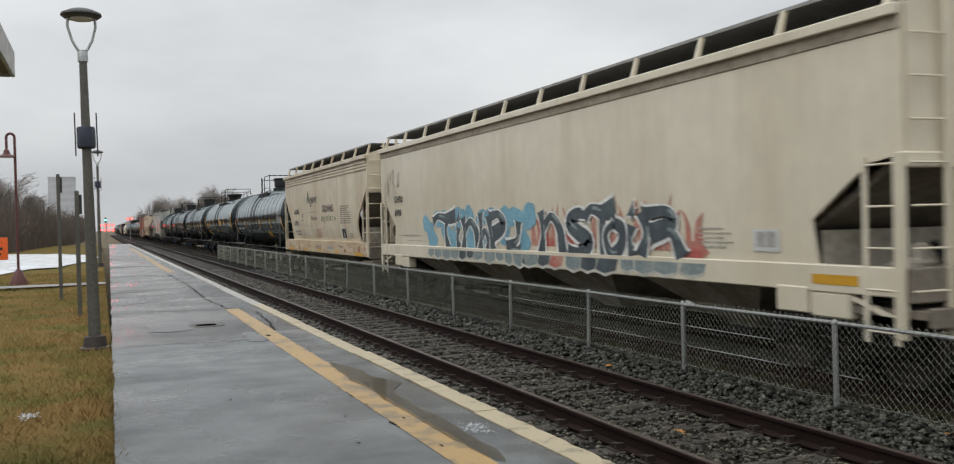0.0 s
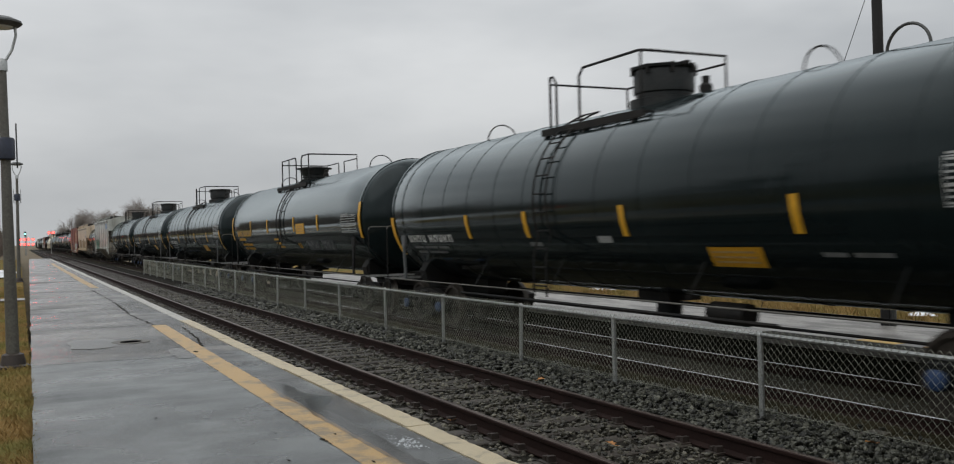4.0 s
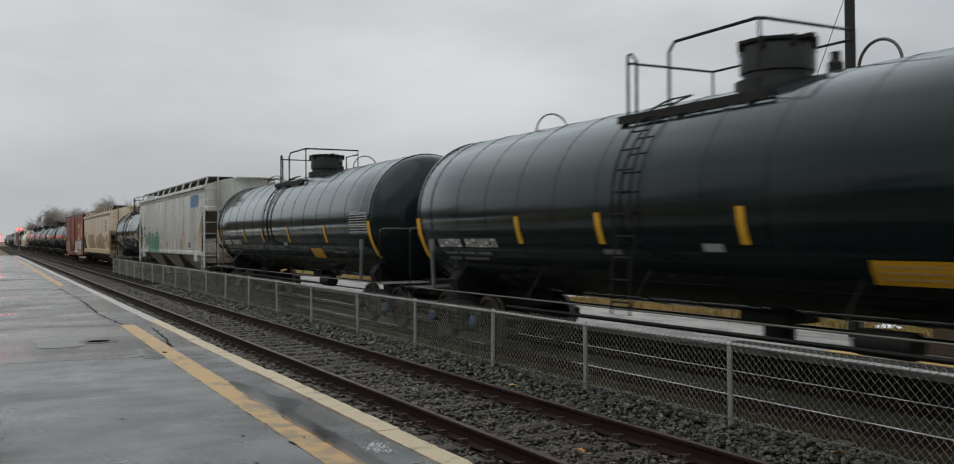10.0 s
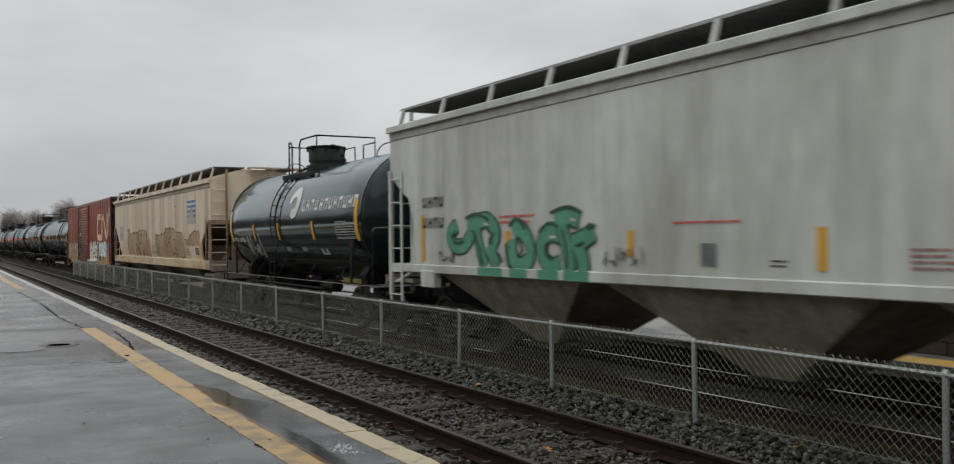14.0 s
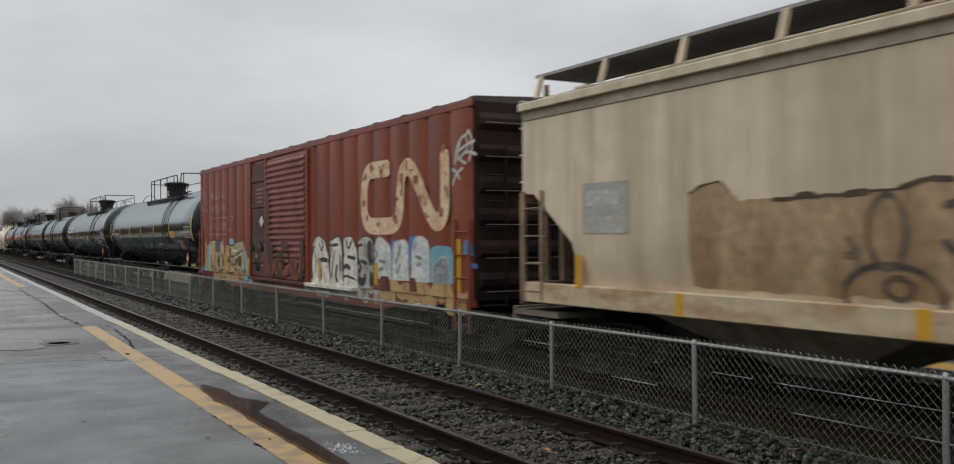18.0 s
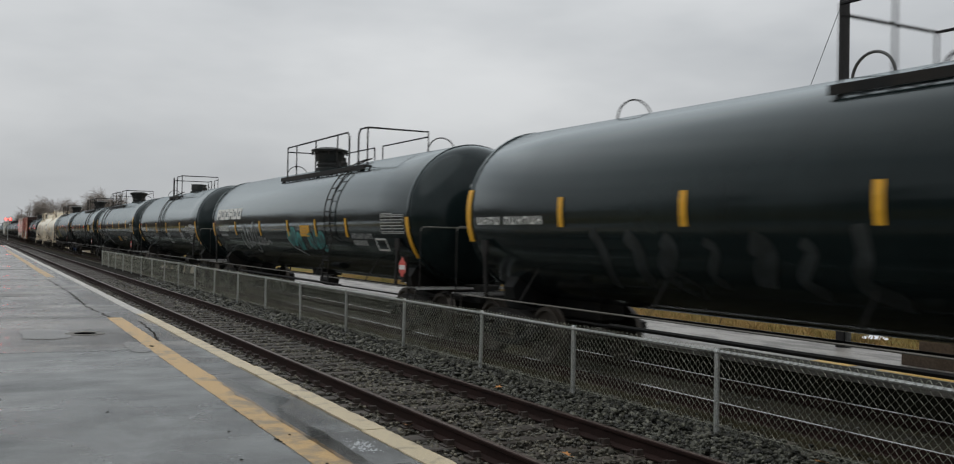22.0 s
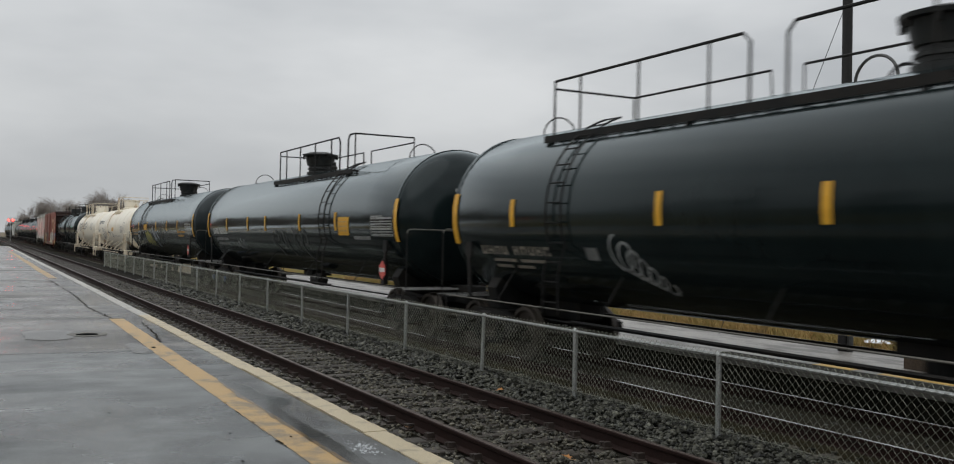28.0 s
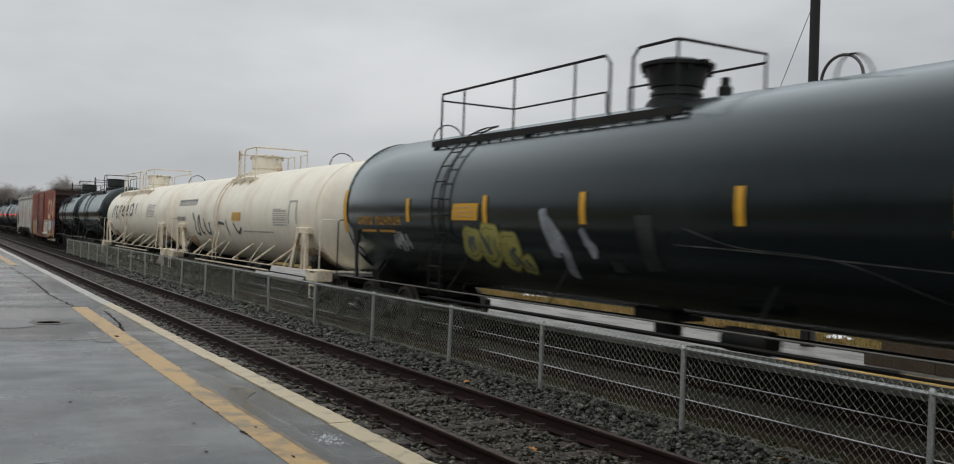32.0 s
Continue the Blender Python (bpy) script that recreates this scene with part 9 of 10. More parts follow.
def build_train():
    # pale beige hopper with a long slate and blue graffiti piece
    car, surf, H = hopper_car(G[0], G[1], "beige covered hopper car with slate and blue graffiti along its side", "beige", eave=3.95, sill=(1.05, 1.36), nose=(2.5, 1.3, 1.85), bays=4, seams=False)
    sprayed_piece(car)
    scribble(car, surf, 7.6, 8.9, 2.5, 3.5, M["faint_dark"], 8, 0.025, 15, "thin grey scrawl")
    hopper_stencils(car, H, 8.0, "dark", 2.62, ((0.75, 0.17), (0.6, 0.17)))
    small_print(car, -6.59, -5.84, 1.54, 1.84, 5, "faint_dark")
    small_print(car, 5.6, 7.7, 1.62, 1.7, 1, "faint_dark")
    small_print(car, 5.6, 6.9, 1.5, 1.56, 1, "faint_dark")
    for k in range(2):
        part("jacking_pad", Mesh().box(-HOP_HALF - 0.02, -HOP_HALF + 0.2, -8.55 + 15.4 * k, -7.95 + 15.4 * k, 0.82, 1.1, 0.02), M["beige"], car)
    part("data_plate", Decal(HOP_HALF, proud=0.012).rect(-7.45, -6.97, 1.53, 1.8), M["white"], car, "white data plate", smooth=0)
    part("data_box", Decal(HOP_HALF, proud=0.014).rect(-7.38, -7.22, 1.58, 1.77).rect(-7.2, -7.04, 1.58, 1.77), M["buff_grey"], car, "grey boxes on the plate", smooth=0)
    part("stripe", Decal(HOP_HALF, proud=0.035).rect(-8.7, -8.0, 1.12 + 0.07, 1.3), M["yellow"], car, "orange-yellow sill stripe", smooth=0)
    # shorter beige hopper with dark lettering
    car, surf, H = hopper_car(G[1], G[2], "short beige two-bay covered hopper car with dark lettering", "beige_dirty", eave=3.95, sill=(0.93, 1.37), nose=(3.0, 1.25, 1.95), bays=2, sill_paint="sill_rust", low_ends=False, ladder_top=2.5, cut=((0.2, 2.96), (0.62, 2.58), (1.12, 2.2), (1.3, 1.95), (1.34, 1.7), (1.26, 1.42)), tuck=0.1)
    for k in range(3):
        part("eave_rib", Mesh().box(-HOP_HALF - 0.035, -HOP_HALF, -6.5, 6.5, 3.62 + 0.1 * k, 3.67 + 0.1 * k, 0.01), M["beige_dirty"], car)
    m = Decal(HOP_HALF, proud=0.012).words(3.72, 4.66, 2.53, 0.19, (4,)).words(3.82, 4.62, 2.08, 0.19, (4,))
    part("lettering", m, M["dark"], car, "reporting marks as plain bars", smooth=0)
    m = Decal(HOP_HALF, proud=0.012).words(3.56, 4.5, 1.75, 0.07, (3, 5)).words(3.56, 4.4, 1.63, 0.07, (2, 4))
    part("lettering", m, M["print_grey"], car, "worn small marks as plain bars", smooth=0)
    part("stencil_frame", Decal(HOP_HALF, proud=0.012).rect(2.9, 3.2, 2.41, 2.43).rect(2.9, 3.2, 2.18, 2.2).rect(2.9, 2.915, 2.18, 2.43).rect(3.185, 3.2, 2.18, 2.43).rect(2.97, 3.13, 2.3, 2.36), M["dark"], car, "thin dark square stencil", smooth=0)
    part("stencil_line", Decal(HOP_HALF, proud=0.012).rect(0.36, 2.0, 2.46, 2.475), M["print_grey"], car, "thin dark line", smooth=0)
    part("smear", Decal(HOP_HALF, proud=0.011).ribbon(curve([(3.08, 1.84), (3.0, 1.7), (2.96, 1.5)], 5), 0.06).ribbon(curve([(3.0, 1.68), (2.88, 1.62), (2.8, 1.64)], 4), 0.035), M["faint_dark"], car, "greasy smear", smooth=0)
    part("small_print", Decal(HOP_HALF, proud=0.012).words(-2.53, -2.33, 2.19, 0.08, (2,)), M["print_grey"], car, "small worn mark", smooth=0)
    small_print(car, -4.78, -4.3, 1.55, 1.71, 3, "print_grey")
    part("sill_plate", Decal(HOP_HALF, proud=0.036).rect(-2.06, -1.29, 1.14, 1.22), M["grey_spray"], car, "blue-grey plate on the sill", smooth=0)
    part("sill_plate", Decal(HOP_HALF, proud=0.036).rect(-4.84, -4.25, 1.1, 1.22), M["sill_patch"], car, "pale pinkish repaint on the sill", smooth=0)
    part("small_print", Decal(HOP_HALF, proud=0.036).words(-0.33, 0.53, 1.2, 0.045, (4, 3)).words(-0.3, 0.4, 1.14, 0.045, (3, 2)).words(4.0, 4.6, 1.02, 0.03, (3, 2)), M["print_grey"], car, "worn small print on the sill", smooth=0)
    rust = Decal(HOP_HALF, proud=0.0355)
    for k, (y, z, ry, rz) in enumerate(((-3.82, 1.12, 0.12, 0.06), (-5.6, 1.2, 0.1, 0.1), (3.65, 1.1, 0.14, 0.07), (-6.2, 1.25, 0.08, 0.09), (5.2, 1.28, 0.06, 0.05), (-3.3, 1.24, 0.3, 0.02), (-3.0, 1.28, 0.14, 0.02), (5.75, 1.27, 0.07, 0.07))):
        bubble(rust, y, z, ry, rz, k * 1.3, 0.0, 0.0001 * k)
    part("rust_patch", rust, M["rust_peel"], car, "rust breaking through the sill paint", smooth=0)["kind"] = "stuff"
    text_on(car, "GROWING", -1.35, 2.55, 0.36, "worn_dark", -HOP_HALF - 0.014, "worn dark painted words")
    text_on(car, "together", -1.22, 2.23, 0.36, "faded_green", -HOP_HALF - 0.014, "faded green painted words", 1.45)
    text_on(car, "Wholesale", 0.95, 2.25, 0.24, "print_grey", -HOP_HALF - 0.014, "greyed painted words")
    part("emblem", Decal(HOP_HALF, proud=0.012).words(0.38, 1.72, 2.93, 0.2, (5,)).ribbon(curve([(1.66, 2.85), (1.55, 2.74), (1.42, 2.72), (1.36, 2.8)], 5), 0.05), M["worn_dark"], car, "plain dark emblem bars", smooth=0)
    leaf = part("emblem_leaf", Decal(HOP_HALF, proud=0.012).ribbon([(2.2, 2.83), (2.08, 3.05), (2.0, 3.28)], 0.06).ribbon([(2.0, 3.28), (1.92, 3.05), (1.8, 2.83)], 0.09), M["worn_dark"], car, "tall dark mark", smooth=0)
    part("leaf", Decal(HOP_HALF, proud=0.014).ribbon(curve([(2.12, 2.9), (1.98, 3.0), (1.9, 3.12)], 5), 0.07), M["leaf_green"], leaf, "small green leaf", smooth=0)
    small_print(car, -4.6, -3.15, 2.0, 2.62, 9, "print_grey")
    small_print(car, -0.4, 0.7, 1.52, 1.86, 5, "pink")
    part("data_plate", Decal(HOP_HALF, proud=0.012).rect(-3.8, -3.3, 1.53, 1.84), M["dark"], car, "dark data plate with a white frame", smooth=0)
    part("data_frame", Decal(HOP_HALF, proud=0.014).rect(-3.83, -3.27, 1.5, 1.53).rect(-3.83, -3.27, 1.84, 1.87).rect(-3.58, -3.52, 1.53, 1.7), M["white"], car, "white frame lines", smooth=0)
    stripes_on(car, "sill_stripe", ((4.85, 5.85, 1.0, 1.09), (2.3, 2.7, 1.0, 1.09), (-0.26, 0.21, 1.03, 1.12), (-2.85, -2.4, 1.03, 1.12), (-6.0, -5.08, 0.99, 1.1),), M["yellow"], "yellow sill striping", 0.035)
    Decal.tuck = None
    banded = dict(banded=True, rear_gap=1.38, stripe_span=(1.55, 2.38), stripe_z=2.11, stripes=(-7.62, -4.5, -1.25, 1.55, 3.8, 7.62), panel=(-3.75, -2.8, 1.49, 1.74), blocks=((-7.5, -6.35, 2.12, 2.64),), hoops=(5.0, -3.6),
                  words=((4.6, 6.9, 1.9, 0.15, (4, 5)), (5.0, 6.8, 1.72, 0.05, (3, 4, 3)), (5.2, 6.7, 1.62, 0.05, (2, 4)), (1.2, 1.6, 1.78, 0.07, (1,)), (-5.6, -4.7, 1.66, 0.05, (2, 3)), (-1.0, -0.5, 1.85, 0.1, (1,))))
    name = "black ribbed-jacket tank car with white stencils and yellow stripes"
    tank_car(49.93 - 9, 49.93 + 8.95, name, **banded)
    smooth = dict(bowl=True, dome_size=(1.12, 0.7), rear_gap=1.3, deck=(2.35, 0.56, -0.06, -0.9), dome=1.2, ladder_at=0.25, caps=True, stripes=(-7.6, -3.95, -1.4, 1.98, 4.5, 7.6), panel=(-2.52, -1.6, 2.1, 2.41), blocks=((-7.3, -6.1, 2.1, 2.6),), ink="yellow", hoops=(4.3, -5.3),
                  words=((4.51, 6.84, 2.19, 0.21, (4, 6)), (5.7, 6.7, 1.97, 0.09, (8,)), (6.1, 6.5, 1.77, 0.08, (3,)), (4.9, 5.95, 1.77, 0.08, (9,)), (6.0, 6.4, 1.63, 0.08, (3,)), (4.85, 5.85, 1.63, 0.08, (9,)), (0.7, 1.4, 1.95, 0.06, (1,)), (0.6, 1.2, 1.82, 0.06, (1,)), (0.4, 1.0, 1.7, 0.06, (1,)), (-1.8, -1.4, 1.75, 0.16, (1,)), (5.4, 6.3, 1.78, 0.05, (2,))))
    car, surf = tank_car(67.42 - 8.85, 67.42 + 8.85, "smooth black tank car with yellow lettering and a yellow panel", **smooth)
    for a, b in ((-3.6, -2.4), (-5.0, -3.9)):
        part("buffed_patch", Decal(0, surf.radius, surf.zc, 0.006).rect(a, b, 1.62, 1.9), M["buffed"], car, "painted-out mottled grey patch", smooth=0)
        scribble(car, Decal(0, surf.radius, surf.zc, 0.009), a + 0.05, b - 0.05, 1.64, 1.88, M["bone_thin"], 9, 0.022, int(-a * 10), "faint pale scrawl showing through")
    for c in (85.6, 103.43, 121.42):
        tank_car(c - 9, c + 9, name, **banded)
    # grey hopper
    car, surf, H = hopper_car(G[7], G[8], "dirty grey covered hopper car with green graffiti and a blue emblem", "grey", eave=3.98, sill=(1.32, 1.47), nose=(3.2, 0.95, 2.1), bays=3, deep=True, chord="grey_chord", cut=((0.0, 3.14), (0.54, 2.77), (0.76, 2.67), (0.94, 2.32), (0.95, 1.92), (0.84, 1.55)))
    y = -(139.35 - 133.0)
    for k in range(4):
        a = y + 0.28 - 0.39 * k
        block = Decal(HOP_HALF, proud=0.014)
        block.rect(a, a + 0.34, 3.31, 3.42, -0.03).rect(a - 0.03, a + 0.1, 3.42, 3.66, -0.07).rect(a + 0.18, a + 0.31, 3.42, 3.66, -0.07).rect(a - 0.1, a + 0.24, 3.66, 3.77, -0.03)
        part("emblem_block", block, M["emblem_blue"], car, "plain blue emblem block", smooth=0)
    flat = Decal(HOP_HALF, proud=0.006)
    for lines in (
            (((5.85, 2.2), (6.08, 2.05), (5.95, 1.86), (5.62, 1.86), (5.35, 2.06)), ((5.5, 2.2), (5.25, 2.18), (5.1, 1.8), (4.95, 1.52)), ((5.3, 2.22), (4.85, 2.25), (4.6, 2.05), (4.74, 1.84)), ((4.85, 1.85), (4.7, 1.7), (4.6, 1.52))),
            (((4.1, 2.05), (3.95, 2.12), (3.7, 1.95), (3.66, 1.68), (3.88, 1.56), (4.1, 1.66), (4.14, 1.95)),),
            (((2.85, 2.0), (3.1, 2.05), (3.33, 1.9), (3.28, 1.68), (3.05, 1.56), (2.85, 1.62)),),
            (((3.0, 2.22), (2.68, 2.27), (2.42, 2.2)), ((2.85, 2.2), (2.7, 1.8), (2.62, 1.52)), ((2.6, 1.88), (2.3, 1.96), (2.08, 2.05)), ((2.5, 1.9), (2.35, 1.7), (2.32, 1.52)))):
        sprayed_lines(car, flat, lines, 0.22, M["green"], "soft green graffiti letter", M["green_dark"], 0.07)
        flat.proud += 0.0035
    sprayed_lines(car, flat, (((5.55, 2.3), (5.2, 2.36), (4.8, 2.27)), ((4.2, 2.15), (4.0, 2.26), (3.75, 2.1)), ((3.4, 2.05), (3.15, 2.17), (2.9, 2.12)), ((3.1, 2.32), (2.7, 2.38), (2.35, 2.3)), ((2.25, 2.08), (2.05, 2.13))), 0.055, M["green_dark"], "dark green shading along the tops")
    flat.proud += 0.004
    sprayed_lines(car, flat, (((5.9, 2.1), (6.0, 1.98), (5.85, 1.9), (5.6, 1.93)), ((5.3, 2.1), (5.12, 1.85), (5.0, 1.55)), ((4.9, 2.15), (4.72, 2.02), (4.8, 1.88)), ((3.95, 1.98), (3.84, 1.8), (3.95, 1.68)), ((3.18, 1.92), (3.22, 1.75), (3.05, 1.65)),
                  ((2.8, 2.1), (2.72, 1.82), (2.68, 1.55)), ((2.5, 1.86), (2.3, 1.9)), ((4.5, 1.75), (4.4, 1.6)), ((4.3, 1.9), (4.25, 1.6), (4.1, 1.5))), 0.045, M["green_dark"], "dark inner line of the graffiti")
    sprayed_lines(car, flat, (((5.75, 2.02), (5.6, 2.0)), ((4.95, 2.2), (4.8, 2.18)), ((3.75, 1.9), (3.73, 1.75)), ((2.95, 1.98), (3.1, 1.98)), ((2.6, 2.22), (2.48, 2.2))), 0.04, M["chalk_thin"], "pale highlight of the graffiti")
    on_sill = Decal(HOP_HALF, proud=0.04)
    for a, b in ((4.4, 5.15), (3.72, 4.18), (2.9, 3.42), (2.2, 2.78)):
        on_sill.rect(a, b, 1.38, 1.515)
    part("graffiti_drip", on_sill, M["green"], car, "green paint over the sill", smooth=0)["kind"] = "stuff"
    scribble(car, flat, 1.1, 1.9, 1.58, 1.85, M["dark"], 6, 0.025, 81, "small dark tag")
    scribble(car, flat, 5.9, 6.5, 1.58, 1.75, M["dark"], 4, 0.025, 82, "small dark tag")
    small_print(car, -4.53, -3.39, 2.13, 2.29, 2, "red")
    small_print(car, -0.58, 0.58, 2.1, 2.16, 1, "red")
    small_print(car, 3.5, 4.5, 2.17, 2.34, 2, "red")
    small_print(car, -4.2, -3.38, 1.63, 2.01, 6, "dark")
    small_print(car, -3.01, -2.51, 1.64, 1.86, 4, "faded_pink")
    small_print(car, -1.22, -0.9, 1.63, 1.73, 2, "dark")
    small_print(car, -7.04, -6.42, 1.92, 2.14, 4, "print_grey")
    small_print(car, -7.11, -6.48, 1.61, 1.71, 2, "print_grey")
    small_print(car, -8.28, -7.34, 3.62, 3.69, 2, "print_grey")
    hopper_stencils(car, H, 7.12, "dark", 2.61, ((0.84, 0.18), (0.84, 0.18)))
    part("data_plate", Decal(HOP_HALF, proud=0.012).rect(-5.69, -5.27, 1.66, 1.89), M["dark"], car, "dark data plate", smooth=0)
    part("data_frame", Decal(HOP_HALF, proud=0.013).rect(-5.72, -5.24, 1.63, 1.655).rect(-5.72, -5.24, 1.895, 1.92).rect(-5.48, -5.45, 1.72, 1.89), M["white"], car, "white frame lines", smooth=0)
    part("data_plate", Decal(HOP_HALF, proud=0.012).rect(-0.12, 0.12, 1.63, 1.89), M["faint"], car, "small grey data plate", smooth=0)
    stripes_on(car, "stripe", ((7.06, 7.2, 1.58, 2.4), (4.2, 4.34, 1.72, 2.08), (1.3, 1.42, 1.72, 2.05), (-1.61, -1.49, 1.62, 2.05), (-4.52, -4.4, 1.63, 2.07), (-7.47, -7.33, 1.62, 2.49),), M["yellow"], "yellow reflective striping", 0.012)
    Decal.tuck = None
    # short syrup tank with a round white emblem
    car, surf = tank_car(G[8], G[9], "short glossy black tank car with a round white emblem", deck=(1.45, 1.2, 0.6, -0.7), dome=0.75, ladder_at=0.65, stripe_z=2.2, stripes=(-4.85, -2.15, 0.44, 2.6, 4.9), blocks=((-4.75, -3.62, 2.0, 2.4),), rear_gap=1.1, hoops=(3.2, -3.4),
                         words=((3.6, 4.9, 2.0, 0.13, (4, 4)), (-0.3, 0.2, 1.75, 0.1, (1,)), (-1.5, -1.0, 1.75, 0.1, (1,)), (-2.9, -2.3, 1.7, 0.14, (1,))))
    disc = Decal(0, surf.radius, surf.zc, 0.01)
    disc.ribbon([(-0.75 + 0.3 * math.cos(k * 0.33), 2.9 + 0.27 * math.sin(k * 0.33)) for k in range(17)], 0.24)
    part("emblem_disc", disc, M["white"], car, "plain white emblem disc", smooth=0)
    part("emblem_bars", Decal(0, surf.radius, surf.zc, 0.01).words(-4.95, -1.4, 2.8, 0.27, (4, 8), 0.1), M["white"], car, "plain white emblem bars", smooth=0)["kind"] = "stuff"
    scribble(car, surf, 2.2, 3.6, 1.5, 2.2, M["bone"], 7, 0.05, 9, "thin white tag")
    # worn tan hopper with rust-brown stains
    car, surf, H = hopper_car(G[9], G[10], "worn tan covered hopper car with ragged rust-brown stains", "tan", eave=3.84, sill=(1.0, 1.29), nose=(2.58, 1.3, 1.9), bays=3, sill_paint="sill_rust", tuck=0.1, walk_up=0.07,
                              cut=((0.3, 2.56), (1.22, 1.87), (1.33, 1.5)), low_ends=False, ladder_top=2.66, rung_gap=0.4, end_mats=("tan_slope", "tan_plate", "tan_post"))
    part("painted_out_patch", Decal(HOP_HALF, proud=0.009).rect(6.95, 7.92, 2.04, 2.7), M["buff_grey"], car, "painted-out grey patch under the marks", smooth=0)
    # ragged stains with a dark crusted upper edge
    for foot, knots in ((1.4, ((5.87, 2.5), (5.6, 2.58), (5.37, 2.6), (5.06, 2.37), (4.2, 2.38), (3.52, 2.39), (2.81, 2.48), (1.37, 2.45), (1.25, 2.2), (1.16, 2.05), (0.81, 2.01), (0.74, 2.17), (0.61, 2.04), (0.42, 1.86))),
                        (1.38, ((-0.5, 2.29), (-1.15, 2.23), (-1.57, 2.26), (-2.02, 2.3), (-2.35, 2.3), (-2.55, 2.5), (-3.56, 2.48), (-4.19, 2.41), (-4.55, 2.32), (-5.34, 2.29), (-5.58, 2.15), (-5.72, 2.03))),
                        (1.82, ((-5.72, 2.04), (-6.36, 2.05), (-6.5, 2.17), (-7.14, 2.33), (-7.85, 2.33), (-8.0, 2.2), (-8.04, 1.9)))):
        stain, crust = Decal(HOP_HALF, proud=0.006), Decal(HOP_HALF, proud=0.009)
        v, line = [], []
        for (ya, za), (yb, zb) in zip(knots, knots[1:]):
            n = max(2, int(abs(yb - ya) / 0.07))
            for i in range(n):
                y = ya + (yb - ya) * i / n
                z = za + (zb - za) * i / n + 0.05 * noise.noise(Vector((y * 3, 1, 0))) + 0.03 * noise.noise(Vector((y * 9, 4, 0)))
                line.append((y, z))
                v += [stain.at(y, foot + 0.05 * noise.noise(Vector((y * 4, 9, 0)))), stain.at(y, z)]
        levels = 7
        grid_ = []
        for (ya, za), lo in zip(line, v[0::2]):
            grid_ += [stain.at(ya, lo[2] + (za - lo[2]) * q / (levels - 1)) for q in range(levels)]
        stain.add(grid_, [(i * levels + q, (i + 1) * levels + q, (i + 1) * levels + q + 1, i * levels + q + 1) for i in range(len(line) - 1) for q in range(levels - 1)])
        part("stain", stain, M["tan_stain"], car, "ragged rust-brown stain", smooth=0)
        for i in range(0, len(line) - 4, 4):
            if noise.noise(Vector((line[i][0] * 1.3, 3, 3))) > -0.25:
                crust.ribbon([(y, z - 0.01) for y, z in line[i:i + 5]], 0.02 + 0.11 * abs(noise.noise(Vector((line[i][0] * 2, 7, 0)))))
        part("stain_crust", crust, M["crust"], car, "dark crusted edge of the stain", smooth=0)
    thin = Decal(HOP_HALF, proud=0.006)
    sprayed_lines(car, thin, (((-2.55, 1.95), (-2.65, 2.15), (-2.95, 2.17), (-3.05, 2.02), (-3.3, 2.1), (-3.55, 2.17), (-3.6, 2.05)), ((-2.5, 1.85), (-2.8, 1.82), (-3.0, 1.78)), ((-3.0, 1.9), (-3.2, 1.95), (-3.45, 1.92)),
                  ((-3.75, 2.0), (-3.95, 2.05), (-4.25, 2.02), (-4.3, 1.9)), ((-4.05, 1.7), (-4.3, 1.75), (-4.5, 1.6)), ((-1.25, 2.1), (-1.4, 1.95), (-1.3, 1.75), (-1.5, 1.6)), ((-1.6, 2.12), (-1.8, 2.15), (-1.75, 1.95)),
                  ((-1.9, 1.8), (-2.1, 1.7)), ((-0.6, 1.6), (-0.9, 1.55), (-1.15, 1.55)), ((-2.3, 1.65), (-2.5, 1.55), (-2.65, 1.6)), ((-4.75, 1.43), (-5.2, 1.4), (-5.65, 1.39)), ((-0.52, 2.25), (-0.55, 1.9), (-0.52, 1.45)),
                  ((-1.15, 2.2), (-1.18, 1.9), (-1.17, 1.6)), ((1.35, 2.4), (1.2, 2.1), (1.15, 1.7), (1.2, 1.4)), ((1.88, 1.4), (1.2, 1.42), (0.52, 1.39)), ((-4.14, 3.25), (-4.25, 3.28), (-4.5, 3.25))), 0.026, M["crust"], "thin dark crusted line")
    sprayed_lines(car, thin, (((-3.5, 1.47), (-3.9, 1.54), (-4.2, 1.49), (-4.6, 1.53)), ((2.72, 2.24), (2.38, 2.27), (2.42, 1.98), (2.6, 1.84), (2.72, 1.95)), ((3.72, 1.98), (3.6, 1.82), (3.75, 1.8))), 0.07, M["smoke"], "smoky dark sprayed stroke")
    for cy, cz, ry, rz, w in ((3.28, 2.02, 0.2, 0.34, 0.06), (3.28, 1.42, 0.52, 0.3, 0.06), (3.2, 1.5, 0.14, 0.1, 0.06)):
        part("dark_loop", Decal(HOP_HALF, proud=0.012).ribbon([(cy + ry * math.cos(k * 0.33), cz + rz * math.sin(k * 0.33)) for k in range(20)], w), M["smoke"], car, "smoky dark sprayed loop", smooth=0)
    soot = Decal(HOP_HALF, proud=0.0125)
    bubble(soot, 2.3, 1.47, 0.17, 0.12, 1.0)
    bubble(soot, 2.28, 1.66, 0.08, 0.09, 2.0)
    part("dark_smudge", soot, M["smoke"], car, "smoky dark smudge", smooth=0)
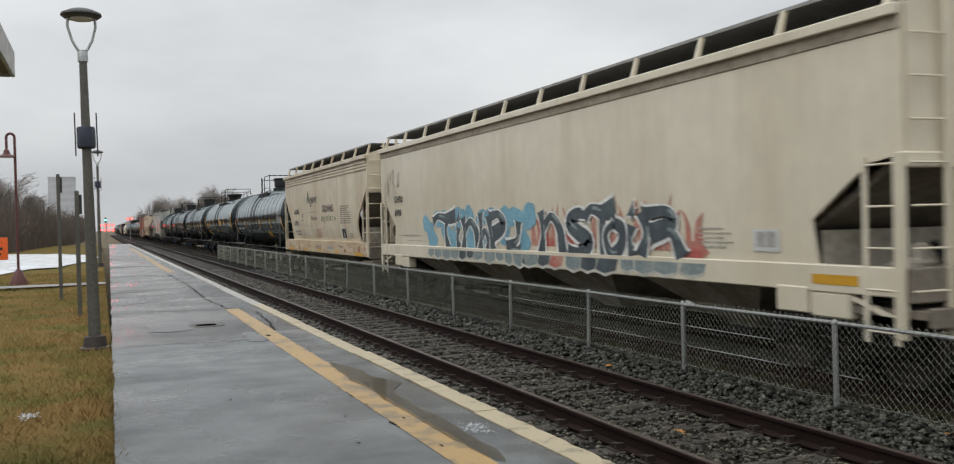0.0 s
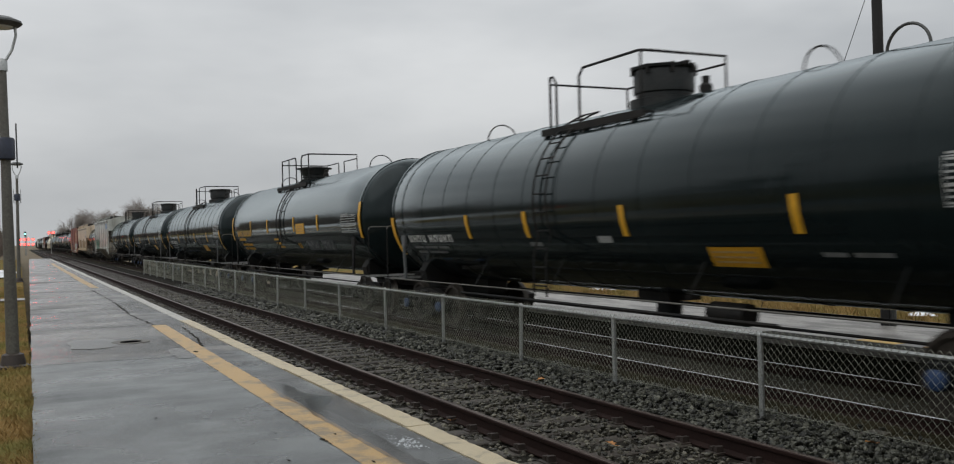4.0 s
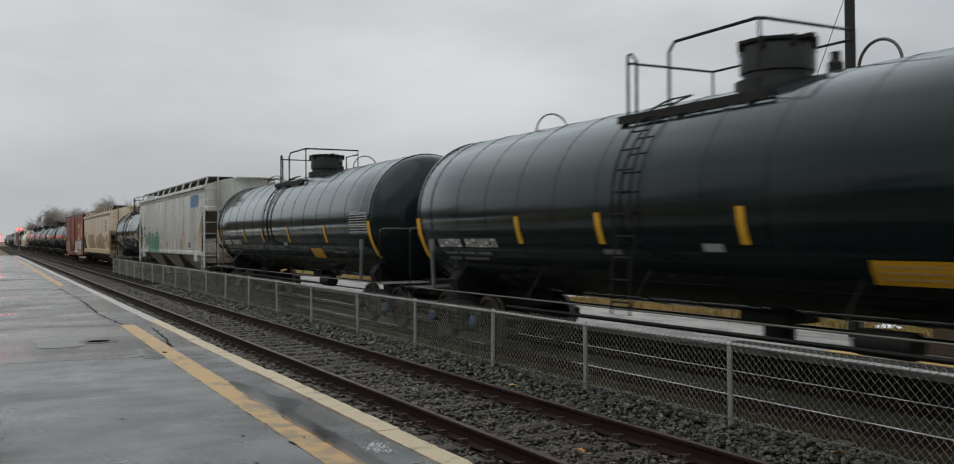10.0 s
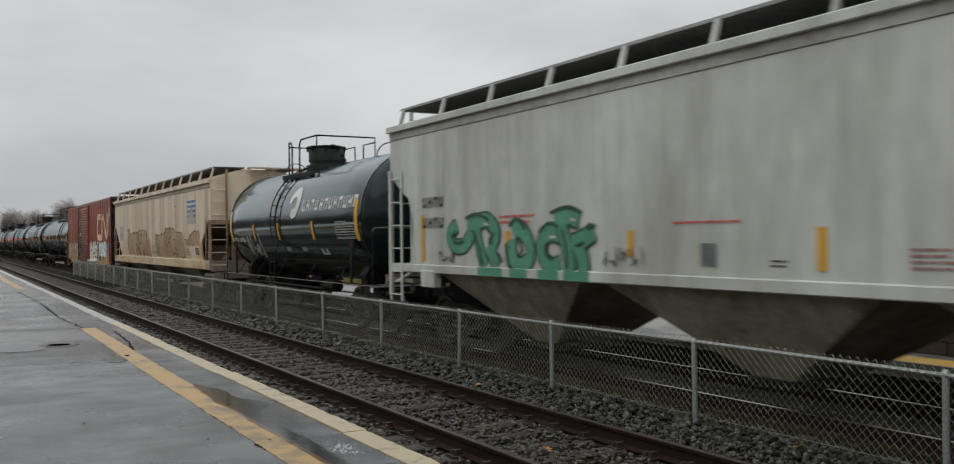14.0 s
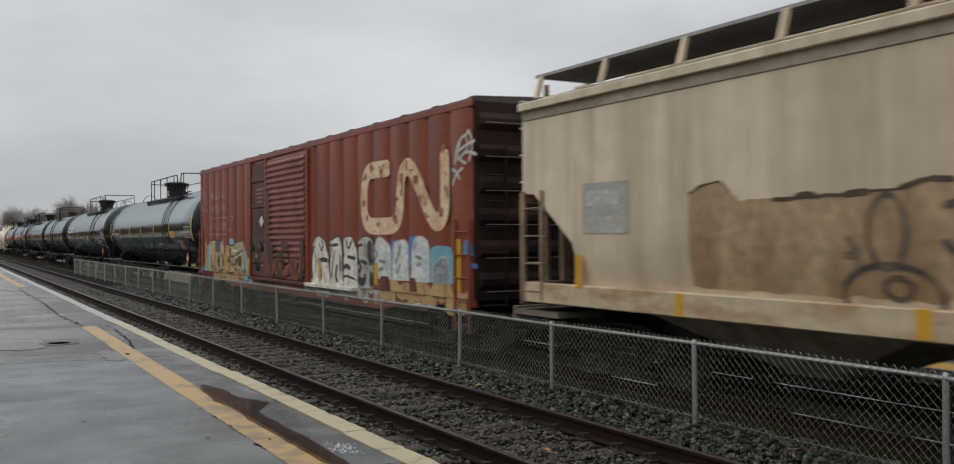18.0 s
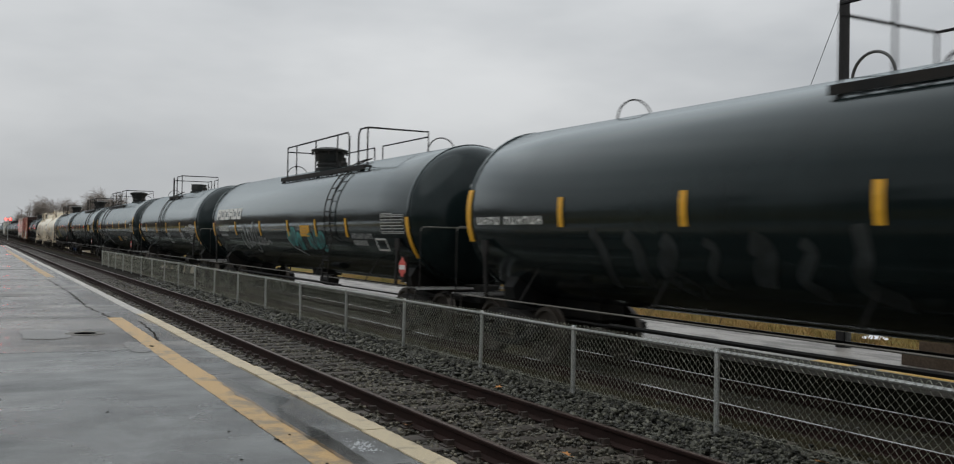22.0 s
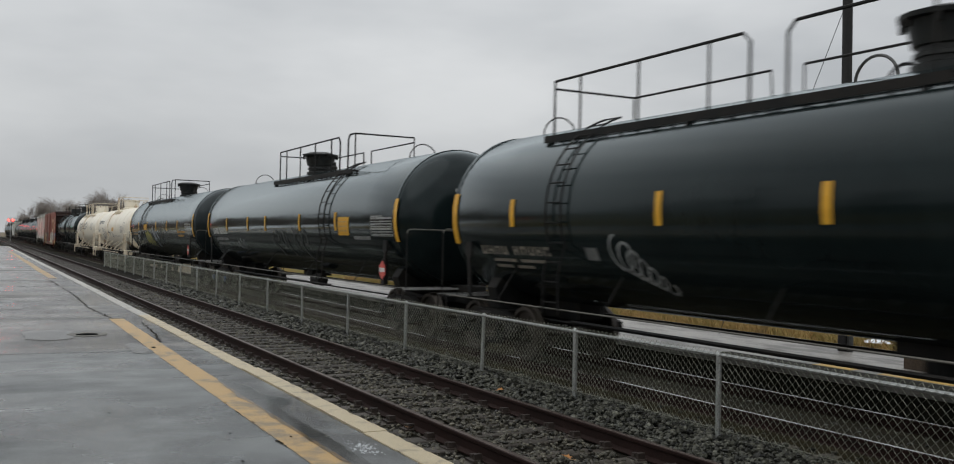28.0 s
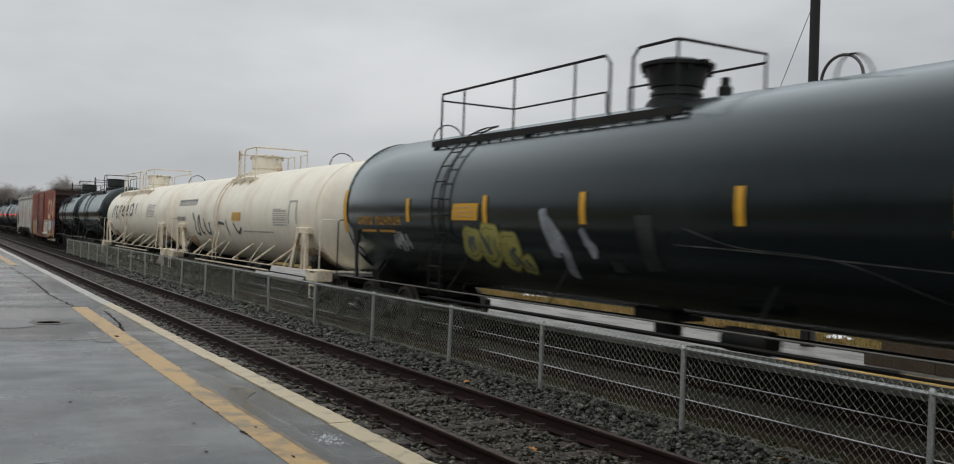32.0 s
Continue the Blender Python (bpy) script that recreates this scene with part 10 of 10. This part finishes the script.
    part("stencil_line", Decal(HOP_HALF, proud=0.012).rect(-0.43, 0.38, 1.785, 1.805).rect(-0.43, 0.38, 1.525, 1.545), M["dark"], car, "pair of thin black lines", smooth=0)
    small_print(car, -0.3, 0.34, 1.57, 1.74, 3, "print_grey")
    small_print(car, -6.5, -5.75, 1.48, 1.74, 4, "faded_pink")
    bars = Decal(HOP_HALF, proud=0.012)
    for k in range(4):
        bars.rect(-7.45, -6.2, 2.8 + 0.165 * k, 2.88 + 0.165 * k)
    part("emblem", bars, M["blue"], car, "plain blue emblem bars", smooth=0)
    out = Decal(HOP_HALF, proud=0.014)
    out.add([out.at(y, z) for y, z in ((-6.2, 2.6), (-6.2, 2.76), (-6.42, 2.8), (-6.5, 2.95), (-6.66, 3.0), (-6.75, 3.17), (-6.92, 3.12), (-7.0, 3.0), (-7.12, 2.8), (-7.44, 2.72), (-7.44, 2.58))], [tuple(range(11))])
    part("painted_out_patch", out, M["buff_grey"], car, "grey paint over the lower part of the emblem", smooth=0)
    plate = part("data_plate", Decal(HOP_HALF, proud=0.012).rect(-7.72, -7.24, 1.52, 1.75), M["dark"], car, "dark data plate with a white frame", smooth=0)
    part("data_frame", Decal(HOP_HALF, proud=0.014).rect(-7.75, -7.21, 1.49, 1.52).rect(-7.75, -7.21, 1.75, 1.775).rect(-7.75, -7.73, 1.52, 1.75).rect(-7.23, -7.21, 1.52, 1.75).rect(-7.72, -7.24, 1.575, 1.59), M["white"], plate, "white frame lines", smooth=0)
    part("data_print", Decal(HOP_HALF, proud=0.014).words(-7.68, -7.3, 1.68, 0.04, (3, 2)).words(-7.6, -7.3, 1.62, 0.04, (3,)), M["print_grey"], plate, "greyed small print", smooth=0)
    hopper_stencils(car, H, 7.8, "bone", 2.5, ((0.7, 0.2), (0.8, 0.22)))
    stripes_on(car, "stripe", ((7.9, 8.05, 1.3, 1.75), (5.94, 6.08, 1.06, 1.33), (2.82, 2.98, 1.07, 1.34), (0.02, 0.16, 1.06, 1.33), (-2.8, -2.66, 1.07, 1.32), (-5.73, -5.59, 1.06, 1.33), (-8.25, -8.07, 1.12, 1.92),), M["yellow"], "yellow reflective striping", 0.035)
    Decal.tuck = None
    box_car(G[10], G[11], "faded red-brown box car with a ribbed sliding door and graffiti")
    # a run of smooth black tank cars with long walkways
    longd = dict(paint="tank_deep", bowl=True, deck=(1.6, -3.8, -4.4, -4.9), dome=0.15, ladder_at=-4.6, stripes=(-8.9, -5.25, -2.5, 0.65, 2.85, 5.9, 8.85), blocks=((-8.5, -7.3, 2.08, 2.52),), placards=((-8.22, 1.36),), hoops=(6.2, -7.2))
    car, surf = tank_car(G[11], G[12], "black tank car with faded grey scrawls and a long railed walkway", panel=(-6.31, -5.45, 2.08, 2.32), ends=(9.1, 8.9), words=((6.5, 8.6, 2.3, 0.13, (4, 6)), (-4.3, -2.67, 1.82, 0.08, (12,)), (-4.0, -3.2, 1.65, 0.08, (6,)), (-6.45, -5.6, 1.84, 0.03, (2, 2)), (-6.4, -5.6, 1.76, 0.03, (2,))), **{**longd, "stripe_z": 2.41, "placards": ((-8.53, 1.33),), "blocks": ((-9.0, -7.92, 2.08, 2.52),), "stripes": (-9.12, -5.42, -2.39, 0.55, 3.34, 6.03, 8.9)})
    rnd = random.Random(12)
    for k in range(7):
        y = 5.4 - 0.75 * k
        part("tag_smear", Decal(0, surf.radius, surf.zc, 0.006 + 0.0004 * k).ribbon(curve([(y, rnd.uniform(2.0, 2.3)), (y - rnd.uniform(0.0, 0.25), 1.9), (y - rnd.uniform(-0.2, 0.3), 1.6), (y - rnd.uniform(0.0, 0.4), rnd.uniform(1.35, 1.5))], 6), rnd.uniform(0.12, 0.3)), M["smear"], car, "faded grey smear", smooth=0)
    part("faded_plate", Decal(0, surf.radius, surf.zc, 0.012).rect(-7.32, -6.6, 1.64, 1.97), M["faded_pink"], car, "faded red plate", smooth=0)
    part("tag_smear", Decal(0, surf.radius, surf.zc, 0.012).ribbon(curve([(-1.2, 1.6), (-1.5, 1.85), (-1.7, 2.2), (-2.0, 1.8)], 6), 0.1), M["slate"], car, "grey smear", smooth=0)
    car, surf = tank_car(G[12], G[13], "black tank car with teal and white scrawls below white bars", stripe_z=2.2, panel=(-2.42, -1.65, 1.98, 2.27), ends=(8.7, 8.5), stripe_span=(1.58, 2.41), words=((6.2, 7.5, 2.2, 0.17, (7,)), (6.4, 7.4, 1.98, 0.08, (5,)), (-6.75, -5.45, 2.01, 0.12, (8,)), (-6.35, -5.49, 1.86, 0.11, (6,))),
                         **{**longd, "deck": (1.66, -3.56, -4.2, -4.8), "dome": 0.2, "ladder_at": -4.1, "hoops": (3.24, -7.2), "stripes": (-8.7, -5.2, -2.98, -0.62, 2.23, 5.2, 8.3), "placards": ((-8.5, 1.4),)})
    plate_ = Decal(0, surf.radius, surf.zc, 0.01)
    for k in range(6):
        a, b = 7.9 - 0.565 * k - 0.49, 7.9 - 0.565 * k
        plate_.rect(a, a + 0.14, 2.5, 2.86).rect(b - 0.14, b, 2.5, 2.86).rect(a + 0.14, b - 0.14, 2.76, 2.86).rect(a + 0.14, b - 0.14, 2.5 + 0.12 * (k % 3 == 0), 2.6 + 0.12 * (k % 3 == 0))
    part("nameplate", plate_, M["white"], car, "large white nameplate of plain blocks", smooth=0)
    def oval(y, z, ry, rz, a0=0, a1=380, n=9):
        return tuple((y + ry * math.cos(radians(a0 + (a1 - a0) * i / n)), z + rz * math.sin(radians(a0 + (a1 - a0) * i / n))) for i in range(n + 1))
    sprayed_lines(car, surf, (oval(4.45, 1.93, 0.22, 0.36, 60, 380), ((4.15, 2.3), (4.2, 1.9), (4.0, 1.62), (3.85, 1.9), (3.9, 2.2)), oval(3.7, 1.92, 0.16, 0.24), ((3.45, 1.7), (3.3, 2.1), (3.12, 2.38), (3.1, 2.0), (3.2, 1.75)), oval(2.95, 2.0, 0.14, 0.26, 90, 400), oval(3.3, 1.62, 0.22, 0.14, 0, 330),
                              ((2.9, 1.7), (2.6, 1.95), (2.55, 1.7), (2.35, 1.95), (2.3, 1.72), (2.05, 1.92), (2.0, 1.72), (1.7, 1.84), (1.49, 1.76)), ((3.7, 1.78), (3.0, 1.74), (2.2, 1.72), (1.7, 1.78))), 0.05, M["bone_thin"], "loose white scrawled tag")
    bubble_letters(car, surf, [(-0.55, 1.92, 0.2, 0.2, 0.1), (-0.95, 1.98, 0.2, 0.26, -0.1), (-1.38, 1.85, 0.22, 0.24, 0.0), (-2.3, 1.86, 0.22, 0.2, 0.1), (-2.78, 1.9, 0.2, 0.24, 0.1), (-3.2, 1.88, 0.2, 0.26, -0.1)], (M["teal_soft"],), M["smear"], M["slate"], "soft teal sprayed letter", 32, 0.02, 3, 0.05)
    sprayed_lines(car, surf, (((-0.25, 1.95), (-0.55, 1.7), (-0.95, 1.6), (-1.4, 1.48)), ((-2.35, 1.78), (-2.8, 1.78), (-3.3, 1.74))), 0.035, M["bone_thin"], "pale swoosh under the letters")
    part("data_plate", Decal(0, surf.radius, surf.zc, 0.012).rect(5.22, 5.48, 1.99, 2.22), M["faint"], car, "small grey data plate", smooth=0)
    part("data_plate", Decal(0, surf.radius, surf.zc, 0.012).rect(-7.35, -6.75, 1.7, 1.74).rect(-7.35, -6.75, 1.93, 1.97).rect(-7.35, -7.3, 1.7, 1.97).rect(-6.8, -6.75, 1.7, 1.97), M["white"], car, "white outlined data plate", smooth=0)
    car, surf = tank_car(G[13], G[14], "black tank car with white stencilled data panels", deck=(1.57, 1.4, 0.74, -0.45), dome=0.03, dome_size=(0.62, 0.62), ladder_at=0.85, stripe_z=2.26, ends=(6.9, 7.2), stripe_span=(1.61, 2.47), stripes=(-6.75, -3.58, -0.43, 2.12, 5.0, 7.15), blocks=((-6.51, -5.44, 1.91, 2.38), (-5.37, -4.69, 2.05, 2.33), (-5.16, -4.68, 1.61, 1.88)), hoops=(-1.25, 5.6),
                         words=((4.4, 6.6, 2.2, 0.15, (4, 3)), (4.4, 6.2, 2.0, 0.05, (3, 2)), (4.6, 6.2, 1.9, 0.05, (2, 2)), (2.2, 3.2, 1.95, 0.05, (1,)), (2.2, 3.2, 1.85, 0.05, (1,)), (-1.0, -0.45, 2.0, 0.08, (5,)), (-1.05, -0.45, 1.88, 0.08, (6,)), (-1.05, -0.45, 1.76, 0.08, (6,)), (-1.15, -0.5, 1.62, 0.08, (7,)), (-4.0, -3.45, 2.0, 0.08, (5,)), (-4.05, -3.45, 1.9, 0.08, (6,)), (-4.05, -3.45, 1.8, 0.08, (6,)), (-5.86, -5.4, 1.82, 0.08, (4,)), (-5.77, -5.16, 1.55, 0.03, (1,))))
    part("red_tag", Decal(0, surf.radius, surf.zc, 0.014).rect(-6.94, -6.76, 1.6, 1.68), M["orange_spray"], car, "small orange-red tag", smooth=0)
    car, surf = tank_car(G[14], G[15], "black tank car with a looping white tag beside its marks", ink="print_grey", ends=(8.5, 8.15), stripe_z=2.46, panel=(-2.33, -1.53, 1.52, 1.78), words=((-5.47, -3.49, 1.74, 0.1, (14,)), (-4.59, -3.54, 1.61, 0.08, (8,)), (5.1, 7.3, 1.86, 0.14, (4, 5)), (5.4, 7.0, 1.7, 0.05, (3, 3)), (5.8, 7.0, 1.6, 0.05, (2, 2))),
                         **{**longd, "deck": (5.95, 1.6, 1.0, -0.9), "dome": -0.5, "ladder_at": 4.8, "stripes": (-8.5, -5.85, -3.0, -0.2, 2.45, 6.1, 8.12), "hoops": (7.0, -3.6), "placards": ((-8.1, 1.38),)})
    looping_tag(car, surf, 3.6, 2.75, 1.9, 1.4, M["bone_thin"], 6, 0.04, "looping white tag")
    part("data_plate", Decal(0, surf.radius, surf.zc, 0.012).rect(4.08, 4.36, 1.76, 1.94), M["faint"], car, "small grey data plate", smooth=0)
    car, surf = tank_car(G[15], G[16], "black tank car with a large faded white scrawl", caps=True, ends=(9.05, 8.55), panel=(-6.32, -5.6, 2.07, 2.5), words=((5.65, 7.68, 2.17, 0.2, (4, 6)), (5.75, 7.45, 1.9, 0.085, (4, 9, 8)), (5.75, 7.4, 1.74, 0.085, (3, 9, 8)), (-7.6, -6.6, 2.02, 0.08, (10,))), **{**longd, "blocks": ((-8.91, -7.72, 2.07, 2.52),), "placards": ((-8.44, 1.35),), "stripes": (-9.1, -5.45, -2.6, 0.75, 2.8, 5.6, 8.5)})
    sprayed_lines(car, surf, (((0.2, 2.12), (0.38, 1.98), (0.28, 1.78), (0.0, 1.66), (-0.08, 1.48)), ((0.05, 2.1), (-0.12, 2.16), (-0.25, 2.0), (-0.15, 1.88)), ((-0.42, 2.2), (-0.48, 1.9), (-0.55, 1.8)), ((-0.74, 2.22), (-0.8, 1.85), (-0.76, 1.7)), ((-0.98, 2.2), (-1.02, 1.85), (-1.18, 1.6), (-1.36, 1.46)),
                              ((-1.6, 2.26), (-1.85, 2.14), (-2.1, 2.16), (-2.25, 2.26)), ((-1.75, 2.2), (-1.8, 1.9), (-1.95, 1.6)), ((-2.3, 2.2), (-2.42, 1.98), (-2.25, 1.86), (-2.1, 1.86)), ((-2.25, 1.84), (-2.4, 1.6), (-2.6, 1.4)), ((-2.6, 2.22), (-2.86, 2.0), (-2.72, 1.82), (-2.5, 1.84))), 0.075, M["bone_faint"], "large faded white scrawl")
    scribble(car, surf, 3.95, 4.95, 1.58, 1.93, M["bone_thin"], 11, 0.03, 52, "small white tag")
    car, surf = tank_car(G[16], G[17], "satin black tank car with yellow marks and olive graffiti", panel=(3.0, 3.85, 2.22, 2.5), ink="orange_ink", words=((5.85, 7.94, 2.2, 0.16, (4, 6)), (6.2, 7.8, 2.0, 0.05, (3, 3)), (-6.85, -5.2, 2.13, 0.07, (5, 5)), (-6.4, -5.2, 1.97, 0.07, (3,))),
                         **{**longd, "paint": "tank_dull", "deck": (5.6, 0.5, 0.0, -0.9), "dome": 0.0, "ladder_at": 4.25, "blocks": ((-8.15, -6.95, 2.08, 2.52),), "placards": ((-7.75, 1.4),), "hoops": (6.8, -3.0), "stripes": (-8.54, -5.3, -2.72, 0.14, 2.74, 5.54, 8.6)})
    bubble_letters(car, surf, [(3.32, 1.84, 0.3, 0.26, -0.35), (2.75, 1.84, 0.3, 0.34, -0.35), (2.2, 1.76, 0.28, 0.3, -0.35), (1.85, 1.56, 0.18, 0.14, -0.4)], (M["olive"],), M["olive_dark"], M["slate"], "olive-yellow bubble graffiti letter", 6, 0.03, 4, 0.045)
    sprayed_lines(car, surf, (((1.1, 2.4), (1.05, 2.15), (0.95, 1.85), (0.95, 1.7)), ((1.12, 2.3), (0.85, 2.05), (0.7, 1.8), (0.78, 1.42)), ((1.0, 1.95), (0.72, 1.84))), 0.2, M["grey_spray"], "pale grey sprayed letter")
    sprayed_lines(car, surf, (((0.22, 2.12), (0.1, 1.9), (0.05, 1.72)), ((0.2, 1.95), (0.02, 1.86), (0.1, 1.75))), 0.13, M["grey_spray"], "pale grey sprayed letter")
    scribble(car, surf, 5.67, 6.35, 1.65, 1.99, M["bone_thin"], 9, 0.06, 54, "small white tag")
    part("tag_smear", Decal(0, surf.radius, surf.zc, 0.01).ribbon(curve([(8.55, 2.1), (8.4, 1.9), (8.5, 1.7), (8.3, 1.5)], 6), 0.2), M["grey_spray"], car, "pale grey smear", smooth=0)
    for a, b, c, d in ((-1.25, -0.95, 1.6, 2.3), (-0.5, -0.25, 1.55, 1.7)):
        part("tag_smear", Decal(0, surf.radius, surf.zc, 0.006).rect(a, b, c, d), M["smear"], car, "faint grey smear", smooth=0)
    part("scratch", Decal(0, surf.radius, surf.zc, 0.006).ribbon(curve([(-1.6, 1.95), (-3.0, 1.9), (-5.4, 1.78)], 6), 0.015).ribbon(curve([(-1.8, 2.15), (-2.6, 1.95), (-3.9, 1.85), (-5.0, 1.5)], 6), 0.012), M["bone_faint"], car, "long pale scratch", smooth=0)
    # two cream tank cars, rust-stained
    for k, lab, d in ((17, "cream-white rust-stained tank car with a grey nameplate", (1.3, 1.1, 0.68, -0.5)), (18, "cream-white tank car with a bold black tag", (5.6, 0.8, 0.2, -1.6))):
        car, surf = tank_car(G[k], G[k + 1], lab, paint="cream", trim="cream_rail", deck=d, dome=1.0 if k == 17 else 1.3, ladder_at=1.5, radius=1.36, ink="slate", rear_gap=1.0, panel=(-1.0, -0.08, 2.16, 2.4) if k == 17 else None, hoops=(-5.4,) if k == 17 else (-6.2,),
                             blocks=((-5.13, -4.05, 2.05, 2.5),) if k == 17 else ((-4.8, -3.2, 2.26, 2.8),), words=((5.85, 7.15, 2.2, 0.14, (4, 5)),) if k == 17 else ())
        cream_frame(car, (G[k + 1] - G[k]) / 2 - 1.0, surf)
        if k == 17:
            plate_ = Decal(0, surf.radius, surf.zc, 0.008)
            for i in range(6):
                a = 7.25 - 0.46 * i
                plate_.rect(a - 0.38, a - 0.28, 2.66, 2.88, -0.08).rect(a - 0.1, a, 2.66, 2.88, -0.08).rect(a - 0.28, a - 0.1, 2.8, 2.88, -0.03)
            part("nameplate", plate_, M["slate"], car, "dark nameplate of plain blocks", smooth=0)["kind"] = "stuff"
            sprayed_lines(car, surf, (((4.8, 2.4), (4.5, 2.1), (4.6, 1.75), (4.2, 1.7), (4.1, 2.1), (3.9, 2.3), (3.8, 1.8), (3.5, 1.7)), ((3.3, 2.2), (3.1, 1.8), (2.7, 1.75), (2.6, 2.1)), ((1.6, 2.1), (0.8, 2.05)), ((0.6, 2.2), (0.5, 1.7)), ((-0.2, 2.1), (-0.6, 1.8), (-1.0, 1.95))), 0.09, M["slate"], "thin grey scrawl")
            part("painted_line", Decal(0, surf.radius, surf.zc, 0.008).rect(-3.97, -1.2, 1.84, 1.88).rect(-5.9, -5.82, 2.1, 2.69).rect(-5.35, -5.27, 2.1, 2.69).rect(-5.82, -5.35, 2.64, 2.69), M["buff_grey"], car, "thin grey painted lines", smooth=0)
        else:
            sprayed_lines(car, surf, (((5.5, 2.2), (5.2, 2.7), (4.9, 2.75), (5.0, 2.3)), ((4.6, 2.7), (4.2, 2.75), (4.4, 2.5), (4.0, 2.3), (4.4, 2.2)), ((3.6, 2.1), (3.5, 2.7), (3.1, 2.75), (3.3, 2.45)), ((2.8, 2.5), (2.3, 2.6), (2.5, 2.75), (2.7, 2.4), (2.2, 2.3)), ((1.8, 2.5), (1.3, 2.6), (1.5, 2.75), (1.7, 2.4), (1.2, 2.35)), ((0.8, 2.3), (0.7, 2.75), (0.2, 2.8), (0.0, 2.45), (0.6, 2.3)), ((-0.6, 2.9), (-0.8, 2.4))), 0.11, M["dark"], "bold black looping tag")
    # the rest of the train, further back
    u = G[19]
    for i, (L, kind) in enumerate(((11.0, 0), (10.8, 0), (17.5, 3), (18.0, 2), (18.0, 1), (18.1, 1), (18.1, 0), (16.0, 1), (18.1, 1), (19.0, 2), (18.1, 0), (18.1, 1), (18.1, 0), (18.1, 1))):
        if kind == 3:
            box_car(u, u + L, "faded red-brown box car further back in the train", spin=False)
        elif kind == 2:
            hopper_car(u, u + L, "grey covered hopper car further back in the train", "grey", spin=False)
        else:
            tank_car(u, u + L, "black tank car further back in the train", banded=False, detail=False, spin=False, deck=(1.7, 1.5, 0.78, -0.9) if kind else (2.6, 2.2, -1.2, -2.0), dome=0.0, rear_gap=1.1)
        u += L


build_train()
build_fence()
build_track("near_track", "rusty near track on wooden ties in wet crushed stone", T1, 0.0, -30, 420, 240, 1, 46, M["wood"])
build_track("far_track", "far track on wooden ties in brown mud, under the train", T2, Z2, -30, 420, 90, 2, 0, M["bleached"])
build_stones()


# ---- what moves ----
def motions():
    steps = [0.0, 2.0, 4.0, 6.0, 8.0, 10.0, 12.0, 14.0, 16.0, 18.0, 20.0, 22.0, 24.0, 26.0, 28.0, 30.0, 32.0]
    for car, uc in CARS:
        walk(car, [(t, pose(T2, uc - travelled(t), Z2)) for t in steps])
    ticks = [i / 15 for i in range(481)]
    turns = [math.degrees(travelled(t) / WHEEL_R) for t in ticks]
    for wheel, d in WHEELSETS:
        walk(wheel, [(t, pose(0, d, WHEEL_R, a)) for t, a in zip(ticks, turns)])


motions()
